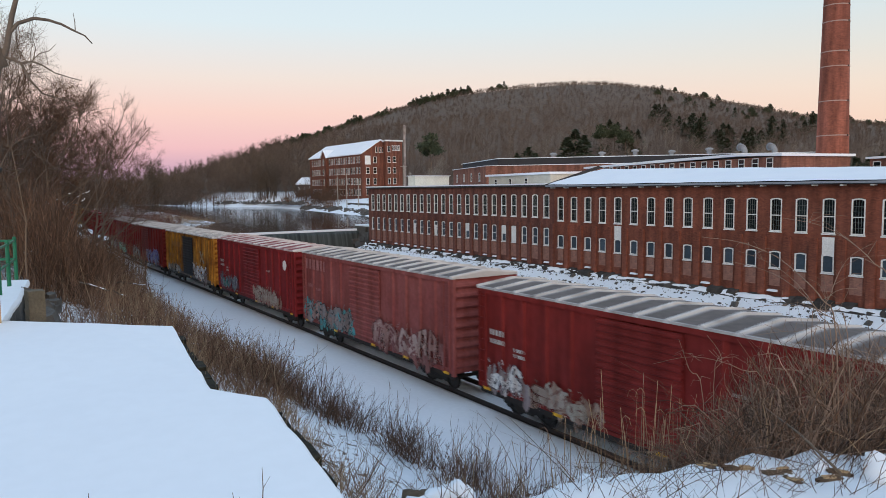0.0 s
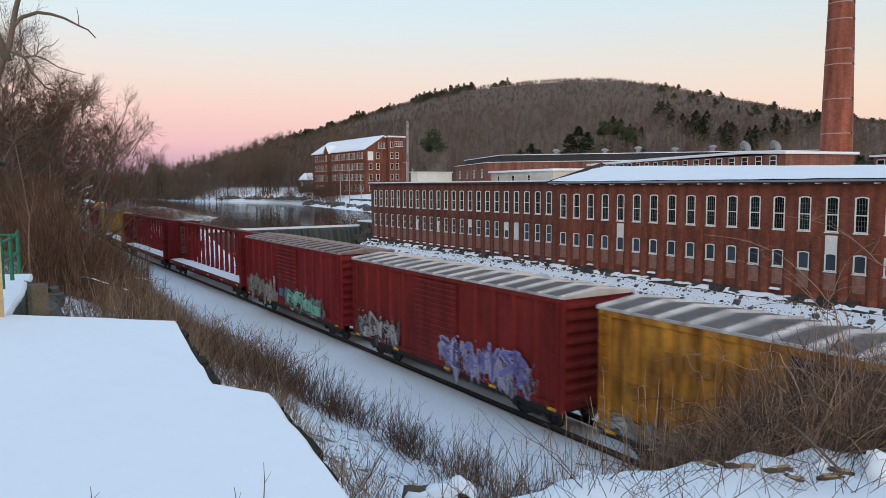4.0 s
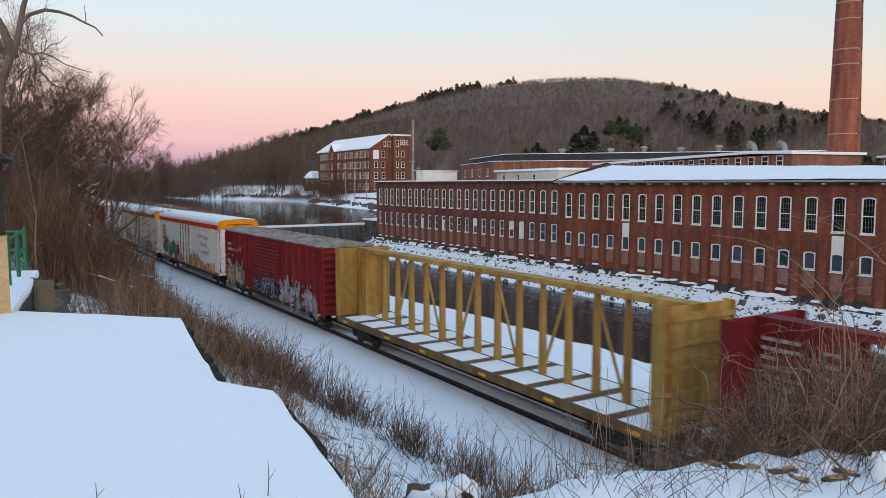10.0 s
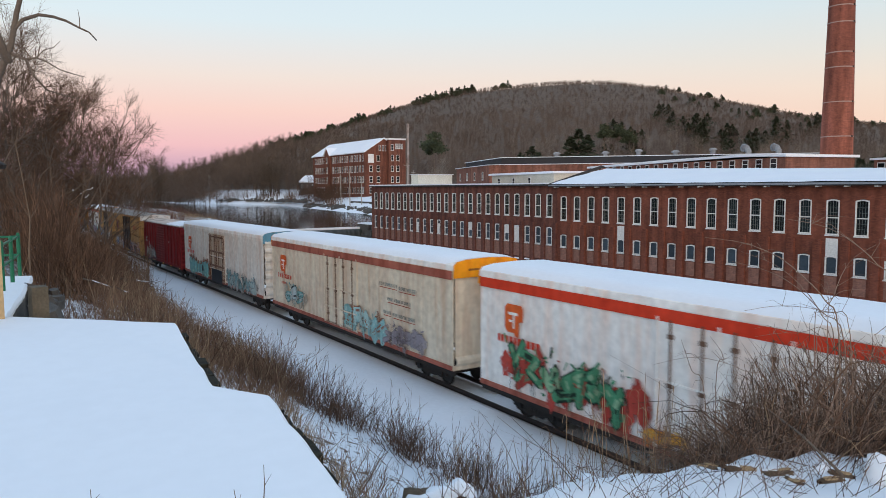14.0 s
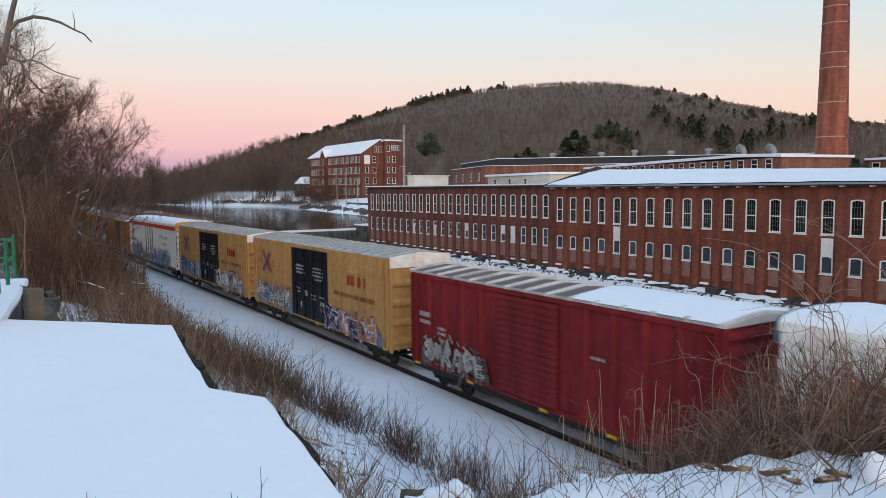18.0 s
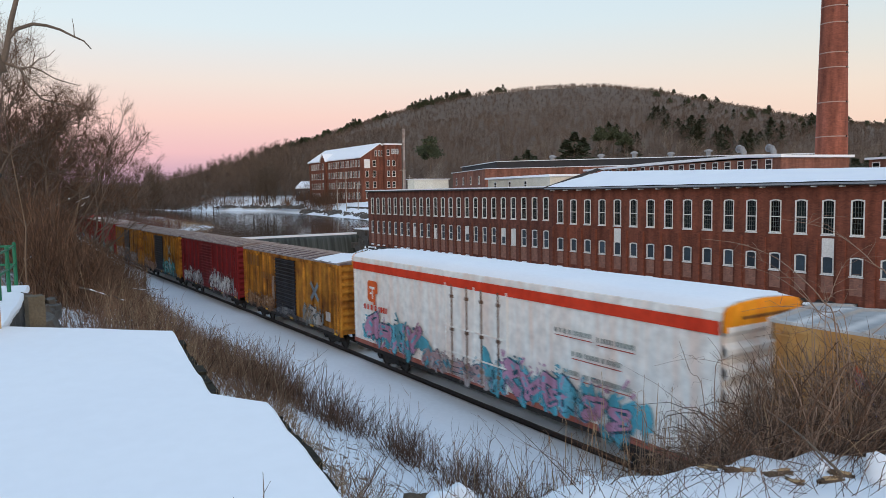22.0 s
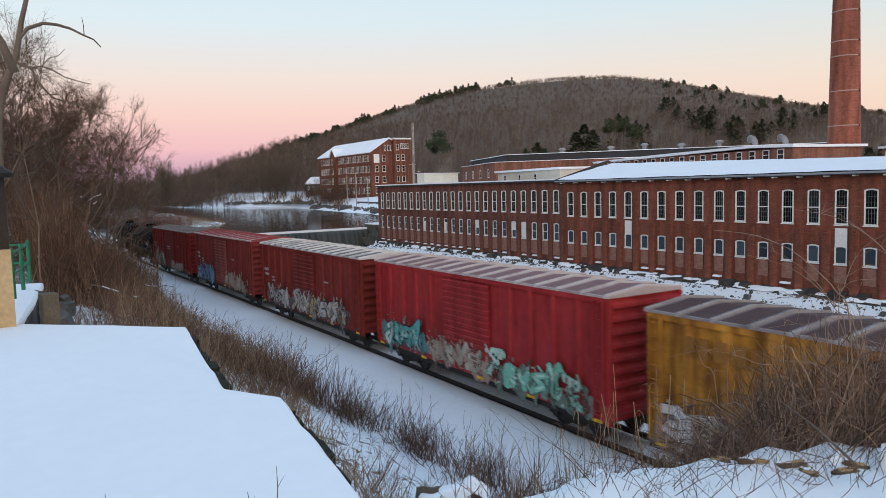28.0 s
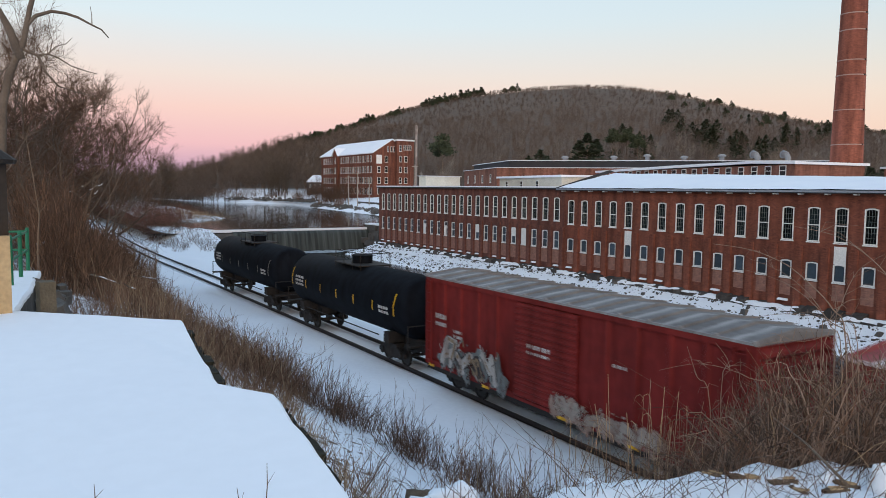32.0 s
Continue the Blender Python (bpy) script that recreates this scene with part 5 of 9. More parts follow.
def cloud(u0, u1, v0, v1, seed, y=-1.622):
    """A solid sprayed cloud: slot 0 over a second tone, slot 1, that shows along its top."""
    rs = random.Random(seed)
    m = Mesh()
    n = 16
    for slot, up, depth in ((1, 0.22, y), (0, 0.0, y - 0.004), (2, 0.0, y - 0.008)):
        for i in range(n if slot < 2 else 26):
            t = (i + rs.random()) / (n if slot < 2 else 26)
            hh = (v1 - v0) * (0.75 + 0.25 * math.sin(t * 9)) * (1 if slot < 2 else 0.14)
            vv = v0 + (v1 - v0) * (0.45 if slot < 2 else rs.uniform(0.1, 0.85)) + up
            depth -= 0.00008
            blob(rs, u0 + (u1 - u0) * t, vv, (u1 - u0) / n * (2.0 if slot < 2 else 0.8), hh, depth, m, slot, rs.uniform(-0.3, 0.3), 0.22)
    return m


def stencil(rows, y=-1.620, seed=1):
    """Small lettering as plain bars: rows of (u, v, length, height)."""
    rs = random.Random(seed)
    m = Mesh()
    for u, v, length, h in rows:
        x = u
        while x < u + length - 0.02:
            w = min(h * rs.uniform(0.45, 0.75), u + length - x)
            m.add([(x, y, v), (x + w, y, v), (x + w, y, v + h), (x, y, v + h)], [(0, 1, 2, 3)])
            x += w + h * rs.choice((0.3, 0.35, 0.8))
    return m
# ---------- the consist ----------
RED_DARK = paint("oxide_red", (0.218, 0.0214, 0.0179), 0.65, 0.6, (0.116, 0.0167, 0.0143))
RED_DEEP = paint("deep_red", (0.233, 0.0214, 0.0238), 0.65, 0.6, (0.131, 0.0167, 0.0179))
RED_FADED = paint("faded_red", (0.2, 0.026, 0.024), 0.75, 0.7, (0.235, 0.048, 0.043))
ROSE = paint("rose_red", (0.235, 0.056, 0.052), 0.75, 0.75, (0.3, 0.1, 0.09), 0.6, streak=0.25)
BRICK_RED = paint("brick_red", (0.205, 0.034, 0.031), 0.7, 0.6, (0.14, 0.026, 0.024))
PALE_DOOR = paint("faded_door_red", (0.27, 0.075, 0.065), 0.75, 0.6, (0.2, 0.05, 0.045))
RED_BRIGHT = paint("bright_red", (0.3453, 0.02619, 0.02857), 0.55, 0.5, (0.2381, 0.02619, 0.02619))
MAROON = paint("maroon", (0.179, 0.0164, 0.0187), 0.65, 0.4, (0.107, 0.0140, 0.0164))
RED_BROWN = paint("brown_red", (0.2, 0.028, 0.021), 0.65, 0.6, (0.125, 0.021, 0.017))
YELLOW_RUST = paint("rusty_yellow", (0.6, 0.265, 0.035), 0.7, 0.95, (0.2, 0.07, 0.018), 1.0, streak=0.65)
YELLOW_HIGH = paint("warm_yellow", (0.5, 0.285, 0.105), 0.6, 0.4, (0.41, 0.23, 0.08), streak=0.14)
YELLOW_BEAM = paint("pale_yellow", (0.442, 0.2805, 0.0765), 0.65, 0.6, (0.289, 0.17, 0.051))
WHITE_CAR = paint("white_car", (0.82, 0.8, 0.76), 0.5, 0.14, (0.74, 0.71, 0.65), streak=0.03)
BEIGE_CAR = paint("dirty_white", (0.7, 0.62, 0.49), 0.55, 0.5, (0.6, 0.51, 0.38), streak=0.14)
GREY_DIRTY = paint("stained_white", (0.77, 0.75, 0.7), 0.6, 0.5, (0.62, 0.57, 0.5), streak=0.1)
BLACK_DOOR = paint("black_door", (0.012, 0.014, 0.02), 0.5, 0.4)
BLUE_DOOR = paint("blue_black_door", (0.018, 0.022, 0.032), 0.6, 0.6, (0.035, 0.026, 0.02))
BROWN_DOOR = paint("stained_tan_door", (0.56, 0.48, 0.39), 0.65, 0.6, (0.4, 0.31, 0.23), streak=0.25)
ROOF_GREY = paint("galvanised_roof", (0.3, 0.3, 0.3), 0.6, 0.7, (0.16, 0.13, 0.12), 0.4)
ROOF_RUST = paint("rusty_roof", (0.055, 0.03, 0.028), 0.75, 0.8, (0.1, 0.065, 0.06), 0.5)
ROOF_RED = paint("red_roof", (0.2, 0.045, 0.05), 0.7, 0.6, (0.28, 0.13, 0.13), 0.5)
TANK_BLACK = paint("tank_black", (0.009, 0.011, 0.015), 0.65, 0.4, (0.01, 0.011, 0.013), spec=0.03)
ORANGE = paint("signal_orange", (0.85, 0.33, 0.015), 0.5, 0.15, streak=0.05)
STRIPE = paint("stripe_red", (0.66, 0.055, 0.022), 0.5, 0.2, streak=0.1)
EMBLEM = paint("emblem_orange", (0.72, 0.13, 0.03), 0.5, 0.25, streak=0.1)
DULL_STRIPE = paint("dull_stripe_red", (0.42, 0.13, 0.09), 0.6, 0.6)
BLUE_CAP = paint("pale_blue", (0.12, 0.3, 0.42), 0.6, 0.4)
SILL_GREY = paint("dirty_grey_sill", (0.2, 0.18, 0.165), 0.8, 0.7, (0.12, 0.1, 0.085), 0.9)
DOOR_DARK = paint("rusty_door_gear", (0.11, 0.065, 0.045), 0.75, 0.7, (0.26, 0.17, 0.12), 1.5)
MARK_WHITE = paint("stencil_white", (0.6, 0.58, 0.55), 0.6, 0.3)
MARK_DARK = paint("stencil_dark", (0.3, 0.33, 0.3), 0.6, 0.3)
MARK_RED = paint("stencil_red", (0.45, 0.05, 0.03), 0.6, 0.3)
MARK_BROWN = paint("stencil_brown", (0.3, 0.13, 0.03), 0.6, 0.4)
REFLECT = paint("reflector_yellow", (0.8, 0.45, 0.02), 0.4, 0.1)


def worn(m, low, high, scale=1.6):
    """Lets the coat below show through where a sprayed coat has worn or run."""
    nt = m.node_tree
    b = nt.nodes["Principled BSDF"]
    tc = next(n for n in nt.nodes if n.type == "TEX_COORD")
    mp = nt.nodes.new("ShaderNodeMapping")
    mp.inputs["Scale"].default_value = (1.0, 1.0, 0.55)
    ns = nt.nodes.new("ShaderNodeTexNoise")
    ns.inputs["Scale"].default_value, ns.inputs["Detail"].default_value, ns.inputs["Roughness"].default_value = scale, 9, 0.68
    nt.links.new(tc.outputs["Object"], mp.inputs[0])
    nt.links.new(mp.outputs[0], ns.inputs["Vector"])
    mr = nt.nodes.new("ShaderNodeMapRange")
    mr.inputs[1].default_value, mr.inputs[2].default_value, mr.inputs[3].default_value = low, high, 0.08
    nt.links.new(ns.outputs[0], mr.inputs[0])
    nt.links.new(mr.outputs[0], b.inputs["Alpha"])
    return m


def spray(*rgbs):
    out = []
    for k, rgb in enumerate(rgbs):
        name = "spray_%02d%02d%02d_%d" % (*(int(c * 99) for c in rgb), k)
        fresh = name not in MATS
        m = paint(name, rgb, 0.6, 0.45, tuple(c * 0.6 for c in rgb), scale=1.4)
        out.append(worn(m, *((0.3, 0.41), (0.36, 0.47), (0.36, 0.47), (0.37, 0.48))[k % 4]) if fresh else m)
    return out


SILVER = spray((0.5, 0.49, 0.47), (0.05, 0.04, 0.045), (0.3, 0.3, 0.3), (0.13, 0.11, 0.11))
WHITE_TAG = spray((0.72, 0.7, 0.68), (0.08, 0.07, 0.09), (0.4, 0.4, 0.42), (0.3, 0.24, 0.24))
TEAL = spray((0.12, 0.42, 0.40), (0.02, 0.03, 0.04), (0.5, 0.62, 0.6), (0.1, 0.22, 0.24))
MINT = spray((0.22, 0.5, 0.38), (0.05, 0.09, 0.08), (0.5, 0.65, 0.55), (0.16, 0.2, 0.17))
PURPLE = spray((0.2, 0.18, 0.42), (0.5, 0.48, 0.6), (0.1, 0.08, 0.2), (0.35, 0.33, 0.42))
GREEN_TAG = spray((0.09, 0.32, 0.17), (0.02, 0.05, 0.03), (0.3, 0.5, 0.3), (0.5, 0.07, 0.05))
FLAME = spray((0.75, 0.36, 0.06), (0.33, 0.2, 0.28), (0.8, 0.52, 0.13), (0.6, 0.24, 0.08))
PINK = spray((0.52, 0.27, 0.4), (0.03, 0.1, 0.14), (0.15, 0.45, 0.55), (0.1, 0.4, 0.5))
NAVY = spray((0.02, 0.03, 0.1), (0.7, 0.7, 0.74), (0.55, 0.22, 0.13), (0.16, 0.17, 0.27))
AQUA = spray((0.25, 0.5, 0.5), (0.3, 0.12, 0.07), (0.4, 0.6, 0.58), (0.27, 0.47, 0.47))
BLUE_CREAM = spray((0.68, 0.66, 0.6), (0.025, 0.03, 0.06), (0.1, 0.25, 0.5), (0.2, 0.28, 0.4))
CYAN = spray((0.1, 0.48, 0.44), (0.02, 0.02, 0.07), (0.22, 0.16, 0.45), (0.25, 0.4, 0.6))
CREAM = spray((0.36, 0.295, 0.25), (0.2, 0.1, 0.08), (0.4, 0.36, 0.3), (0.36, 0.25, 0.2))
MIXED = spray((0.45, 0.42, 0.39), (0.06, 0.05, 0.05), (0.3, 0.22, 0.14), (0.2, 0.22, 0.22))


def tag(car, spec):
    """spec: u0, u1, v0, v1, letters, colours, seed."""
    u0, u1, v0, v1, n, colours, seed = spec
    tagged(part("graffiti", graffiti(u0, u1, v0, v1, n, seed), colours, car, "sprayed graffiti"), kind="stuff")


def marks(car, rows, mat_, label="", seed=1):
    tagged(part("lettering", stencil(rows, seed=seed), mat_, car, label), kind="stuff")


def yellow_strips(car, half, z=0.9):
    def strip():
        m = Mesh()
        m.add([(0, -1.625, 0), (0.42, -1.625, 0), (0.42, -1.625, 0.11), (0, -1.625, 0.11)], [(0, 1, 2, 3)])
        return m.data("reflector", REFLECT)
    for u in (-half + 0.35, -half * 0.45, half * 0.1, half * 0.5, half - 0.6):
        part("reflector", shared("reflector", strip), None, car, "yellow reflective strip", pose(u, 0, z))


def boxcar(length, eave, body, roof, label, door=None, door_w=3.2, door_kind="ribbed", snow=0.3, full_snow=0.0, seed=1, tags=(), panels=14, side="ribbed", rib=1.15, end_waves=9,
           end_top=None, group="freight train"):
    car = thing("boxcar", label, "freight car", group=group)
    half = length / 2
    z0 = 0.95
    hw = door_w / 2
    if side == "ribbed":
        me = shared(("side", length, eave, rib, door_w), lambda: boxcar_side(half, z0, eave, rib, -hw, hw))
    else:
        me = shared(("smooth", length, eave, rib), lambda: smooth_side(half, z0, eave, rib))
    for k, rz in ((0, 0), (1, 180)):
        part("side_wall", me.data("side_wall", body), None, car, "", pose(0, 0, 0, 0, 0, rz))
        part("top_chord", shared(("chord", length, eave), lambda: chord(half, eave - 0.17, eave)).data("top_chord", body), None, car, "", pose(0, 0, 0, 0, 0, rz))
        part("side_sill", shared(("sill", length), lambda: chord(half, z0, z0 + 0.19, -1.575)).data("side_sill", SILL_GREY if body is YELLOW_RUST else body), None, car, "", pose(0, 0, 0, 0, 0, rz))
    dm = shared(("door", door_kind, door_w, eave), lambda: ribbed_door(door_w, z0 + 0.1, eave - 0.22, 15) if door_kind == "ribbed" else plug_door(door_w, z0 + 0.1, eave - 0.2))
    for rz in (0, 180):
        part("door", dm.data("door", door or body), None, car, "", pose(0, 0, 0, 0, 0, rz))
    if door_kind == "plug":
        door_gear(car, door_w, z0 + 0.1, eave - 0.2, door or body, door or body)
    em = shared(("end", eave, end_waves), lambda: car_end(z0, eave, end_waves))
    for s in (-1, 1):
        part("end_wall", em.data("end_wall", body), None, car, "", pose(s * half, 0, 0, 0, 0, 0 if s > 0 else 180))
        for sy in (1, -1):
            part("corner_post", shared(("cpost", eave), lambda: corner_post(z0, eave - 0.02)).data("corner_post", body), None, car, "", pose(s * half, 0, 0, 0, 0, 0 if sy * s > 0 else 180) if sy > 0 else pose(s * half, 3.03, 0))
        m = shared(("ladder", eave), lambda: ladder(1.0, eave - 0.1, 9))
        part("ladder", m.data("ladder", body), None, car, "", pose(s * (half - 0.32), 0, 0))
    peak = 0.17
    rm = shared(("roof", length, eave, panels), lambda: car_roof(half, eave, panels, peak))
    if snow:
        look_ = {"ROOF_S": ((0.23, 0.115, 0.115), (0.19, 0.105, 0.1)), "ROOF_G": ((0.16, 0.13, 0.118), (0.09, 0.068, 0.06)), "ROOF_B": ((0.07, 0.032, 0.032), (0.085, 0.047, 0.045)), "ROOF_R": ((0.24, 0.042, 0.044), (0.27, 0.09, 0.085)), "ROOF_P": ((0.36, 0.37, 0.375), (0.27, 0.27, 0.27)), "ROOF_W": ((0.2, 0.19, 0.185), (0.1, 0.085, 0.08))}[roof]
        cover, thick_ = {"ROOF_S": (0.17, 0.7), "ROOF_R": (0.12, 0.8), "ROOF_B": (0.13, 0.55), "ROOF_W": (0.16, 0.3), "ROOF_P": (0.22, 0.7)}.get(roof, (0.12 + snow * 0.35, 0.85))
        rmat = shared(("frost", roof, snow, length, panels), lambda: frosted("frosted_roof", *look_, 2 * half / panels, cover, thick_))
    else:
        rmat = {"ROOF_G": ROOF_GREY, "ROOF_B": ROOF_RUST, "ROOF_R": ROOF_RED, "ROOF_P": ROOF_GREY}[roof]
    part("roof", rm.data("roof", rmat), None, car, "metal roof dusted with snow along its seams")
    if full_snow:
        rs = random.Random(seed)
        m = Mesh()
        a, b = (-half, -half + 2 * half * full_snow) if seed % 2 else (half - 2 * half * full_snow, half)
        n = 30
        for i in range(n + 1):
            x = a + (b - a) * i / n
            for j in range(9):
                y = -1.6 + 3.2 * j / 8
                edge = 0.0 if j in (0, 8) or i in (0, n) else 1.0
                m.v.append((x, y + rs.uniform(-0.03, 0.03), eave + 0.09 + peak * (1 - abs(y) / 1.6) + edge * (0.1 + 0.03 * noise.noise((x, y, seed)))))
        m.f = [(i * 9 + j, (i + 1) * 9 + j, (i + 1) * 9 + j + 1, i * 9 + j + 1) for i in range(n) for j in range(8)]
        m.s = [0] * len(m.f)
        part("roof_snow", m, SNOW, car, "layer of snow on the roof", smooth=True)
    part("underframe", shared(("under", length, z0), lambda: underframe(half, z0)).data("underframe", DARK_STEEL), None, car)
    if end_top:
        for s in (-1, 1):
            m = Mesh()
            m.extrude([(-1.6, eave - 0.42), (1.6, eave - 0.42), (1.6, eave + 0.09), (0, eave + 0.25), (-1.6, eave + 0.09)], "x", s * (half + 0.12), s * (half + 0.15))
            part("end_cap", m, end_top, car, "bright painted end cap")
    for k, spec in enumerate(tags):
        tag(car, spec)
    yellow_strips(car, half)
    running_gear(car, half, half - 2.1)
    return car


def reefer(length, eave, body, stripe, label, tags, seed, cap=ORANGE, door=None, snow=True, logo=True):
    car = thing("refrigerator_car", label, "freight car", group="freight train")
    half, z0 = length / 2, 1.0
    sm = shared(("rside", length, eave), lambda: smooth_side(half, z0, eave - 0.25, 1.25))
    for rz in (0, 180):
        part("side_wall", sm.data("side_wall", body), None, car, "", pose(0, 0, 0, 0, 0, rz))
    dm = shared(("door", "plug", 4.0, eave), lambda: plug_door(4.0, z0 + 0.1, eave - 0.5))
    for rz in (0, 180):
        part("door", dm.data("door", door or body), None, car, "", pose(-0.15, 0, 0, 0, 0, rz))
        part("top_chord", shared(("chord", length, eave), lambda: chord(half, eave - 0.42, eave - 0.25)).data("top_chord", body), None, car, "", pose(0, 0, 0, 0, 0, rz))
        part("side_sill", shared(("sill", length), lambda: chord(half, z0, z0 + 0.19, -1.575)).data("side_sill", body), None, car, "", pose(0, 0, 0, 0, 0, rz))
    door_gear(car, 4.0, z0 + 0.1, eave - 0.5, body, DOOR_DARK, -0.15)
    em = shared(("rend", eave), lambda: car_end(z0, eave - 0.25, 1 if seed % 2 else 7))
    for s in (-1, 1):
        part("end_wall", em.data("end_wall", body), None, car, "", pose(s * half, 0, 0, 0, 0, 0 if s > 0 else 180))
    arc = [(-1.6, eave - 0.25), (-1.58, eave - 0.05), (-1.45, eave + 0.08), (-1.0, eave + 0.16), (0, eave + 0.2), (1.0, eave + 0.16), (1.45, eave + 0.08), (1.58, eave - 0.05), (1.6, eave - 0.25)]
    m = Mesh()
    m.extrude(arc, "x", -half - 0.05, half + 0.05)
    part("roof", m, WHITE_CAR, car, "rounded white roof")
    if snow:
        m = Mesh()
        n = 40
        for i in range(n + 1):
            x = -half + 2 * half * i / n
            for j, (y, z) in enumerate(arc[1:-1]):
                e = 0 if i in (0, n) or j in (0, 6) else 1
                m.v.append((x, y * 0.99, z + 0.012 + e * (0.07 + 0.02 * noise.noise((x, y, seed)))))
        m.f = [(i * 7 + j, (i + 1) * 7 + j, (i + 1) * 7 + j + 1, i * 7 + j + 1) for i in range(n) for j in range(6)]
        m.s = [0] * len(m.f)
        part("roof_snow", m, SNOW, car, "even layer of snow on the roof", smooth=True)
    if stripe:
        m = Mesh()
        m.add([(-half, -1.605, eave - 0.62), (half, -1.605, eave - 0.62), (half, -1.605, eave - 0.27), (-half, -1.605, eave - 0.27)], [(0, 1, 2, 3)])
        part("stripe", m, stripe, car, "painted stripe under the eave")
    if cap:
        m = Mesh()
        ring = [(-1.6, eave - 0.55)] + arc[1:-1] + [(1.6, eave - 0.55)]
        m.extrude(ring, "x", half + 0.1, half + 0.13)
        part("end_cap", m, cap, car, "bright painted end cap")
        m = Mesh()
        m.extrude(ring, "x", -half - 0.13, -half - 0.1)
        part("end_cap", m, cap, car, "bright painted end cap")
    if logo:
        m = Mesh()
        u = -half + 2.0
        v = eave - 1.55
        ring = [(u - 0.45, v - 0.35), (u - 0.3, v - 0.5), (u + 0.1, v - 0.5), (u + 0.12, v - 0.62), (u + 0.34, v - 0.62), (u + 0.36, v - 0.1), (u + 0.58, v - 0.05), (u + 0.58, v + 0.42), (u + 0.45, v + 0.5), (u - 0.3, v + 0.5), (u - 0.45, v + 0.36)]
        m.add([(a, -1.61, b) for a, b in ring], [tuple(range(len(ring)))])
        part("emblem", m, EMBLEM, car, "rounded orange-red emblem")
        for a, b, c, d in ((u - 0.25, u + 0.3, v + 0.12, v + 0.22), (u - 0.2, u, v - 0.14, v - 0.05), (u + 0.02, u + 0.12, v - 0.35, v + 0.118)):
            m = Mesh()
            m.add([(a, -1.614, c), (b, -1.614, c), (b, -1.614, d), (a, -1.614, d)], [(0, 1, 2, 3)])
            part("emblem_bar", m, WHITE_CAR, car, "pale bar in the emblem")
        marks(car, [(-half + 1.15, eave - 2.45, 2.4, 0.26), (-half + 1.8, eave - 2.8, 0.9, 0.14)], STRIPE, "red stencilled name", seed)
    if cap == ORANGE:
        rows = [(half - 6.2, eave - 1.45, 1.7, 0.15), (half - 4.3, eave - 1.5, 1.5, 0.15), (half - 5.4, eave - 2.1, 2.1, 0.15), (half - 5.8, eave - 2.72, 0.7, 0.15), (half - 4.9, eave - 2.75, 2.0, 0.15)]
        marks(car, rows, MARK_DARK, "dark slanted lettering", seed)
        m = Mesh()
        for u, v, w, h in rows:
            m.add([(u, -1.62, v - 0.1), (u + w, -1.62, v - 0.1), (u + w, -1.62, v - 0.07), (u, -1.62, v - 0.07)], [(0, 1, 2, 3)])
        part("underline", m, MARK_RED, car, "thin red lines")
    m = Mesh()
    m.add([(-half, -1.6, z0), (half, -1.6, z0), (half, -1.6, z0 + 0.2), (-half, -1.6, z0 + 0.2)], [(0, 1, 2, 3)])
    part("sill_stripe", m, DULL_STRIPE, car, "dull red sill")
    part("underframe", shared(("under", length, z0), lambda: underframe(half, z0)).data("underframe", DARK_STEEL), None, car)
    if cap == ORANGE:
        m = Mesh()
        m.box(half + 0.02, half + 0.2, 0.1, 0.8, 1.2, 1.75)
        part("end_box", m, STRIPE, car, "red equipment box on the end")
        m = Mesh()
        m.box(half + 0.135, half + 0.145, -0.9, 1.1, eave - 0.28, eave - 0.2)
        part("end_lettering", m, MARK_BROWN, car)
    for spec in tags:
        tag(car, spec)
    running_gear(car, half, half - 2.6)
    return car


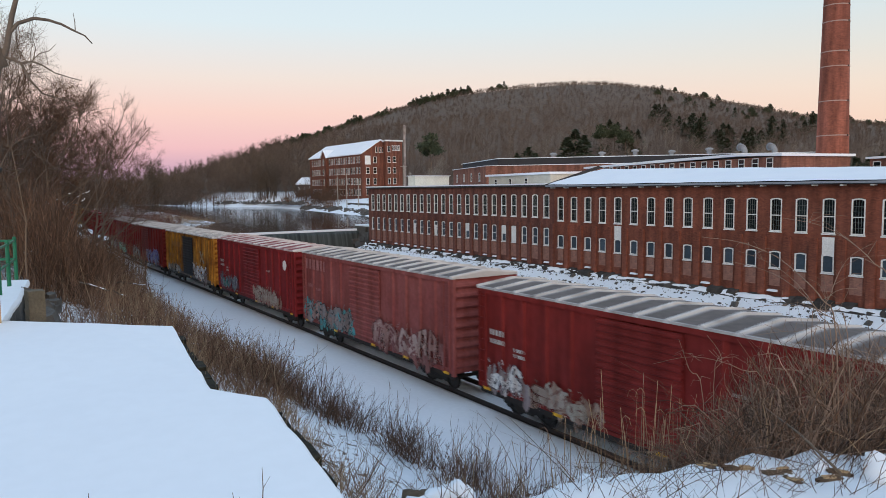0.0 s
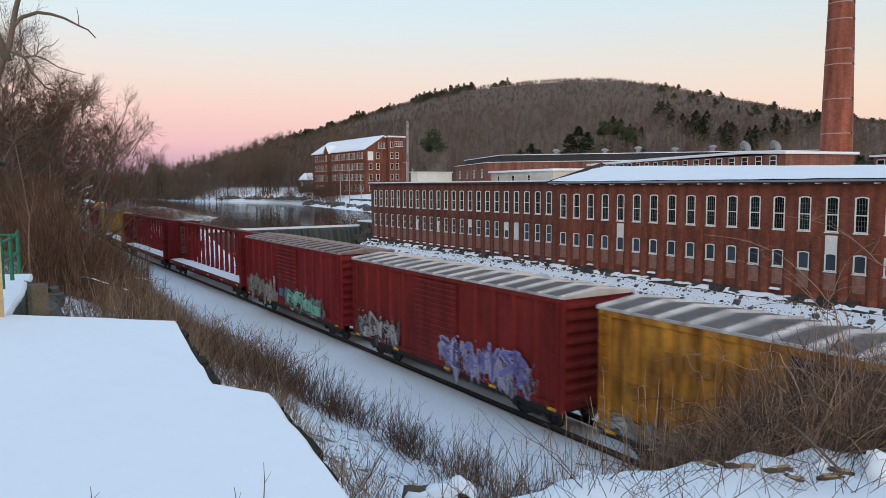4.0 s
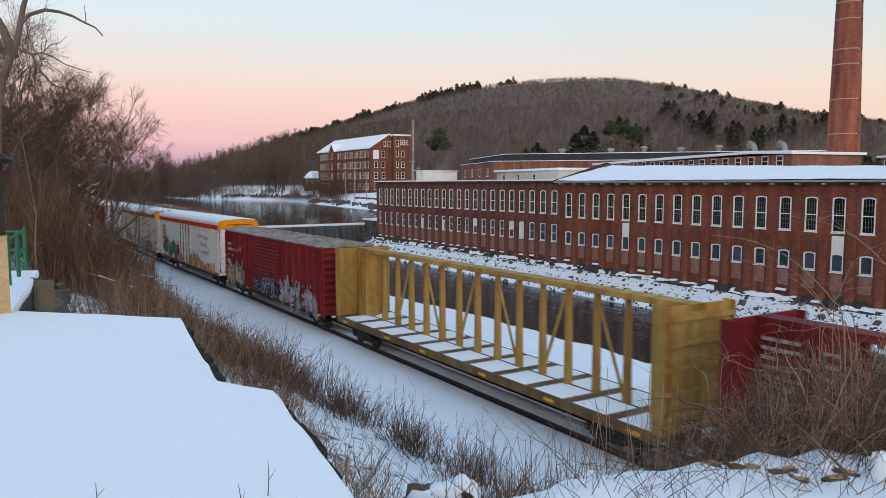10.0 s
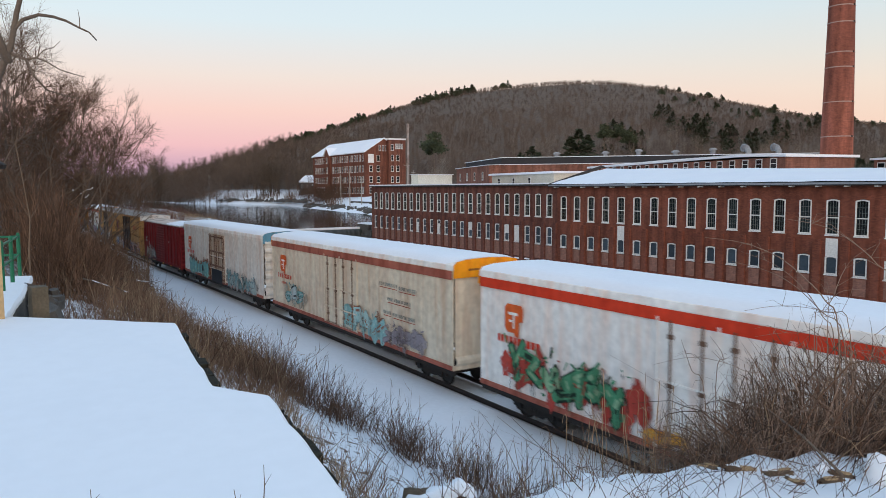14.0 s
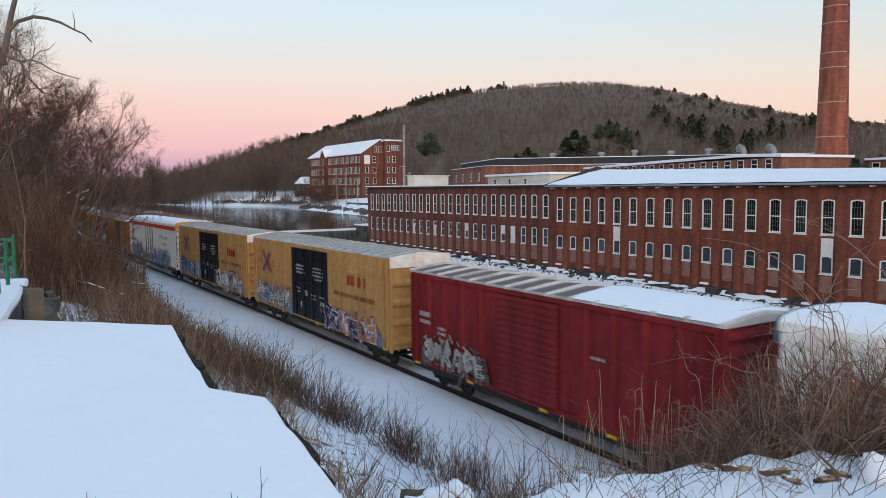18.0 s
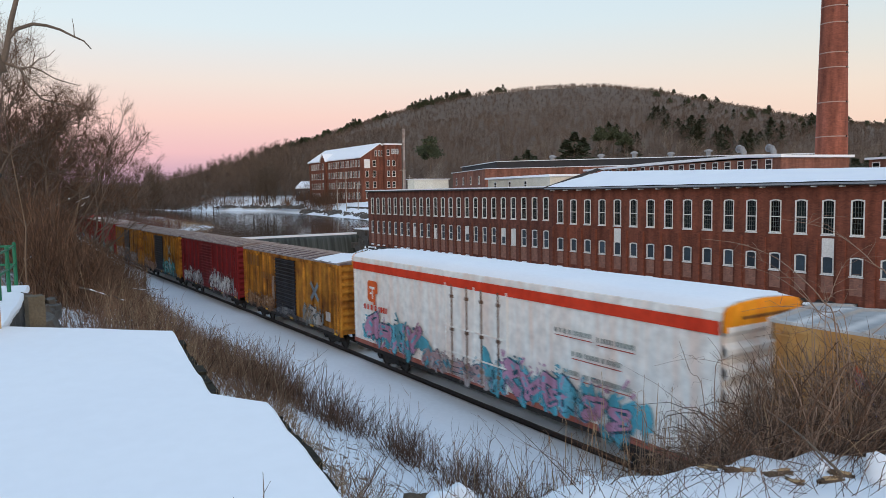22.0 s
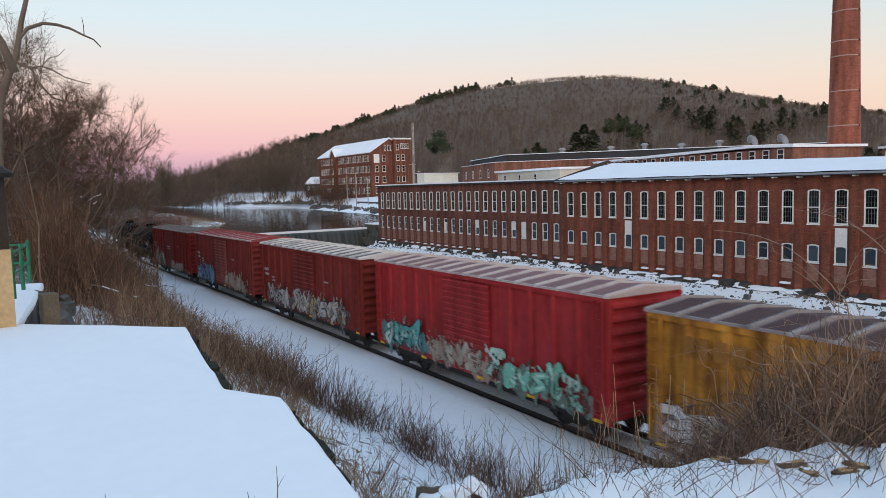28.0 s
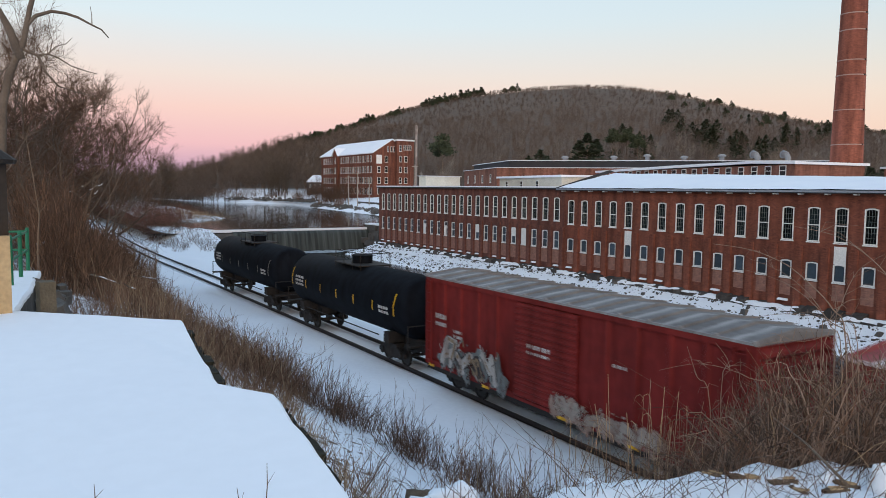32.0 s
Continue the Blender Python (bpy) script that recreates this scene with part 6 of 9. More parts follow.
def centerbeam(length, body, label, seed, truss=False):
    car = thing("centerbeam_flatcar", label, "freight car", group="freight train")
    half, top, deck = length / 2, 4.85, 1.25
    floor_mat = paint("worn_deck", (0.2, 0.125, 0.05), 0.7, 0.8, (0.09, 0.055, 0.035), 0.9) if truss else body
    m = Mesh()
    m.box(-half, half, -1.418, 1.418, deck - 0.12, deck)
    part("deck", m, floor_mat, car, "narrow steel deck")
    for y in (-1.5, 1.42):
        m = Mesh()
        m.box(-half, half, y, y + 0.08, deck - 0.3, deck + 0.02)
        part("side_sill", m, floor_mat, car)
    m = Mesh()
    m.box(-half, half, -0.3, 0.3, 0.7, deck - 0.124)
    part("centre_sill", m, DARK_STEEL, car)
    k = 18
    for i in range(k):
        x = -half + 0.6 + (2 * half - 1.2) * i / (k - 1)
        for y in (-1.41, 0.31):
            m = Mesh()
            m.box(x - 0.05, x + 0.05, y, y + 1.1, deck - 0.3, deck - 0.124)
            part("cross_bearer", m, floor_mat, car)
    for s in (-1, 1):
        m = Mesh()
        x = s * half
        m.box(x - 0.06 if s > 0 else x, x if s > 0 else x + 0.06, -1.45, 1.45, deck, top)
        part("bulkhead", m, body, car, "ribbed end bulkhead")
        for z in (1.7, 2.4, 3.1, 3.8, 4.5):
            a, b = sorted((x, x + s * 0.1))
            m = Mesh()
            m.box(a, b, -1.4, 1.4, z - 0.08, z + 0.08)
            part("bulkhead_rib", m, body, car)
        for y in (-1.5, 1.42):
            a, b = sorted((x - s * 0.3, x + s * 0.1))
            m = Mesh()
            m.box(a, b, y, y + 0.08, deck, top)
            part("bulkhead_flange", m, body, car)
        m = Mesh()
        a, b = sorted((x - s * 0.06, x - s * (1.3 if truss else 2.6)))
        m.box(a, b, -0.35, 0.35, deck, top - 0.15)
        part("end_panel", m, body, car, "solid panel beside the bulkhead")
        for k in range(4):
            xx = a + (b - a) * k / 3
            m = Mesh()
            m.box(xx - 0.05, xx + 0.05, -0.42, 0.42, deck, top - 0.15)
            part("panel_rib", m, body, car)
    m = Mesh()
    m.extrude([(-0.3, top - 0.17), (-0.16, top - 0.22), (0.16, top - 0.22), (0.3, top - 0.17), (0.3, top), (-0.3, top)], "x", -half, half)
    part("top_beam", m, body, car, "long top beam")
    n = 12
    xs = [-half + 2.7 + (2 * half - 5.4) * i / n for i in range(n + 1)]
    post = shared(("cbpost", truss), lambda: cb_post(deck, top))
    for x in xs:
        part("post", post.data("post", body), None, car, "", pose(x, 0, 0))
    if truss:
        for i in range(n):
            if i % 2 == 0:
                continue
            m = Mesh()
            a, b = (xs[i], xs[i + 1]) if i % 4 == 1 else (xs[i + 1], xs[i])
            m.tube([(a, -0.05, deck), (b, -0.05, top - 0.2)], 0.06, 4)
            part("brace", m, body, car)
    else:
        rp = random.Random(seed + 40)
        for k in range(n + 1):
            if rp.random() < 0.6:
                m = Mesh()
                zz = rp.choice((2.4, 3.2, 3.7, 4.2))
                m.add([(xs[k] - 0.06, -0.158, zz), (xs[k] + 0.06, -0.158, zz), (xs[k] + 0.06, -0.152, zz + 0.32), (xs[k] - 0.06, -0.152, zz + 0.32)], [(0, 1, 2, 3)])
                part("post_plate", m, MARK_WHITE, car, "small pale plate on a post")
        for k in (1, 2, 10, 11):
            m = Mesh()
            m.tube([(xs[k], 0, deck + 0.1), (xs[k] + (0.9 if k < 6 else -0.9), 0, deck + 2.1)], 0.07, 4)
            part("brace", m, body, car)
    rs = random.Random(seed)
    k = 44
    for s in (-1, 1):
        m = Mesh()
        base = 0
        for i in range(k + 1):
            x = -half + 0.2 + (2 * half - 0.4) * i / k
            gap = truss and i % 4 in (0, 1)
            for j in range(5):
                y = s * (0.06 + 1.37 * j / 4)
                m.v.append((x, y, deck + 0.012 + (0 if j in (0, 4) or i in (0, k) or gap else 0.09 + 0.03 * noise.noise((x * 1.5, y * 3, seed)))))
        m.f += [tuple((base + i * 5 + j, base + (i + 1) * 5 + j, base + (i + 1) * 5 + j + 1, base + i * 5 + j + 1)[::(1 if s > 0 else -1)]) for i in range(k) for j in range(4) if not (truss and i % 4 == 0)]
        m.s = [0] * len(m.f)
        strip = part("deck_snow", m, SNOW, car, "snow lying on the deck", smooth=True)
        if truss:
            tagged(strip, kind="stuff")
    rows = []
    for k in range(11):
        rows.append((-half + 0.35, 4.3 - k * 0.24, rs.uniform(0.8, 1.5) if k not in (2, 7) else 0.4, 0.1))
    for k in range(8):
        rows.append((-half + 2.0, 4.2 - k * 0.3, rs.uniform(0.3, 0.55), 0.1))
    if not truss:
        tagged(part("lettering", stencil(rows, y=-0.43, seed=seed), MARK_WHITE, car, "rows of white stencilled bars"), kind="stuff")
    m = Mesh()
    for u in (-half + 0.8, -half * 0.5, -half * 0.2, half * 0.2, half * 0.55, half - 1.2):
        m.add([(u, -1.506, deck - 0.22), (u + 0.5, -1.506, deck - 0.22), (u + 0.5, -1.506, deck - 0.1), (u, -1.506, deck - 0.1)], [(0, 1, 2, 3)])
    tagged(part("reflector_strips", m, REFLECT, car, "yellow reflective strips"), kind="stuff")
    running_gear(car, half, half - 2.2)
    return car


def cb_post(deck, top):
    m = Mesh()
    m.add([(-0.07, -0.15, deck), (0.07, -0.15, deck), (0.07, 0.15, deck), (-0.07, 0.15, deck), (-0.07, -0.09, top - 0.14), (0.07, -0.09, top - 0.14), (0.07, 0.09, top - 0.14), (-0.07, 0.09, top - 0.14)],
          [(0, 1, 5, 4), (1, 2, 6, 5), (2, 3, 7, 6), (3, 0, 4, 7)])
    return m


def tank_car(length, label, seed, dashes):
    car = thing("tank_car", label, "freight car", group="freight train")
    half, r, zc = length / 2, 1.52, 2.72
    m = Mesh()
    prof = [(0.05, -half), (0.6, -half + 0.06), (1.1, -half + 0.24), (1.4, -half + 0.5), (r, -half + 0.85), (r, half - 0.85), (1.4, half - 0.5), (1.1, half - 0.24), (0.6, half - 0.06), (0.05, half)]
    m.lathe(prof, "x", 32, (0, 0, zc))
    part("tank", m, TANK_BLACK, car, "glossy black cylindrical tank", smooth=True)
    m = Mesh()
    m.lathe([(0.55, zc + r - 0.1), (0.55, zc + r + 0.35), (0.6, zc + r + 0.36), (0.6, zc + r + 0.43), (0.2, zc + r + 0.48)], "z", 14)
    part("dome", m, TANK_BLACK, car, "valve housing on top")
    m = Mesh()
    for x in (-1.6, -0.5, 0.6, 1.6):
        for y in (-0.85, 0.85):
            m.tube([(x, y, zc + 1.2), (x, y, zc + r + 0.62)], 0.02, 5)
    for z in (zc + r + 0.62,):
        for y in (-0.85, 0.85):
            m.tube([(-1.6, y, z), (1.6, y, z)], 0.022, 5)
        for x in (-1.6, 1.6):
            m.tube([(x, -0.85, z), (x, 0.85, z)], 0.022, 5)
    part("railing", m, DARK_STEEL, car, "black platform railing")
    m = Mesh()
    m.box(-1.6, 1.6, -0.95, 0.95, zc + r - 0.06, zc + r + 0.0)
    part("platform", m, DARK_STEEL, car)
    for s in (-1, 1):
        m = Mesh()
        m.box(min(s * (half + 0.1), s * (half - 3.2)), max(s * (half + 0.1), s * (half - 3.2)), -0.5, 0.5, 0.8, 1.35)
        m.box(s * (half - 2.2) - 0.25, s * (half - 2.2) + 0.25, -1.35, 1.35, 1.0, 1.5)
        part("stub_sill", m, DARK_STEEL, car)
    m = Mesh()
    for s in (-1, 1):
        for y in (-1.4, 1.4):
            m.tube([(s * half, y, 1.0), (s * half, y, 2.1)], 0.03, 5)
        m.tube([(s * half, -1.4, 2.1), (s * half, 1.4, 2.1)], 0.03, 5)
        m.box(s * half - 0.3, s * half + 0.3, -1.4, 1.4, 1.18, 1.26)
    m.tube([(-half + 3, -1.35, 1.25), (half - 3, -1.35, 1.25)], 0.03, 5)
    m.tube([(-half + 3, 1.35, 1.25), (half - 3, 1.35, 1.25)], 0.03, 5)
    part("handrail", m, DARK_STEEL, car)
    m = Mesh()

    def curved(u, w, a0, a1, slot=0):
        k = 5
        vs = []
        for i in range(k + 1):
            a = radians(a0 + (a1 - a0) * i / k)
            vs += [(u, -(r + 0.012) * math.cos(a), zc + (r + 0.012) * math.sin(a)), (u + w, -(r + 0.012) * math.cos(a), zc + (r + 0.012) * math.sin(a))]
        m.add(vs, [(2 * i, 2 * i + 1, 2 * i + 3, 2 * i + 2) for i in range(k)], slot)
    for i in range(dashes):
        u = -half + 1.0 + (length - 2.2) * i / (dashes - 1)
        curved(u, 0.09, -12, 6 if 0 < i < dashes - 1 else 28)
    part("reflector_strips", m, REFLECT if seed == 1 else paint("dull_strips", (0.22, 0.21, 0.18), 0.5, 0.3), car, "upright reflective strips")
    m = Mesh()
    for k in range(3):
        for j in range(5):
            curved(-half + 1.6 + j * 0.26, 0.19, -9 + k * 8, -4 + k * 8)
    for k in range(2):
        for j in range(4):
            curved(half - 2.7 + j * 0.26, 0.2, -12 + k * 8, -7 + k * 8)
    part("lettering", m, MARK_WHITE, car, "white stencilled bars")
    running_gear(car, half, half - 2.2)
    return car


def placard(car, u, v, r):
    m = Mesh()
    m.add([(u + r * math.cos(2 * math.pi * k / 20), -1.615, v + r * math.sin(2 * math.pi * k / 20)) for k in range(20)], [tuple(range(20))])
    part("emblem", m, WHITE_CAR, car, "round white emblem")


def block(car, u0, u1, v0, v1, mat_, label="", y=-1.618, name="painted_patch"):
    m = Mesh()
    m.add([(u0, y, v0), (u1, y, v0), (u1, y, v1), (u0, y, v1)], [(0, 1, 2, 3)])
    part(name, m, mat_, car, label)


def cross(car, u, v, s, mats):
    m = Mesh()
    for k in (-1, 1):
        stroke(m, (u - s * 0.95, v - k * s * 0.85), (u + s * 0.95, v + k * s * 0.85), s * 0.46, -1.612 - 0.002 * k, 0 if k < 0 else 1)
        stroke(m, (u - s * 0.8, v - k * s * 0.72), (u + s * 0.8, v + k * s * 0.72), s * 0.16, -1.618 - 0.002 * k, 1 if k < 0 else 0)
    part("emblem", m, mats, car, "crossed arrow emblem")


REPORT = [(-7.0, 3.0, 0.85, 0.2), (-7.0, 2.7, 0.85, 0.16), (-5.6, 2.6, 0.6, 0.12), (-5.6, 2.4, 0.6, 0.12), (3.2, 3.1, 0.6, 0.1)]
BX = 15.55
CARS = []   # car, place of its middle along the track at 0 s


def put(car, middle):
    CARS.append((car, middle))
    return car


c = put(boxcar(BX, 4.6, RED_DARK, "ROOF_G", "dark red boxcar with sprayed sides and snow-streaked grey roof", seed=2, snow=0.22,
               tags=[(-7.0, -5.2, 0.95, 2.1, 3, WHITE_TAG, 3), (-4.6, -1.9, 0.95, 1.9, 3, CREAM, 4)]), -14.6)
marks(c, REPORT, MARK_WHITE)
c = put(boxcar(BX, 4.72, ROSE, "ROOF_G", "faded rosy red boxcar with long graffiti", seed=3, snow=0.25,
               tags=[(-7.3, -1.4, 0.95, 2.3, 5, spray((0.27, 0.24, 0.24), (0.03, 0.03, 0.035), (0.4, 0.27, 0.25), (0.1, 0.36, 0.38)), 5), (1.0, 6.8, 0.95, 2.3, 6, spray((0.34, 0.2, 0.18), (0.17, 0.06, 0.06), (0.42, 0.3, 0.27), (0.25, 0.11, 0.1)), 6)]), -32.0)
marks(c, [(-7.2, 3.9, 2.6, 0.55), (-7.0, 2.9, 0.8, 0.2), (-5.8, 2.8, 0.6, 0.15)], paint("faint_pink", (0.4, 0.16, 0.15), 0.7, 0.4), "faded pale lettering")
c = put(boxcar(BX, 4.65, RED_DEEP, "ROOF_R", "deep red boxcar with a round white emblem and graffiti", seed=4, snow=0.3, panels=11,
               tags=[(-7.3, -3.0, 1.1, 2.2, 5, spray((0.12, 0.12, 0.16), (0.35, 0.36, 0.38), (0.05, 0.2, 0.2), (0.13, 0.06, 0.08)), 7), (0.6, 5.2, 0.95, 2.0, 5, CREAM, 8)]), -49.05)
placard(c, 6.4, 3.75, 0.31)
marks(c, REPORT, MARK_WHITE)
c = put(boxcar(BX, 4.55, YELLOW_RUST, "ROOF_G", "rusty yellow boxcar with a dark ribbed door and white graffiti", door=BLUE_DOOR, seed=5, snow=0.35,
               tags=[(1.9, 5.6, 0.95, 2.2, 4, WHITE_TAG, 9), (-7.2, -2.6, 0.95, 1.7, 5, MIXED, 10)]), -66.06)
cross(c, 4.6, 2.9, 0.55, spray((0.25, 0.3, 0.28), (0.5, 0.25, 0.05)))
marks(c, [(-5.2, 3.3, 2.8, 0.45), (-6.6, 2.3, 0.8, 0.3), (-5.2, 2.3, 0.8, 0.3)], MARK_BROWN)
c = put(boxcar(BX, 4.6, RED_DARK, "ROOF_G", "dark red boxcar with white and violet graffiti", seed=6, snow=0.25,
               tags=[(-7.2, -3.2, 1.0, 2.3, 5, SILVER, 11), (0.6, 6.2, 1.0, 2.4, 6, PURPLE, 12)]), -83.32)
c = put(boxcar(BX, 4.7, RED_DEEP, "ROOF_B", "dark red boxcar with bright mint graffiti", seed=7, snow=0.2,
               tags=[(-7.2, -2.2, 0.95, 2.4, 5, spray((0.3, 0.34, 0.28), (0.12, 0.15, 0.12), (0.46, 0.36, 0.34), (0.42, 0.36, 0.33)), 13), (0.2, 5.2, 1.0, 2.3, 4, MINT, 14)]), -100.5)
block(c, -1.2, -0.6, 1.5, 2.0, spray((0.08, 0.2, 0.4))[0])
block(c, 0.0, 0.5, 1.5, 2.0, spray((0.08, 0.2, 0.4))[0])
block(c, -2.3, -1.9, 1.6, 2.6, MARK_WHITE)
put(centerbeam(22.3, MAROON, "empty maroon centerbeam flatcar with snow on its deck", 15), -121.2)
put(centerbeam(22.3, MAROON, "empty maroon centerbeam flatcar with snow on its deck", 16), -145.2)
put(centerbeam(22.3, YELLOW_BEAM, "empty yellow centerbeam flatcar with diagonal braces and snowy deck", 17, truss=True), -169.5)
c = put(boxcar(18.8, 4.72, RED_DEEP, "ROOF_G", "long red boxcar with a plain grey roof and silver graffiti", door_w=5.0, seed=8, snow=0,
               tags=[(-9.1, -5.4, 1.0, 2.8, 3, spray((0.52, 0.5, 0.47), (0.09, 0.06, 0.06), (0.45, 0.36, 0.1), (0.35, 0.3, 0.28)), 18), (-2.3, 2.3, 1.05, 2.15, 5, spray((0.015, 0.02, 0.05), (0.5, 0.54, 0.58), (0.12, 0.22, 0.36), (0.012, 0.018, 0.05)), 19), (2.6, 8.2, 0.95, 2.5, 5, spray((0.4, 0.38, 0.38), (0.09, 0.07, 0.08), (0.5, 0.48, 0.47), (0.3, 0.26, 0.26)), 20)], panels=16), -191.86)
marks(c, [(-8.7, 3.7, 0.9, 0.22), (-8.7, 3.3, 1.7, 0.22), (-6.6, 3.3, 0.5, 0.18), (-8.6, 2.9, 0.4, 0.12), (-7.6, 2.9, 0.4, 0.12), (-5.9, 3.4, 0.5, 0.3)], MARK_WHITE)
put(reefer(21.3, 5.25, WHITE_CAR, STRIPE, "clean white refrigerator car with red stripe and orange end",
           [(-8.9, -3.2, 1.3, 2.9, 5, GREEN_TAG, 21), (-2.6, -1.0, 1.2, 1.7, 2, FLAME, 22)], 1), -213.96)
tagged(part("graffiti", flames(1.2, 9.4, 1.15, 2.55, 22), FLAME, CARS[-1][0], "sprayed yellow and orange flames"), kind="stuff")
put(reefer(21.05, 5.25, BEIGE_CAR, DULL_STRIPE, "dingy cream refrigerator car with faded stripe and aqua graffiti",
           [(-8.2, -5.2, 1.4, 2.6, 3, spray((0.2, 0.45, 0.45), (0.04, 0.05, 0.06), (0.5, 0.6, 0.6), (0.5, 0.45, 0.36)), 23), (0.4, 4.6, 1.2, 2.4, 4, AQUA, 24), (4.8, 8.2, 1.2, 2.2, 4, spray((0.3, 0.27, 0.3), (0.2, 0.18, 0.2), (0.4, 0.36, 0.36), (0.36, 0.32, 0.33)), 25)], 3), -237.08)
c = put(reefer(20.9, 5.2, GREY_DIRTY, None, "stained white refrigerator car with a tan door and aqua graffiti",
           [(2.4, 8.8, 1.0, 2.2, 6, spray((0.2, 0.36, 0.38), (0.1, 0.15, 0.17), (0.4, 0.5, 0.5), (0.4, 0.4, 0.38)), 27)], 2, cap=BLUE_CAP, door=BROWN_DOOR), -259.9)
tagged(part("graffiti", cloud(-8.6, -2.6, 1.0, 2.5, 26), spray((0.2, 0.47, 0.47), (0.3, 0.13, 0.08), (0.36, 0.6, 0.5)), c, "sprayed aqua cloud edged in brown"), kind="stuff")
DOOR_RUST = paint("door_rust", (0.13, 0.07, 0.05), 0.75, 0.7, (0.3, 0.2, 0.15), 1.5)
for z_ in (1.25, 2.2, 3.3, 4.45):
    m = Mesh()
    m.box(-2.1, 1.8, -1.68, -1.6, z_, z_ + 0.11)
    part("door_beam", m, DOOR_RUST, c, "rusty horizontal door beam")
for u_ in (-2.15, -0.2, 1.78):
    m = Mesh()
    m.box(u_, u_ + 0.08, -1.67, -1.6, 1.1, 4.7)
    part("door_post", m, DOOR_RUST, c, "rusty upright door bar")
block(c, -1.5, 1.3, 1.02, 2.0, BLACK_DOOR, "black painted patch at the door's foot", y=-1.685)
block(c, -8.3, -7.6, 2.02, 2.55, BLACK_DOOR, "black vent panel")
block(c, -4.6, -4.1, 1.5, 1.95, BLACK_DOOR, "black vent panel", y=-1.64)
c = put(boxcar(BX, 4.75, RED_DEEP, "ROOF_G", "deep red boxcar with a partly snow-covered roof and silver graffiti", seed=20, full_snow=0.36,
               tags=[(-6.6, -2.4, 1.0, 2.3, 5, SILVER, 28)]), -279.7)
marks(c, REPORT, MARK_WHITE)
for k, (mid_, sd) in enumerate(((-298.91, 29), (-319.23, 31))):
    c = put(boxcar(18.8, 5.12, YELLOW_HIGH, "ROOF_P", "high yellow boxcar with black double doors and sprayed graffiti", door=BLACK_DOOR, door_w=4.97, door_kind="plug", seed=10 + k, snow=0.3, side="smooth", rib=2.3,
                   panels=18, end_waves=5, end_top=WHITE_CAR,
                   tags=[(-8.9, -3.0, 1.1, 2.5, 6, BLUE_CREAM, sd), (2.0, 8.2, 0.95, 2.2 if k == 0 else 2.3, 5, NAVY if k == 0 else WHITE_TAG, sd + 1)]), mid_)
    for z_ in (4.15, 2.55):
        for a_, b_ in ((-8.6, -2.7), (2.7, 8.6)):
            m = Mesh()
            m.box(a_, b_, -1.59, -1.55, z_, z_ + 0.05)
            part("side_rail", m, YELLOW_HIGH, c)
    cross(c, -6.9, 3.75, 0.74, spray((0.5, 0.11, 0.06), (0.1, 0.12, 0.36)))
    marks(c, [(-1.9, 3.9, 1.3, 0.1), (-1.9, 3.7, 1.3, 0.1), (-1.9, 3.5, 1.4, 0.1), (0.6, 3.9, 1.4, 0.1), (0.6, 3.7, 1.4, 0.1), (0.6, 3.5, 1.4, 0.1), (0.8, 3.3, 1.0, 0.1),
              (-1.8, 2.6, 0.5, 0.08), (-1.8, 2.4, 0.5, 0.08), (-0.6, 2.3, 0.4, 0.3), (0.4, 2.4, 0.6, 0.08), (0.4, 2.2, 0.6, 0.08), (1.5, 2.4, 0.6, 0.08), (1.6, 1.9, 0.5, 0.3), (-1.2, 1.6, 0.3, 0.3)], MARK_WHITE, "", sd)
    marks(c, [(5.0, 3.5, 2.0, 0.5)], MARK_RED, "red block lettering", sd)
    marks(c, [(3.4, 2.85, 4.6, 0.22), (-8.4, 3.7, 0.7, 0.12), (-5.9, 3.7, 0.6, 0.12), (-5.9, 3.5, 0.6, 0.12)], MARK_BROWN, "", sd)
put(reefer(21.24, 5.2, WHITE_CAR, STRIPE, "clean white refrigerator car with pink and blue graffiti along its foot",
           [(-9.2, -4.2, 1.1, 2.6, 4, PINK, 33), (-3.8, 0.4, 1.1, 1.9, 5, spray((0.45, 0.3, 0.3), (0.06, 0.1, 0.13), (0.15, 0.4, 0.5), (0.5, 0.45, 0.44)), 34), (0.6, 7.8, 1.1, 2.6, 6, PINK, 35)], 5), -340.73)
c = put(boxcar(BX, 4.58, YELLOW_RUST, "ROOF_B", "rust-streaked yellow boxcar with a dark ribbed door", door=BLUE_DOOR, seed=12, full_snow=0.2,
               tags=[(3.2, 5.4, 1.0, 2.1, 3, MIXED, 36), (-7.2, -2.0, 0.95, 1.9, 5, spray((0.3, 0.16, 0.07), (0.16, 0.08, 0.04), (0.42, 0.3, 0.2), (0.2, 0.11, 0.06)), 61), (-1.5, 1.5, 1.0, 1.6, 3, spray((0.1, 0.11, 0.13), (0.05, 0.05, 0.06), (0.2, 0.2, 0.2), (0.06, 0.06, 0.07)), 62)]), -360.93)
cross(c, 4.6, 2.9, 0.55, spray((0.25, 0.3, 0.32), (0.2, 0.26, 0.3)))
marks(c, [(-6.9, 3.6, 2.4, 0.7), (-4.2, 2.9, 2.2, 0.4), (-1.85, 2.2, 0.3, 0.5)], MARK_BROWN, "faded brown lettering")
block(c, 6.1, 6.7, 1.5, 2.0, MARK_WHITE)
block(c, -2.2, -1.75, 1.4, 3.2, spray((0.42, 0.34, 0.28))[0], "flaking pale patch")
c = put(boxcar(BX, 4.6, RED_DEEP, "ROOF_B", "dark red boxcar with white graffiti along both halves", seed=13, snow=0.12,
               tags=[(-7.2, -1.4, 1.0, 2.1, 7, WHITE_TAG, 37), (0.8, 7.2, 1.0, 2.5, 6, WHITE_TAG, 38)]), -378.26)
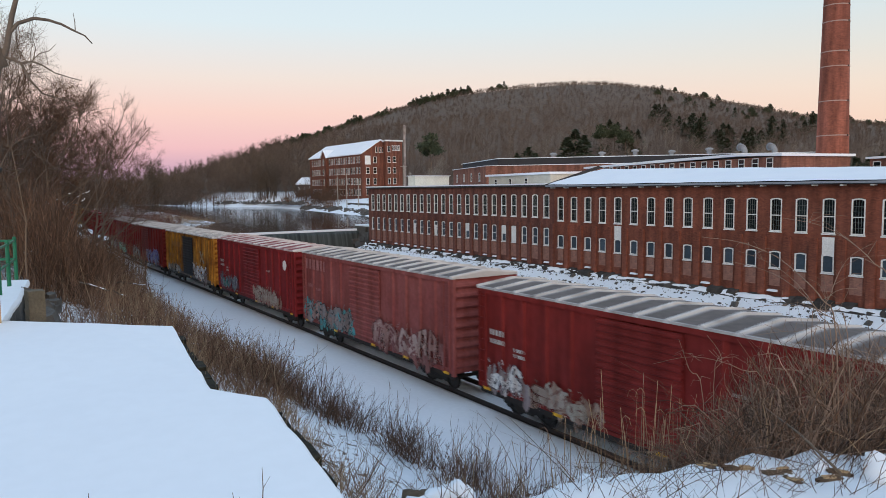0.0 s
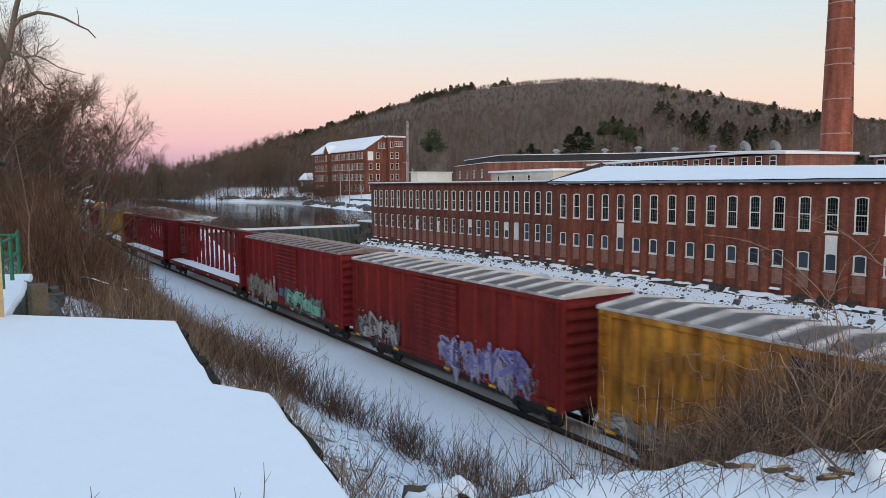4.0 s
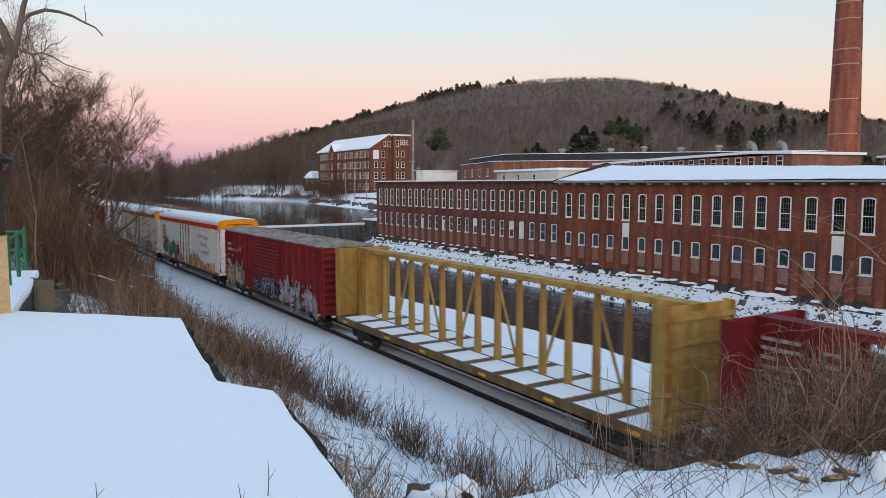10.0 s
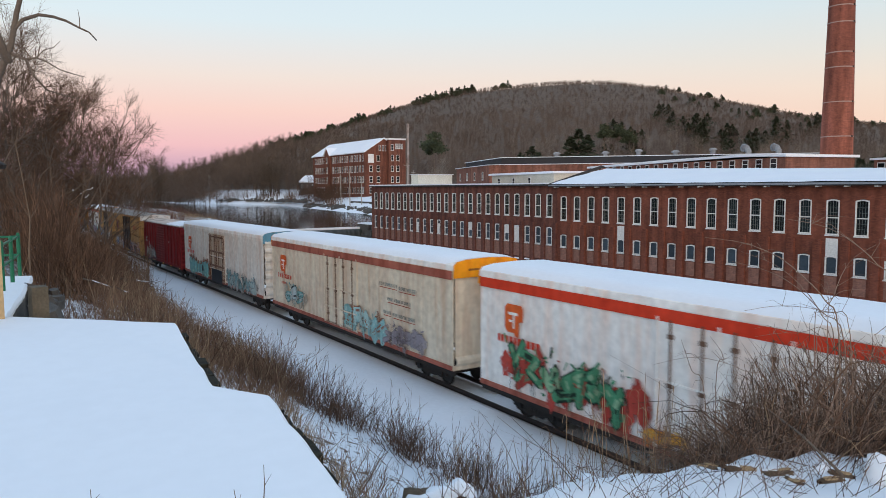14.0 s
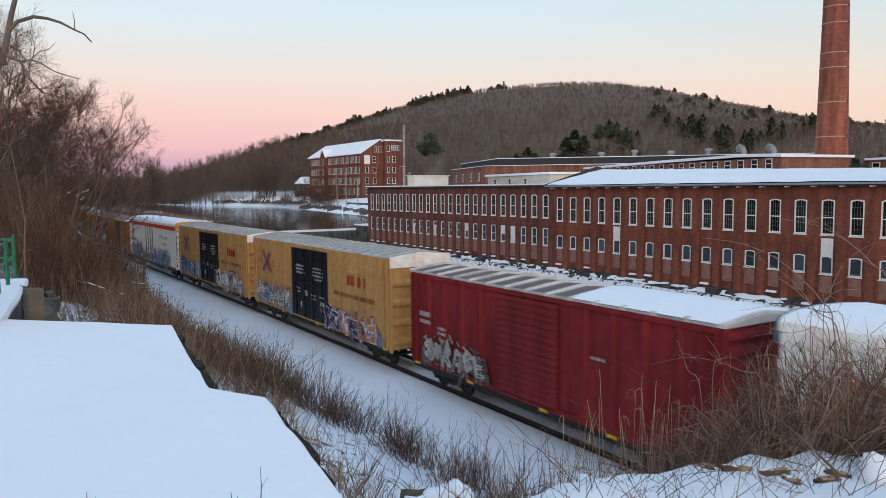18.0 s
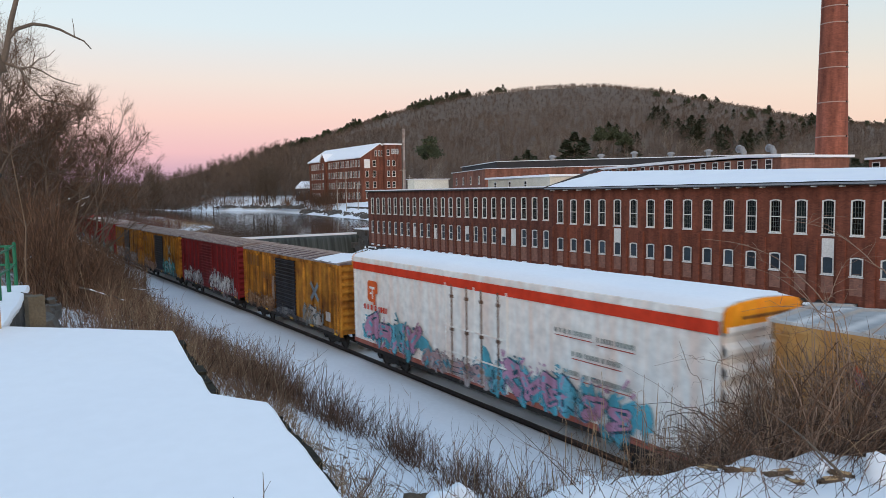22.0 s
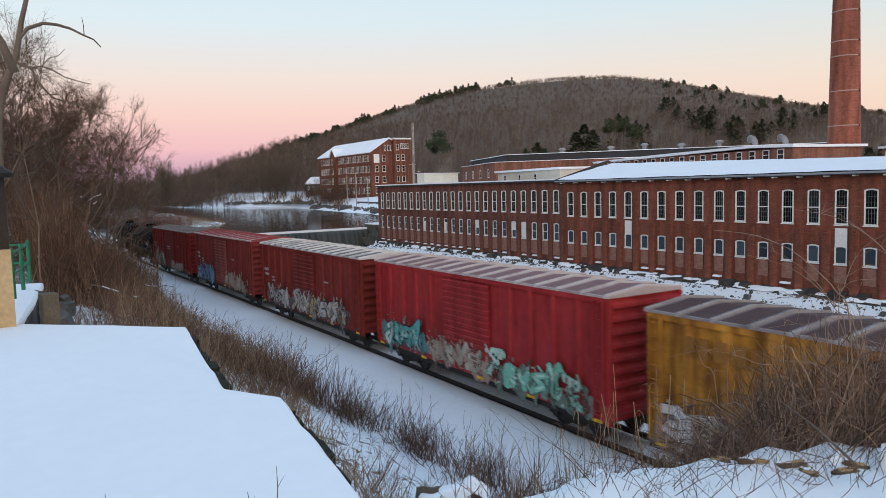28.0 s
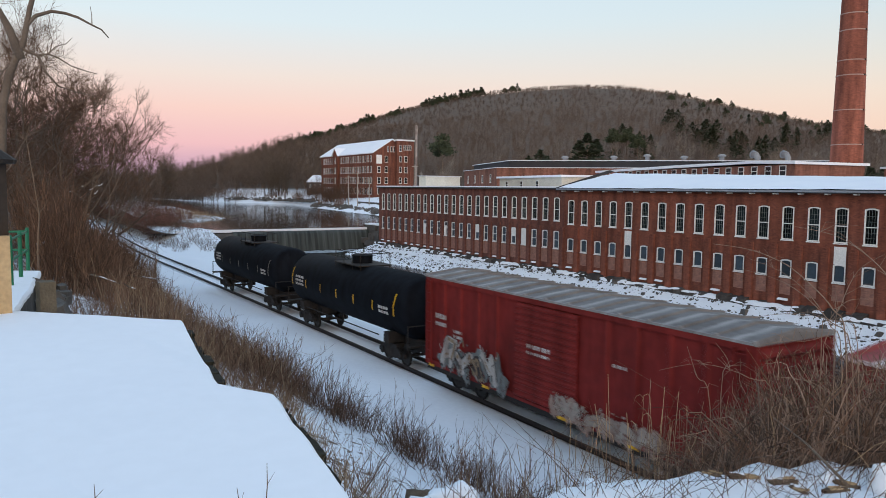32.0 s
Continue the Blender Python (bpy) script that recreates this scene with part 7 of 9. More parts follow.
c = put(boxcar(BX, 4.6, YELLOW_RUST, "ROOF_B", "rusty yellow boxcar with a blue-black door and teal graffiti", door=BLUE_DOOR, seed=14, snow=0.1,
               tags=[(1.8, 6.4, 1.0, 2.4, 5, TEAL, 39), (-6.4, -2.0, 0.95, 2.0, 3, spray((0.42, 0.24, 0.16), (0.5, 0.36, 0.26), (0.3, 0.16, 0.1), (0.4, 0.25, 0.18)), 40)]), -395.23)
cross(c, 4.4, 3.2, 0.5, spray((0.3, 0.33, 0.3), (0.4, 0.36, 0.26)))
marks(c, [(-7.0, 3.6, 2.4, 0.6)], MARK_BROWN)
c = put(boxcar(BX, 4.6, YELLOW_RUST, "ROOF_B", "rusty yellow boxcar with a black door and white graffiti", door=BLACK_DOOR, seed=15, snow=0.08,
               tags=[(-7.2, -2.0, 0.95, 2.3, 5, WHITE_TAG, 41), (2.2, 7.0, 0.95, 2.0, 5, MIXED, 42)]), -412.4)
marks(c, [(-6.4, 3.6, 2.4, 0.55), (-4.0, 2.9, 2.2, 0.4)], MARK_BROWN)
marks(c, [(-1.0, 2.2, 1.4, 0.12), (0.2, 2.2, 1.3, 0.12), (-1.0, 1.9, 0.7, 0.12)], MARK_WHITE)
c = put(boxcar(BX, 4.77, RED_BRIGHT, "ROOF_S", "bright red boxcar with teal and cream graffiti and snow-striped roof", seed=16, snow=0.4,
               tags=[(-6.9, -3.6, 1.0, 2.5, 4, TEAL, 43), (-2.6, 1.0, 0.95, 2.2, 4, CREAM, 44), (1.6, 6.6, 0.95, 2.1, 5, MINT, 45)]), -429.57)
c = put(boxcar(BX, 4.7, RED_BROWN, "ROOF_G", "brownish red boxcar with a snow-striped roof and long graffiti", seed=17, snow=0.42,
               tags=[(-6.4, -2.4, 0.95, 2.2, 4, SILVER, 46), (-1.8, 5.8, 0.95, 2.4, 8, MIXED, 47)]), -446.95)
marks(c, REPORT, MARK_WHITE)
c = put(boxcar(15.7, 4.7, BRICK_RED, "ROOF_R", "faded red boxcar with cyan and violet graffiti", door=PALE_DOOR, seed=18, snow=0.25, panels=11,
               tags=[(-7.0, -2.4, 0.95, 2.3, 5, CYAN, 48), (1.4, 6.4, 0.95, 2.1, 5, CREAM, 49)]), -464.86)
marks(c, REPORT, MARK_WHITE)
c = put(boxcar(15.7, 4.6, RED_DARK, "ROOF_W", "dark red boxcar with a grey weathered roof and patchy graffiti", seed=19, snow=0.05,
               tags=[(-6.4, -2.6, 1.0, 2.4, 4, MIXED, 50), (0.6, 5.0, 0.95, 1.7, 5, CREAM, 51)]), -482.8)
marks(c, REPORT + [(-0.9, 2.9, 1.2, 0.14), (-0.9, 2.7, 1.2, 0.1)], MARK_WHITE)
put(tank_car(15.4, "black tank car with yellow upright reflector strips", 1, 7), -500.3)
put(tank_car(15.4, "black tank car with grey reflector strips", 2, 7), -518.1)


def run(t):
    u = t / 16
    return 231.912 * u + 0.738 * ((u - 1) ** 2 - 1)


def car_pose(s):
    y0, y1 = track_y(s - 5), track_y(s + 5)
    return pose(s, (y0 + y1) / 2, 0, 0, 0, math.degrees(math.atan2(y1 - y0, 10)))
# ---------- growing things ----------
def quick_mesh(name, verts, quads, mat_, smooth=False):
    me = bpy.data.meshes.new(name)
    verts, quads = np.asarray(verts, np.float32), np.asarray(quads, np.int32)
    me.vertices.add(len(verts))
    me.vertices.foreach_set("co", verts.ravel())
    k = quads.shape[1]
    me.loops.add(quads.size)
    me.loops.foreach_set("vertex_index", quads.ravel())
    me.polygons.add(len(quads))
    me.polygons.foreach_set("loop_start", np.arange(len(quads), dtype=np.int32) * k)
    me.polygons.foreach_set("loop_total", np.full(len(quads), k, np.int32))
    me.materials.append(mat_)
    me.update(calc_edges=True)
    return me


def stems(base, tip, radius, sag=None, rings=4, sides=3, wob=0.03, seed=1, taper=0.25):
    """Tapered, slightly crooked stems from base to tip; sag bends their middles."""
    rng = np.random.default_rng(seed)
    base, tip = np.asarray(base, float), np.asarray(tip, float)
    n = len(base)
    radius = np.broadcast_to(np.asarray(radius, float), (n,))
    d = tip - base
    length = np.linalg.norm(d, axis=1, keepdims=True) + 1e-6
    dn = d / length
    ref = np.where(np.abs(dn[:, 2:3]) > 0.8, np.array([[1.0, 0.2, 0.0]]), np.array([[0.1, 0.1, 1.0]]))
    a = np.cross(dn, ref)
    a /= np.linalg.norm(a, axis=1, keepdims=True) + 1e-9
    b = np.cross(dn, a)
    s = np.linspace(0, 1, rings)
    c = base[:, None] + d[:, None] * s[None, :, None]
    if sag is not None:
        c = c + np.asarray(sag, float)[:, None] * (4 * s * (1 - s))[None, :, None]
    w = rng.normal(0, wob, (n, rings, 2)) * length[:, None]
    w[:, 0] = 0
    c = c + w[..., :1] * a[:, None] + w[..., 1:] * b[:, None]
    r = radius[:, None] * (1 - (1 - taper) * s)[None]
    ang = 2 * np.pi * np.arange(sides) / sides
    off = a[:, None, None] * np.cos(ang)[None, None, :, None] + b[:, None, None] * np.sin(ang)[None, None, :, None]
    v = c[:, :, None] + off * r[:, :, None, None]
    k = np.arange(n)[:, None, None] * (rings * sides)
    i = np.arange(rings - 1)[None, :, None] * sides
    j = np.arange(sides)[None, None, :]
    j2 = (j + 1) % sides
    q = np.stack([k + i + j, k + i + j2, k + i + sides + j2, k + i + sides + j], -1).reshape(-1, 4)
    return v.reshape(-1, 3), q


def joined(pieces):
    vs, qs, k = [], [], 0
    for v, q in pieces:
        vs.append(v)
        qs.append(q + k)
        k += len(v)
    return np.concatenate(vs), np.concatenate(qs)


def branch_out(rng, starts, n_each, length, spread, rise, radius):
    """Children along parent stems (base, tip): returns base, tip, radius arrays."""
    b0, t0 = starts
    n = len(b0)
    idx = np.repeat(np.arange(n), n_each)
    s = rng.uniform(0.25, 1.0, len(idx))[:, None]
    base = b0[idx] + (t0[idx] - b0[idx]) * s
    dirp = t0[idx] - b0[idx]
    dirp /= np.linalg.norm(dirp, axis=1, keepdims=True) + 1e-9
    d = dirp * (1 - spread) + rng.normal(0, 1, (len(idx), 3)) * spread + np.array([0, 0, rise])
    d /= np.linalg.norm(d, axis=1, keepdims=True) + 1e-9
    L = length * rng.uniform(0.5, 1.25, len(idx))[:, None] * (1.15 - 0.5 * s)
    return base, base + d * L, np.full(len(idx), radius) * rng.uniform(0.7, 1.2, len(idx))


def bare_tree(seed, height, lean=(0, 0), limbs=9, fine=(5, 6, 5), width=0.45, twig_r=0.008):
    """Trunk and limbs as one mesh, twigs as another."""
    rng = np.random.default_rng(seed)
    top = np.array([lean[0], lean[1], height])
    tv = [stems([[0, 0, -0.4]], [top * 0.85], [0.012 * height], rings=8, sides=8, wob=0.012, seed=seed, taper=0.22)]
    s = rng.uniform(0.25, 0.95, limbs)
    az = rng.uniform(0, 2 * np.pi, limbs)
    base = top[None] * 0.85 * s[:, None]
    L = height * width * (1.15 - 0.65 * s)
    tip = base + np.stack([np.cos(az) * L, np.sin(az) * L, L * rng.uniform(0.5, 1.3, limbs)], 1)
    tv.append(stems(base, tip, 0.005 * height * (1.2 - 0.6 * s), sag=np.stack([0 * L, 0 * L, -L * 0.08], 1), rings=6, sides=6, wob=0.03, seed=seed + 1))
    main = (np.vstack([base, [top * 0.5]]), np.vstack([tip, [top]]))
    b1 = branch_out(rng, main, fine[0], height * 0.24, 0.42, 0.25, 0.0026 * height)
    tv.append(stems(*b1, rings=4, sides=4, wob=0.04, seed=seed + 2))
    b2 = branch_out(rng, b1[:2], fine[1], height * 0.13, 0.45, 0.2, twig_r * 1.5)
    b3 = branch_out(rng, b2[:2], fine[2], height * 0.075, 0.5, 0.15, twig_r)
    tw = [stems(*b2, rings=4, sides=3, wob=0.05, seed=seed + 3), stems(*b3, rings=3, sides=3, wob=0.05, seed=seed + 4)]
    v, q = joined(tv)
    trunk = quick_mesh("trunk", v, q, BARK)
    v, q = joined(tw)
    return trunk, quick_mesh("crown", v, q, TWIG)


TREES = [bare_tree(11, 11.0, (0.8, 0.3), 10, (6, 7, 6)), bare_tree(12, 12.5, (-0.6, 0.8), 11, (6, 7, 6)), bare_tree(13, 9.0, (1.2, -0.4), 9, (6, 7, 5), 0.55),
         bare_tree(14, 7.0, (0.5, 0.9), 8, (6, 6, 5), 0.6, 0.007)]


def plant(k, x, y, rz, scale, label, z=None):
    t = thing("bare_tree", label, "tree", pose(x, y, land(x, y) if z is None else z, 0, 0, rz) @ Matrix.Scale(scale, 4), group="bare trees beside the track")
    part("trunk", TREES[k][0], None, t)
    part("crown", TREES[k][1], None, t)
    return t


rs = random.Random(41)
SPOTS = [(-38, -20), (-43, -18.6), (-47, -13.5), (-46, -20), (-49, -15), (-53, -11.5), (-56, -17), (-60, -13.5), (-63, -10.2), (-66, -16), (-71, -12), (-75, -9.5),
         (-79, -14.5), (-84, -10.5), (-90, -13), (-96, -9.8), (-103, -12.5), (-110, -10), (-118, -13), (-127, -10.5), (-136, -12), (-148, -10.5), (-160, -12.5), (-175, -11), (-39, -24), (-52, -25), (-68, -22),
         (-88, -20), (-108, -19), (-135, -18), (-155, -19), ]
SPOTS += [(-58 - 7 * i, -19.5 - 2.2 * (i % 3)) for i in range(16)] + [(-34 - 6 * i, -28 - 3 * (i % 2)) for i in range(3, 10)]
HIGH = [(-91, 0.25), (-89, 0.215), (-87, 0.185), (-85, 0.145), (-83, 0.098), (-81, 0.062), (-79, 0.045)]   # how high the trees rise, by heading
for i, (x, y) in enumerate(SPOTS):
    k = i % 4
    x, y = x + rs.uniform(-1, 1), y + rs.uniform(-0.6, 0.6)
    r = math.hypot(x, y - EYE.y)
    az = math.degrees(math.atan2(x, y - EYE.y))
    tall_ = (11.0, 12.5, 9.0, 7.0)[k]
    z = land(x, y)
    want = EYE.z + r * along(HIGH, az + math.degrees(2.2 / r)) * rs.uniform(0.8, 1.0) - z
    sc = min(1.15, max(0.3, want / tall_))
    plant(k, x, y, rs.uniform(0, 360), sc, "leafless grey-brown tree with dense fine twigs on a bank")


# the pale dead tree close by, with one long arched limb
def limb(pts, r0, r1, sides=7):
    m = Mesh()
    n = len(pts)
    m.tube(pts, [r0 + (r1 - r0) * i / (n - 1) for i in range(n)], sides)
    return m


PALE_BARK = material("pale_bark", (0.17, 0.13, 0.1), 0.9, other=(0.09, 0.068, 0.052), scale=2.5, amount=0.8, bump=0.5)
dead = thing("dead_tree", "pale weathered dead tree with one long arching bare limb", "tree", pose(-15.9, -17.45, 6.0))
def dl(*pts):
    """Places on the dead tree: along y and z, with a little depth."""
    return [(0.04 * math.sin(3 * i), 0.9 + p * 0.00935, 5.19 - (q - 60) * 0.0104) for i, (p, q) in enumerate(pts)]


part("trunk", limb([(0, 0.1, -0.4), (0.03, 0.4, 1.0)] + dl((-50, 395), (-36, 300), (-30, 200), (-18, 150), (0, 110), (10, 85), (22, 30), (34, -10), (40, -70)), 0.1, 0.035), PALE_BARK, dead, smooth=True)
part("limb", limb(dl((10, 90), (16, 60), (32, 42), (60, 31), (85, 31), (108, 37), (132, 46), (150, 54), (164, 66)), 0.045, 0.01), PALE_BARK, dead, "long arching limb", smooth=True)
part("limb", limb(dl((4, 120), (-14, 70), (-30, 40), (-60, 10)), 0.09, 0.03), PALE_BARK, dead, smooth=True)
part("limb", limb(dl((6, 102), (33, 111), (48, 141), (68, 163), (100, 171), (132, 177)), 0.03, 0.006), BARK, dead, smooth=True)
part("limb", limb(dl((33, 111), (52, 107), (70, 112), (92, 125), (118, 131), (140, 136)), 0.02, 0.005), BARK, dead, smooth=True)
part("limb", limb(dl((133, 46), (133, 30), (131, 14)), 0.01, 0.005, 5), BARK, dead)
part("limb", limb(dl((52, 107), (66, 92), (84, 86), (96, 74)), 0.012, 0.004, 5), BARK, dead)


# brush on the cutting's side
def thicket(name, n, where, height, radius, mat_, seed, lean=0.25, label="", sides=3, rings=4, forks=2, sag=0.0, keep_low=False):
    rng = np.random.default_rng(seed)
    base = []
    tries = 0
    while len(base) < n and tries < n * 30:
        tries += 1
        p = where(rng)
        if p is not None:
            base.append((p[0], p[1], land(p[0], p[1]) - 0.03))
    base = np.array(base)
    h = height * np.minimum(1.35, rng.lognormal(-0.1, 0.35, len(base)))
    d = np.stack([rng.normal(0, lean, len(base)), rng.normal(0, lean, len(base)), np.ones(len(base))], 1)
    tip = base + d * h[:, None]
    if keep_low:
        r_ = np.hypot(tip[:, 0] - EYE.x, tip[:, 1] - EYE.y)
        az_ = np.degrees(np.arctan2(tip[:, 0] - EYE.x, tip[:, 1] - EYE.y))
        top_ = EYE.z - r_ * np.interp(az_, *zip(*LOW)) * rng.uniform(1.0, 1.25, len(r_))
        ok = (tip[:, 2] < top_) | (base[:, 2] + 0.25 < top_) | (rng.random(len(r_)) < 0.05)
        thin_ = rng.random(len(r_)) < 0.1
        tip[:, 2] = np.where(thin_ & (az_ > -84), tip[:, 2] * 0.75 + base[:, 2] * 0.25, np.minimum(tip[:, 2], np.maximum(top_, base[:, 2] + 0.2)))
        base, tip, h = base[ok], tip[ok], h[ok]
    sg = None
    if sag:
        sg = np.stack([rng.normal(0, sag, len(base)) * h, rng.normal(0, sag, len(base)) * h, np.abs(rng.normal(0, sag * 0.5, len(base))) * h], 1)
    pieces = [stems(base, tip, radius * rng.uniform(0.6, 1.4, len(base)), sag=sg, rings=rings, sides=sides, wob=0.025, seed=seed)]
    if forks:
        b = branch_out(rng, (base, tip), forks, height * 0.38, 0.35, 0.25, radius * 0.6)
        pieces.append(stems(*b, rings=3, sides=3, wob=0.04, seed=seed + 1))
    v, q = joined(pieces)
    ob = new(name, quick_mesh(name, v, q, mat_))
    return tagged(ob, label, "brush", kind="stuff")


LOW = [(-87.0, -0.2), (-85.6, 0.0), (-84.9, 0.052), (-83.2, 0.072), (-81.3, 0.095), (-79.5, 0.117), (-77.6, 0.14), (-74, 0.18), (-70, 0.2), (-66, 0.16), (-60, 0.05), (-50, -0.2)]   # how low the brush keeps, by heading, so that the track shows over it


def clumpy(x, y, scale, cut, seed):
    return noise.noise((x * scale, y * scale, seed)) > cut


BRUSH_FOOT = [(-160, -6.0), (-56, -8.3), (-42, -8.2), (-28, -7.4), (-22, -7.0), (-20, -6.4), (-16, -6.2), (-10, -6.0), (-6, -5.8)]


def bare_patch(x, y):
    """The open snow between the timber edge and the line of brush."""
    w = smooth01(-26, -17, x)
    return -27 < x < -9 and -8.2 - 2.0 * w < y < -7.6 + 0.25 * math.sin(x * 1.3)


def bank_far(rng):
    x = -24 - 130 * rng.random() ** 1.7
    y = along(BRUSH_FOOT, x) - abs(rng.normal(0, 1)) * 4.0
    return (x, y) if y > -18.5 and not bare_patch(x, y) and clumpy(x, y, 0.3, -0.3 if x < -45 else -0.08, 1) and rng.random() < smooth01(-22, -30, x) + 0.25 else None


def bank_mid(rng):
    x = -7 - 26 * rng.random()
    e = plateau(x)
    y = rng.uniform(e + 0.5, along(BRUSH_FOOT, x) + 0.3)
    if bare_patch(x, y):
        return (x, y) if rng.random() < 0.03 else None
    return (x, y) if clumpy(x, y, 0.55, -0.02, 2) else None


def bank_line(rng):
    """The line of brush along the foot of the slope."""
    x = -8 - 24 * rng.random()
    y = along(BRUSH_FOOT, x) - 0.25 + rng.normal(0, 0.36)
    return (x, y) if clumpy(x, y, 0.9, -0.2, 4) else None


def near_fringe(rng):
    """Weeds just beyond the edge of the near mound."""
    y = rng.uniform(-15.2, -10.5)
    x = along([(-15.2, -4.3), (-14.25, -3.8), (-12.7, -3.37), (-11.1, -3.0), (-10.0, -2.5)], y) - 0.25 - abs(rng.normal(0, 0.9))
    return (x, y)


def mound_top(rng):
    y = rng.uniform(-14.6, -10.5)
    return (along([(-15.2, -4.3), (-14.25, -3.8), (-12.7, -3.37), (-11.1, -3.0), (-10.0, -2.5)], y) + rng.uniform(0.0, 0.9), y)


thicket("brush_far", 4600, bank_far, 1.55, 0.014, TWIG_RED, 51, lean=0.42, label="dense reddish-brown leafless brush on the railway bank", forks=4, sag=0.12, keep_low=True)
def bank_tall(rng):
    x = -38 - 60 * rng.random()
    y = rng.uniform(-15.5, min(-6.3, -18.0 + 0.15 * -x))
    return (x, y) if clumpy(x, y, 0.3, -0.35, 12) else None


thicket("brush_tall", 1500, bank_tall, 3.9, 0.022, TWIG_RED, 46, lean=0.22, label="tall tangled leafless brush beside the track", forks=7, sag=0.08, keep_low=True)
thicket("brush_dark", 900, bank_tall, 4.2, 0.024, TWIG, 45, lean=0.25, label="tall dark leafless shrubs beside the track", forks=8, sag=0.08, keep_low=True)
thicket("brush_tan", 1500, bank_far, 1.75, 0.017, STRAW, 49, lean=0.16, label="tall tan dry stems among the brush on the bank", forks=1, keep_low=True)


def bank_screen(rng):
    """A stand of tall thin shoots where the bank meets the track bed."""
    a, r = radians(-83.4 + 3.0 * rng.random()), rng.uniform(50, 70)
    x, y = EYE.x + math.sin(a) * r, EYE.y + math.cos(a) * r
    return (x, y) if y < track_y(x) - 3.2 else None


thicket("brush_screen", 240, bank_screen, 2.9, 0.014, TWIG_RED, 47, lean=0.13, label="tall thin leafless shoots at the foot of the bank", forks=5)
thicket("screen_straw", 130, bank_screen, 2.6, 0.014, STRAW, 48, lean=0.1, label="tall tan dry shoots at the foot of the bank", forks=2)
thicket("brush_bank", 2300, bank_mid, 0.8, 0.009, TWIG_RED, 52, lean=0.45, label="leafless brown brush on the snowy slope", forks=3)
thicket("brush_fringe", 1250, bank_line, 0.95, 0.0095, TWIG, 53, lean=0.42, label="dark dry weeds and brush above the track", forks=4)
thicket("dry_grass", 1100, bank_mid, 0.5, 0.0065, STRAW, 54, lean=0.6, label="dry straw-coloured grass on the slope", forks=0)
thicket("weeds_line", 130, bank_line, 1.5, 0.011, TWIG_RED, 48, lean=0.12, label="tall thin dead weeds along the foot of the slope", forks=2)


def brush_top(x, y):
    """Top of the briar mass, low by the log pile and rising towards +x."""
    r, az = math.hypot(x - EYE.x, y - EYE.y), math.degrees(math.atan2(x - EYE.x, y - EYE.y))
    return EYE.z - r * along([(-47, 0.39), (-43, 0.34), (-40, 0.305), (-38.2, 0.29), (-37, 0.265), (-35.8, 0.225), (-34, 0.205), (-31, 0.2), (-28, 0.185), (-20, 0.18)], az)


def briars(name, n, seed, radius, mat_, label, forks, reach):
    """Arching stems below the near edge, thicker towards +x, kept under a sloping top."""
    rng = np.random.default_rng(seed)
    base, tip, sag = [], [], []
    while len(base) < n:
        az = -22 - 20 * rng.random() ** 1.35
        r = rng.uniform(5.6, 11.0)
        x, y = polar_at(az, r)
        if y < plateau(x) + 0.15:
            continue
        z = land(x, y)
        d = rng.normal(0, reach, 2) * (1 + smooth01(-38, -32, az))
        top = z + (max(brush_top(x + d[0], y + d[1]), z + 0.25) - z) * rng.uniform(0.3, 0.92)
        base.append((x, y, z - 0.05))
        tip.append((x + d[0], y + d[1], top - 0.25 * abs(rng.normal())))
        h = top - z
        sag.append((d[0] * -0.15, d[1] * -0.15, 0.4 * h * rng.random()))
    base, tip, sag = np.array(base), np.array(tip), np.array(sag)
    pieces = [stems(base, tip, radius * rng.uniform(0.6, 1.5, n), sag=sag, rings=7, sides=4, wob=0.018, seed=seed)]
    b = branch_out(rng, (base, tip), forks, 0.55, 0.5, 0.05, radius * 0.55)
    pieces.append(stems(*b, rings=4, sides=3, wob=0.05, seed=seed + 1))
    v, q = joined(pieces)
    return tagged(new(name, quick_mesh(name, v, q, mat_)), label, "brush", kind="stuff")


def polar_at(az, r):
    a = radians(az)
    return EYE.x + math.sin(a) * r, EYE.y + math.cos(a) * r


briars("briar_tangle", 1500, 55, 0.0052, CANE, "tangled arching leafless briars below the near edge", 9, 0.45)
# shade inside the tangle, put in as extra stems of a much darker colour
briars("briar_shade", 1300, 73, 0.005, material("shaded_cane", (0.075, 0.052, 0.04), 0.9, other=(0.04, 0.03, 0.025), scale=1.0, amount=0.8, bump=0.0, island=0.5), "briar stems coloured dark for the shade inside the tangle", 7, 0.4)
briars("briar_straw", 260, 56, 0.0055, STRAW, "pale dry stems in the briar tangle", 3, 0.35)
thicket("weeds_near", 170, near_fringe, 0.8, 0.0055, STRAW, 57, lean=0.12, label="tall dry weeds rising from the snow", forks=2)
thicket("weeds_dark", 420, near_fringe, 0.5, 0.0045, TWIG, 58, lean=0.5, label="fine dark twigs over the snow", forks=3)


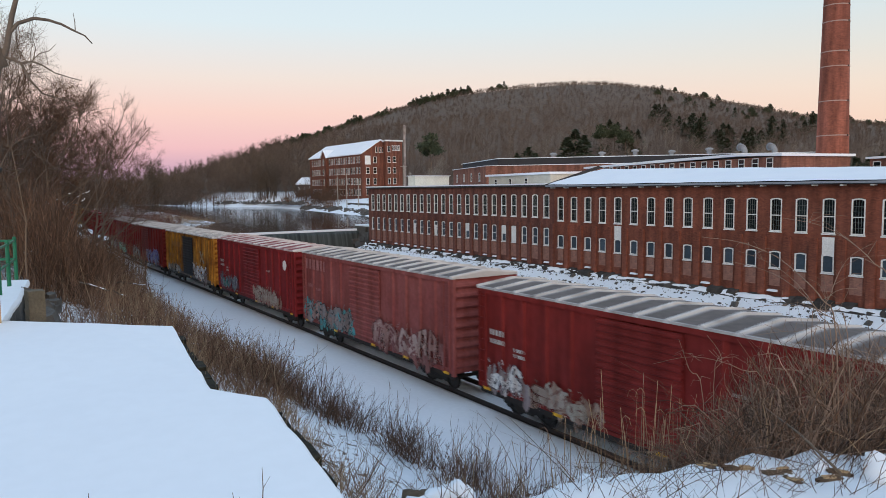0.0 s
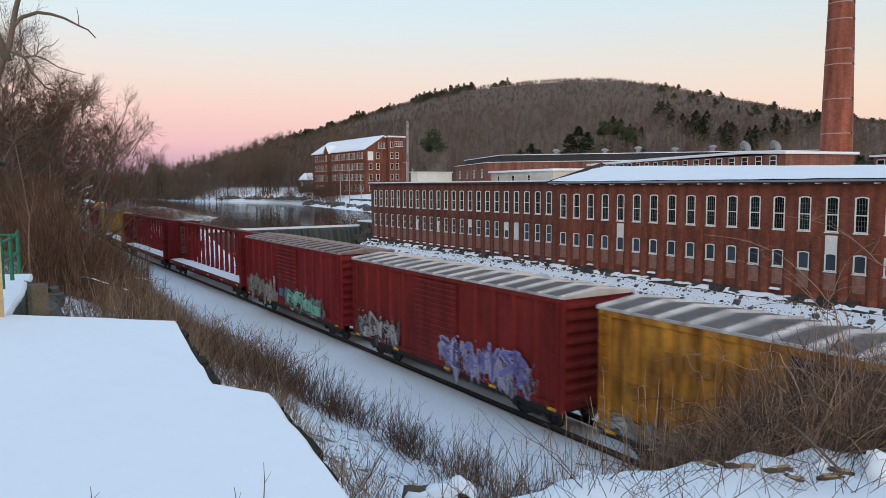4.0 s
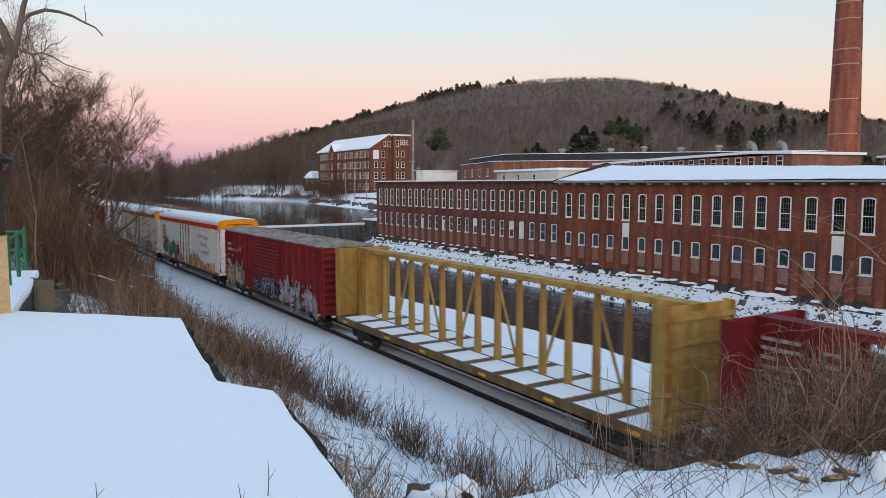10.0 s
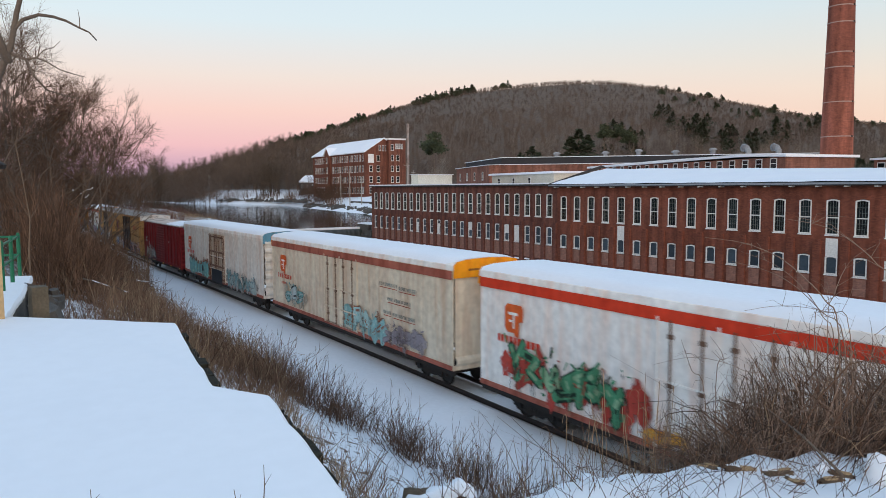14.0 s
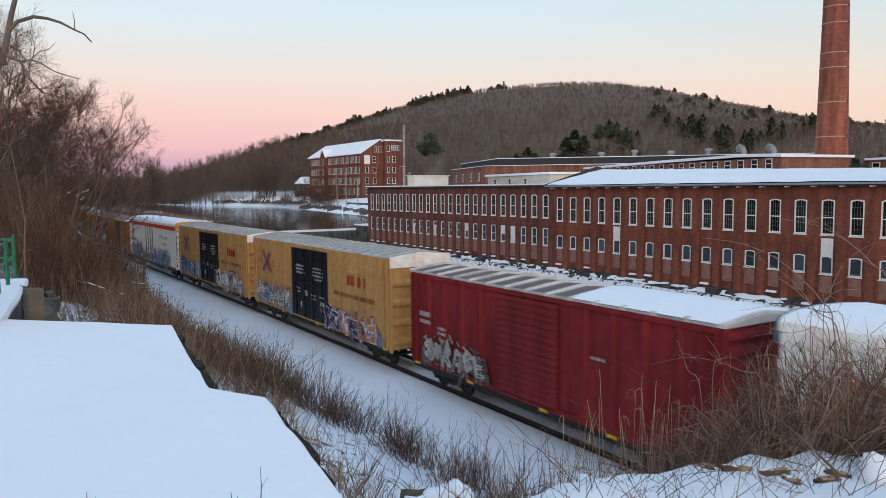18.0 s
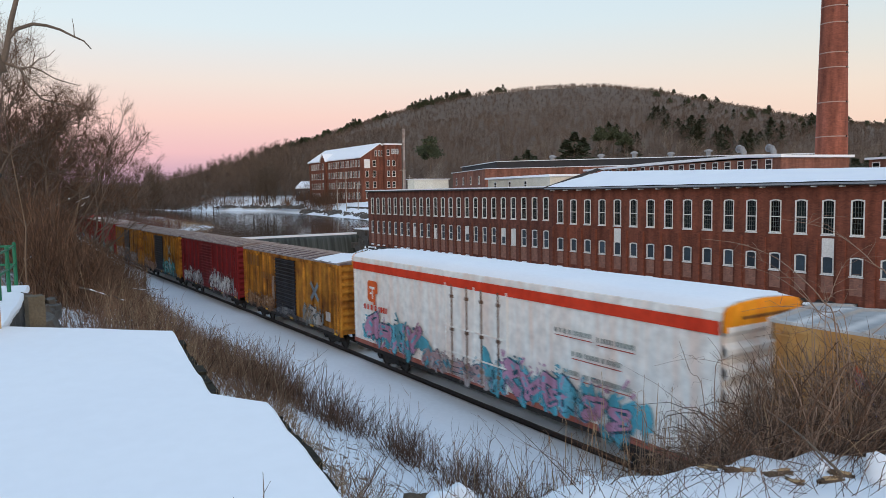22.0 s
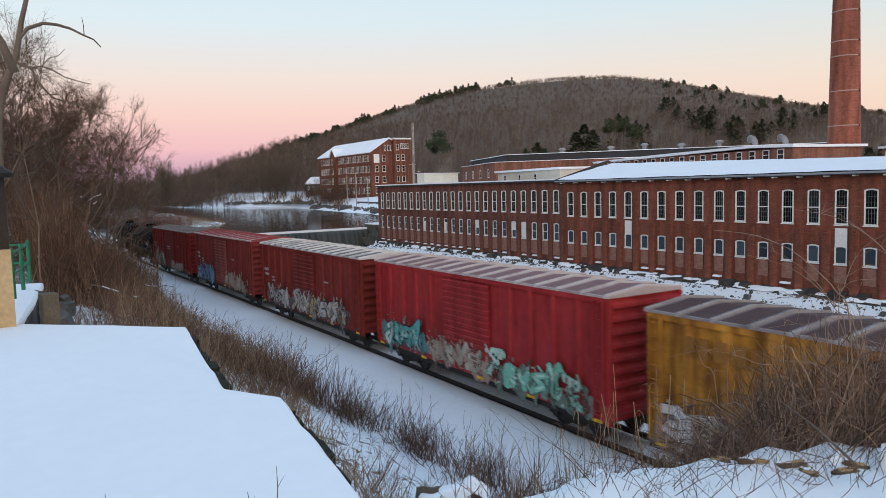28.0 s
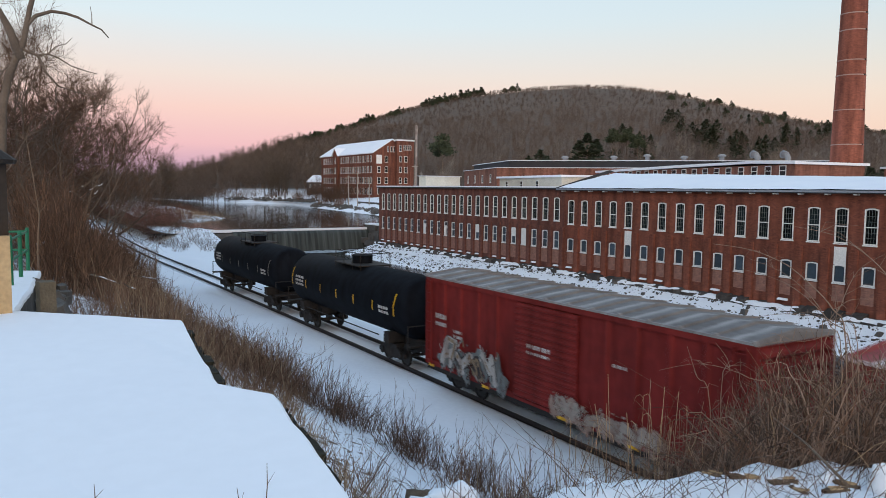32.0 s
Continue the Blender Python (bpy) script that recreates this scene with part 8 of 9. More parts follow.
def arches(name, n, seed, mat_, label):
    """Long canes that rise and arch over towards -x."""
    rng = np.random.default_rng(seed)
    base, tip, sag = [], [], []
    while len(base) < n:
        az = -21 - 15 * rng.random()
        r = rng.uniform(5.4, 9.0)
        x, y = polar_at(az, r)
        if y < plateau(x) + 0.15:
            continue
        z = land(x, y)
        L = rng.uniform(0.5, 1.4)
        a = rng.normal(3.4, 1.2)
        tx, ty = x + L * math.cos(a), y + L * math.sin(a) * 0.6
        base.append((x, y, z - 0.05))
        tip.append((tx, ty, max(z + 0.2, brush_top(tx, ty) + 0.1 - rng.uniform(0.0, 0.9))))
        sag.append((rng.normal(0, 0.08), rng.normal(0, 0.08), rng.uniform(0.15, 0.5)))
    base, tip, sag = np.array(base), np.array(tip), np.array(sag)
    pieces = [stems(base, tip, 0.006 * rng.uniform(0.6, 1.4, n), sag=sag, rings=9, sides=4, wob=0.01, seed=seed, taper=0.35)]
    b = branch_out(rng, (base, tip), 3, 0.5, 0.45, 0.1, 0.0035)
    pieces.append(stems(*b, rings=4, sides=3, wob=0.04, seed=seed + 1))
    v, q = joined(pieces)
    return tagged(new(name, quick_mesh(name, v, q, mat_)), label, "brush", kind="stuff")


arches("briar_arches", 620, 71, CANE, "long arching brown briar canes")
arches("briar_hoops", 520, 75, TWIG, "dark arching briar canes in the tangle")


def cane(way, r, thick, seed, twigs=5):
    """One long bare cane over the slope: way holds headings and how far each point lies below the eye, as a slope."""
    rs = random.Random(seed)
    pts = []
    for i, (az, dep) in enumerate(way):
        rr = r + 0.12 * math.sin(i * 1.7 + seed)
        x, y = polar_at(az, rr)
        pts.append(Vector((x, y, EYE.z - rr * dep)))
    foot = polar_at(way[-1][0] + 0.6, r + 0.3)
    pts.append(Vector((*foot, land(*foot) - 0.05)))
    fine = []
    for a, b, c, d in zip([pts[0]] + pts, pts, pts[1:], pts[2:] + [pts[-1]]):
        for k in range(4):
            t = k / 4
            fine.append(0.5 * (2 * b + (c - a) * t + (2 * a - 5 * b + 4 * c - d) * t * t + (3 * b - a - 3 * c + d) * t ** 3))
    n = len(fine)
    ob = thing("briar_cane", "long pale bare cane arching over the slope", "cane", group="long canes")
    m = Mesh()
    m.tube([tuple(q) for q in fine], [thick * (0.3 + 0.7 * i / n) for i in range(n)], 6)
    part("stem", m, CANE, ob, smooth=True)
    for k in range(twigs):
        i = rs.randrange(2, n - 4)
        q = fine[i]
        d = Vector((rs.uniform(-1, 1), rs.uniform(-1, 1), rs.uniform(-0.2, 1))) * rs.uniform(0.12, 0.3)
        e = d + Vector((rs.uniform(-0.08, 0.08), rs.uniform(-0.08, 0.08), -0.06))
        m = Mesh()
        m.tube([tuple(q), tuple(q + d * 0.55), tuple(q + e)], [thick * 0.4, thick * 0.3, thick * 0.15], 4)
        part("twig", m, CANE, ob)


for k, (way, r, thick) in enumerate((
        (((-39.1, 0.066), (-36.5, 0.072), (-34.2, 0.088), (-32.4, 0.114), (-31.1, 0.14), (-30.2, 0.18)), 6.2, 0.006),
        (((-33.8, 0.041), (-31.5, 0.049), (-29.8, 0.065), (-28.1, 0.093), (-27, 0.13)), 6.0, 0.005),
        (((-37.2, 0.096), (-34.9, 0.106), (-33.1, 0.123), (-31.3, 0.154), (-29.8, 0.193)), 6.3, 0.005),
        (((-36.6, 0.083), (-34.4, 0.098), (-32.6, 0.124), (-31.2, 0.16), (-30.4, 0.2)), 6.4, 0.0045),
        (((-29.0, 0.124), (-30.3, 0.129), (-31.3, 0.154), (-31.7, 0.183)), 6.5, 0.004),
        (((-38.6, 0.193), (-37.6, 0.221), (-38.1, 0.259)), 6.3, 0.0045),
        (((-40.6, 0.2), (-39.8, 0.24), (-38.8, 0.28)), 6.2, 0.0045),
        (((-36.3, 0.158), (-33.8, 0.149), (-30.9, 0.154), (-29.5, 0.18)), 6.4, 0.004),
        (((-28.2, 0.07), (-29.7, 0.091), (-30.6, 0.133), (-30.9, 0.181)), 6.3, 0.004),
        (((-42.5, 0.235), (-39.5, 0.222), (-36.2, 0.235), (-34.5, 0.27)), 6.5, 0.004),
        (((-35.5, 0.19), (-32.8, 0.182), (-30.4, 0.2)), 6.6, 0.004))):
    cane(way, r, thick, 200 + k, 6)


def bunch(az, dep, n, seed):
    """A bunch of dead upright stalks, some with hooked tops."""
    rs = random.Random(seed)
    r = rs.uniform(5.9, 6.9)
    x, y = polar_at(az, r)
    while y < plateau(x) + 0.2:
        r += 0.15
        x, y = polar_at(az, r)
    z = land(x, y)
    ob = thing("weed_stalks", "bunch of tall dry tan weed stalks with bent tops", "weeds", pose(x, y, z - 0.04), group="dead weed bunches")
    for k in range(n):
        h = max(0.35, EYE.z - r * dep - z) * rs.uniform(0.55, 1.05)
        a, lean = rs.uniform(0, 6.28), rs.uniform(0.0, 0.16)
        bx_, by_ = rs.gauss(0, 0.07), rs.gauss(0, 0.07)
        pts = [(bx_ + math.cos(a) * lean * h * t * t + rs.gauss(0, 0.008), by_ + math.sin(a) * lean * h * t * t + rs.gauss(0, 0.008), h * t) for t in (0, 0.25, 0.5, 0.75, 1.0)]
        th = rs.uniform(0.0028, 0.0062)
        rad = [th, th * 0.95, th * 0.85, th * 0.7, th * 0.55]
        if rs.random() < 0.4:
            q, w = pts[-1], rs.choice((-1, 1)) * rs.uniform(0.02, 0.05)
            pts += [(q[0] + w * 0.7, q[1] + w * 0.3, q[2] + 0.03), (q[0] + w * 1.5, q[1] + w * 0.6, q[2] + 0.01), (q[0] + w * 1.9, q[1] + w * 0.8, q[2] - 0.05)]
            rad += [th * 0.5, th * 0.45, th * 0.3]
        m = Mesh()
        m.tube(pts, rad, 4)
        part("stalk", m, STRAW if k % 3 else CANE, ob)


for k, (az, dep, n) in enumerate(((-53.6, 0.345, 12), (-52.2, 0.335, 14), (-55.6, 0.36, 8), (-50.4, 0.33, 8), (-48.9, 0.31, 7), (-47.2, 0.3, 8), (-46.0, 0.265, 9), (-44.9, 0.27, 10), (-43.8, 0.262, 8), (-42.9, 0.255, 12),
                                   (-42.0, 0.25, 12), (-41.2, 0.255, 10), (-40.2, 0.26, 7), (-57.3, 0.37, 6), (-58.8, 0.36, 5), (-38.8, 0.25, 6))):
    bunch(az, dep, n, 300 + k)


def marsh(rng):
    x = -122 - 190 * rng.random() ** 1.3
    y = rng.uniform(track_y(x) + 4.5, along(NEAR_BANK, x) - 0.5)
    return (x, y) if clumpy(x, y, 0.06, -0.1, 6) else None


def river_edge(rng):
    x = -116 + 105 * rng.random()
    y = along(NEAR_BANK, x) - abs(rng.normal(0, 1.3)) - 0.3
    return (x, y) if y > 4.2 and clumpy(x, y, 0.4, 0.1, 8) else None


def far_edge(rng):
    x = -420 + 190 * rng.random()
    y = along(FAR_BANK, x) + 1.0 + abs(rng.normal(0, 5.0 if x < -300 else 2.2))
    return (x, y) if clumpy(x, y, 0.09, 0.05 if x > -330 else -0.4, 9) else None


MARSH_TWIG = material("marsh_twig", (0.2, 0.095, 0.07), 0.9, other=(0.12, 0.06, 0.045), scale=0.3, amount=0.8, bump=0.0, island=0.5)


def reed_spot(rng):
    x = -134 - 70 * rng.random()
    y = along(NEAR_BANK, x) - 9 * rng.random() ** 1.5 - 0.2
    return (x, y) if y > track_y(x) + 5 and clumpy(x, y, 0.25, -0.25, 14) else None


def dam_bank(rng):
    x = -100 - 40 * rng.random()
    y = track_y(x) + 3.6 + 6.5 * rng.random()
    return (x, y) if clumpy(x, y, 0.5, -0.1, 15) else None


def mill_shrub(rng):
    a, r = rng.normal(0, 1, 2)
    x, y = -262 + 13 * a, 92 + 5 * r
    return (x, y) if y > along(FAR_BANK, x) + 2 and not (-279 < x < -229 and y > 91) else None


thicket("reeds", 2600, reed_spot, 0.8, 0.014, STRAW, 68, lean=0.25, label="tan dead reeds on the snowy spit in the pool", forks=0)
thicket("bank_stems", 1700, dam_bank, 0.9, 0.012, TWIG, 69, lean=0.4, label="dark leafless stems on the snowy bank by the dam", forks=3)
thicket("mill_shrubs", 420, mill_shrub, 5.5, 0.04, TWIG, 70, lean=0.3, label="tall leafless shrubs beside the tall mill", forks=9)
thicket("shore_brush", 1500, far_edge, 2.4, 0.035, TWIG_RED, 67, label="brown leafless brush along the far shore", forks=4)
thicket("marsh_brush", 5200, marsh, 1.5, 0.02, MARSH_TWIG, 63, label="brown leafless marsh brush beside the pool", forks=3)
thicket("river_brush", 900, river_edge, 0.9, 0.008, TWIG, 64, label="sparse twigs along the river bank", forks=3)


thicket("mound_twigs", 300, mound_top, 0.42, 0.0026, TWIG, 59, lean=0.75, label="fine twigs poking through near snow", forks=2)


# woods on the hill and along the far shore
def bare_woods(name, spots, seed, height, twigs, radius, mat_, label, crown=0.42, vary=(0.7, 1.25)):
    rng = np.random.default_rng(seed)
    P = np.array(spots)
    n = len(P)
    h = height * rng.uniform(*vary, n)
    top = P + np.stack([rng.normal(0, 0.05, n) * h, rng.normal(0, 0.05, n) * h, h], 1)
    pieces = [stems(P - [0, 0, 0.5], top, radius * 1.3, rings=2, sides=3, wob=0.0, seed=seed)]
    idx = np.repeat(np.arange(n), twigs)
    s = rng.uniform(0.25, 0.98, len(idx))
    b = P[idx] + (top[idx] - P[idx]) * s[:, None]
    L = h[idx] * crown * (1.1 - 0.75 * s) * rng.uniform(0.6, 1.2, len(idx))
    az = rng.uniform(0, 2 * np.pi, len(idx))
    tip = b + np.stack([np.cos(az) * L * 0.8, np.sin(az) * L * 0.8, L * rng.uniform(0.3, 1.1, len(idx))], 1)
    pieces.append(stems(b, tip, radius, rings=2, sides=3, wob=0, seed=seed + 1, taper=0.3))
    v, q = joined(pieces)
    return tagged(new(name, quick_mesh(name, v, q, mat_)), label, "woods", kind="stuff")


def polar(az, r):
    a = radians(az)
    x, y = EYE.x + math.sin(a) * r, EYE.y + math.cos(a) * r
    return x, y


SHORE_BARK = material("shore_bark", (0.185, 0.138, 0.106), 0.9, other=(0.11, 0.08, 0.062), scale=0.05, amount=0.8, bump=0.0, island=0.4)
FOOT_BARK = material("greyish_bark", (0.27, 0.225, 0.185), 0.9, other=(0.17, 0.14, 0.115), scale=0.05, amount=0.8, bump=0.0, island=0.3)
rs = random.Random(77)
far, upper, mid_w = [], [], []
while len(far) + len(upper) < 9600:
    az = rs.uniform(-92, -20)
    r = 300 + 520 * rs.random() ** 0.9
    x, y = polar(az, r)
    if (y < 100 and x > -330) or r > 560 + 170 * smooth01(-78, -55, az):
        continue
    (far if r < 480 + 90 * smooth01(-78, -55, az) else upper).append((x, y, land(x, y)))
ridge_w = []
for i in range(5200):
    az = rs.uniform(-80, -22)
    x, y = polar(az, 620 + 170 * smooth01(-78, -55, az) + rs.uniform(-80, 4))
    ridge_w.append((x, y, land(x, y) - 0.5))
bare_woods("crest_woods", ridge_w, 60, 2.6, 13, 0.085, WOODS, "leafless woods along the crest of the hill", 0.34, (0.86, 1.1))
bare_woods("far_woods", far, 61, 7.0, 22, 0.055, WOODS, "leafless grey-brown woods covering the hill", 0.6, (0.7, 1.2))
bare_woods("upper_woods", upper, 76, 3.6, 24, 0.05, WOODS, "leafless woods high on the hill", 0.75, (0.75, 1.15))
foot_w = []
while len(foot_w) < 130:
    az = rs.uniform(-54, -26)
    x, y = polar(az, rs.uniform(300, 430))
    foot_w.append((x, y, land(x, y)))
for az, r, n in ((-59.2, 285, 5), (-58.5, 290, 3), (-55.2, 300, 4), (-50.2, 310, 4)):
    for i in range(n):
        x, y = polar(az + rs.uniform(-0.5, 0.5), r + rs.uniform(-12, 12))
        foot_w.append((x, y, land(x, y)))
bare_woods("foot_trees", foot_w, 74, 13, 46, 0.05, FOOT_BARK, "greyish bare trees standing along the foot of the hill", 0.36)
while len(mid_w) < 620:
    az = rs.uniform(-92, -64)
    r = rs.uniform(230, 460)
    x, y = polar(az, r)
    nb_, fb_ = along(NEAR_BANK, x), along(FAR_BANK, x)
    if (nb_ - 6 < y < fb_ + 5) or (-286 < x and 60 < y) or abs(y - track_y(x)) < 7:
        continue
    mid_w.append((x, y, land(x, y)))
bare_woods("shore_woods", mid_w, 62, 11.5, 60, 0.05, SHORE_BARK, "leafless trees along the far shore")


left_w = []
while len(left_w) < 1500:
    az = rs.uniform(-93, -70)
    x, y = polar(az, 285 + 300 * rs.random() ** 1.2)
    if along(NEAR_BANK, x) - 4 < y < along(FAR_BANK, x) + 4 or (x > -290 and y > 60) or abs(y - track_y(x)) < 7:
        continue
    left_w.append((x, y, land(x, y)))
bare_woods("ridge_woods", left_w, 65, 9.5, 34, 0.07, WOODS, "brown leafless woods on the low ridge behind the pool", 0.42)
pale_w = []
while len(pale_w) < 90:
    x, y = polar(rs.uniform(-80, -71), rs.uniform(270, 340))
    if not (along(NEAR_BANK, x) - 2 < y < along(FAR_BANK, x) + 3) and not (x > -285 and y > 60):
        pale_w.append((x, y, land(x, y)))
bare_woods("pale_trees", pale_w, 66, 15, 26, 0.09, PALE_BARK, "pale-barked bare trees on the far shore", 0.3)


def conifer(seed, height=12.0, width=0.3):
    rng = np.random.default_rng(seed)
    v, f = [], []
    n = 1100
    for k in range(n):
        s = rng.random() ** 0.8
        z = height * (0.14 + 0.86 * s)
        bulge = (1 - s) ** 0.65 * (0.75 + 0.35 * math.sin(s * 23 + seed) + 0.25 * math.sin(s * 51))
        r = height * width * bulge * math.sqrt(rng.uniform(0.15, 1.0)) + 0.1
        a = rng.uniform(0, 6.28)
        r *= 1 + 0.3 * math.sin(2 * a + seed + s * 9)
        c = Vector((r * math.cos(a), r * math.sin(a), z - 0.12 * r))
        out = Vector((math.cos(a), math.sin(a), rng.uniform(-0.3, 0.45))).normalized()
        side = Vector((-math.sin(a), math.cos(a), rng.uniform(-0.5, 0.5))).normalized()
        L, w = rng.uniform(0.5, 1.25) * height / 12, rng.uniform(0.16, 0.38) * height / 12
        b = len(v)
        v += [tuple(c - out * L * 0.5), tuple(c + side * w), tuple(c + out * L * 0.6), tuple(c - side * w)]
        f.append((b, b + 1, b + 2, b + 3))
    crown = quick_mesh("crown", v, f, EVERGREEN)
    tv, tq = stems([[0, 0, -0.5]], [[0, 0, height * 0.97]], [0.02 * height], rings=4, sides=6, wob=0, seed=seed)
    return crown, quick_mesh("trunk", tv, tq, BARK)


PINES = [conifer(1, 12, 0.34), conifer(2, 13, 0.42), conifer(3, 11, 0.52)]


def pine(x, y, s, rz, k, z=None):
    t = thing("evergreen_tree", "dark evergreen conifer on the wooded hillside", "tree", pose(x, y, (land(x, y) if z is None else z) - 0.2, 0, 0, rz) @ Matrix.Scale(s, 4), group="evergreens")
    part("crown", PINES[k][0], None, t)
    part("trunk", PINES[k][1], None, t)


def crown_pine(seed, height, lobes):
    """An old pine: bare trunk below, rounded tufted masses of needles above; lobes hold x, y, z and radius."""
    rng = np.random.default_rng(seed)
    v, f = [], []
    for cx, cy, cz, R in lobes:
        for k in range(420):
            u = rng.normal(0, 1, 3)
            u /= np.linalg.norm(u)
            c = Vector((cx, cy, cz)) + Vector((u[0], u[1], u[2] * 0.62)) * R * rng.random() ** 0.4 * (0.85 + 0.3 * math.sin(5 * u[0] + 7 * u[2] + seed))
            out = Vector(u + rng.normal(0, 0.5, 3)).normalized()
            side = out.cross(Vector(rng.normal(0, 1, 3))).normalized()
            L, w = rng.uniform(0.35, 0.8), rng.uniform(0.12, 0.28)
            b = len(v)
            v += [tuple(c - out * L * 0.5), tuple(c + side * w), tuple(c + out * L * 0.6), tuple(c - side * w)]
            f.append((b, b + 1, b + 2, b + 3))
    tv, tq = stems([[0, 0, -0.5]] + [[0, 0, z * 0.8] for x, y, z, R in lobes], [[0, 0, height * 0.9]] + [[x, y, z] for x, y, z, R in lobes], np.array([0.3] + [0.1] * len(lobes)), rings=4, sides=6, wob=0, seed=seed)
    return quick_mesh("crown", v, f, EVERGREEN), quick_mesh("trunk", tv, tq, BARK)


PINES.append(crown_pine(5, 16, [(0, 0, 14.4, 2.2), (-2.6, 0.5, 12.2, 2.5), (2.4, -0.6, 12.4, 2.3), (0.3, 1.8, 12.0, 2.4), (-4.2, -0.5, 10.7, 1.6), (3.8, 0.4, 10.6, 1.7), (0, -1.8, 11.0, 2.2)]))
PINES.append(crown_pine(8, 9, [(0, 0, 7.2, 2.0), (-1.8, 0.4, 5.2, 2.4), (1.9, -0.5, 5.4, 2.2), (0.3, 1.2, 3.6, 2.6), (-3.0, -0.5, 3.2, 1.9), (3.2, 0.4, 3.3, 2.0)]))


rs = random.Random(91)
# along the skyline
for a0, a1, n in ((-73.4, -72.6, 4), (-71.8, -68.2, 34), (-68.2, -66.8, 8), (-66.4, -64.2, 22), (-63.6, -61.4, 8), (-60.9, -56.2, 64), (-54.6, -53.4, 7), (-43, -41, 5), (-41, -38, 12), (-38, -33, 14), (-33, -27, 20)):
    for i in range(n):
        az = rs.uniform(a0, a1)
        ridge = 620 + 170 * smooth01(-78, -55, az)
        x, y = polar(az, ridge - rs.uniform(55, 95) if az < -50 else ridge - rs.uniform(0, 190))
        pine(x, y, rs.uniform(0.45, 0.8), rs.uniform(0, 360), rs.choice((0, 2, 4, 4, 4)))
for az, r, s, n, w in ((-44.4, 430, 1.15, 7, 0.9), (-46.0, 440, 1.2, 4, 0.5), (-39.8, 470, 1.5, 9, 0.7), (-37.6, 450, 1.4, 9, 0.7), (-36.2, 440, 1.3, 7, 0.5),
                       (-34.6, 480, 1.2, 8, 0.8), (-41.8, 520, 1.2, 8, 1.4), (-31.6, 330, 1.1, 7, 0.5), (-29.6, 330, 1.2, 6, 0.4), (-28.0, 340, 1.35, 9, 0.8), (-33, 560, 1.2, 8, 1.6)):
    for i in range(n):
        x, y = polar(az + rs.uniform(-w, w), r + rs.uniform(-40, 40))
        pine(x, y, s * rs.uniform(0.5, 0.9), rs.uniform(0, 360), rs.choice((1, 2, 2)))



PINE_H = [12, 13, 11, 16]
for az, r, slope, k in ((-59.3, 320, 0.076, 3), (-52.7, 300, 0.046, 0), (-51.8, 305, 0.054, 1), (-51.3, 310, 0.046, 2), (-48.9, 320, 0.066, 1), (-48.3, 322, 0.076, 2), (-47.6, 325, 0.068, 1), (-46.4, 400, 0.083, 3), (-45.4, 405, 0.082, 3), (-44.6, 395, 0.074, 3)):
    x, y = polar(az, r)
    pine(x, y, (EYE.z + r * slope - land(x, y)) / PINE_H[k], 70 * k + 13 * az, k)

# ---------- the terrace by the camera ----------
deck = thing("snowy_terrace", "flat snow-covered terrace with a dark timber edge", "terrace")
OUT = [(-9.45, -15.04), (-6.24, -15.39), (-5.73, -15.06), (-3.58, -15.35), (-2.6, -15.75), (4.0, -15.9), (4.0, -24.0), (-17.0, -24.0), (-11.2, -16.84)]
m = Mesh()
m.extrude([(x, y) for x, y in OUT][::-1], "z", 4.4, 6.44)
part("retaining_wall", m, material("dark_timber", (0.05, 0.042, 0.034), 0.9, other=(0.09, 0.08, 0.05), scale=3, amount=0.8, bump=0.6, dist=0.04), deck, "dark mossy timber retaining wall")


def snow_slab(outline, z, thick, seed, step=0.22, grow=0.03):
    """A rounded sheet of snow over an outline."""
    pts = []
    n = len(outline)
    for (x0, y0), (x1, y1) in zip(outline, outline[1:] + outline[:1]):
        k = max(1, int(math.hypot(x1 - x0, y1 - y0) / step))
        pts += [(x0 + (x1 - x0) * i / k, y0 + (y1 - y0) * i / k) for i in range(k)]
    cx, cy = sum(p[0] for p in outline) / n, sum(p[1] for p in outline) / n
    m = Mesh()
    N = len(pts)
    for lev, (out, dz) in enumerate(((grow, -thick), (grow + 0.015, -thick * 0.5), (0.01, -0.02), (-0.012, 0.0))):
        for i, (x, y) in enumerate(pts):
            d = Vector((x - cx, y - cy)).normalized()
            w = noise.noise((x * 2.1, y * 2.1, seed)) * 0.035
            m.v.append((x + d.x * (out + w), y + d.y * (out + w), z + dz + noise.noise((x * 0.6, y * 0.6, seed + 9)) * 0.02))
    for lev in range(3):
        for i in range(N):
            m.f.append((lev * N + i, lev * N + (i + 1) % N, (lev + 1) * N + (i + 1) % N, (lev + 1) * N + i))
    m.f.append(tuple(range(3 * N, 4 * N)))
    m.s = [0] * len(m.f)
    return m


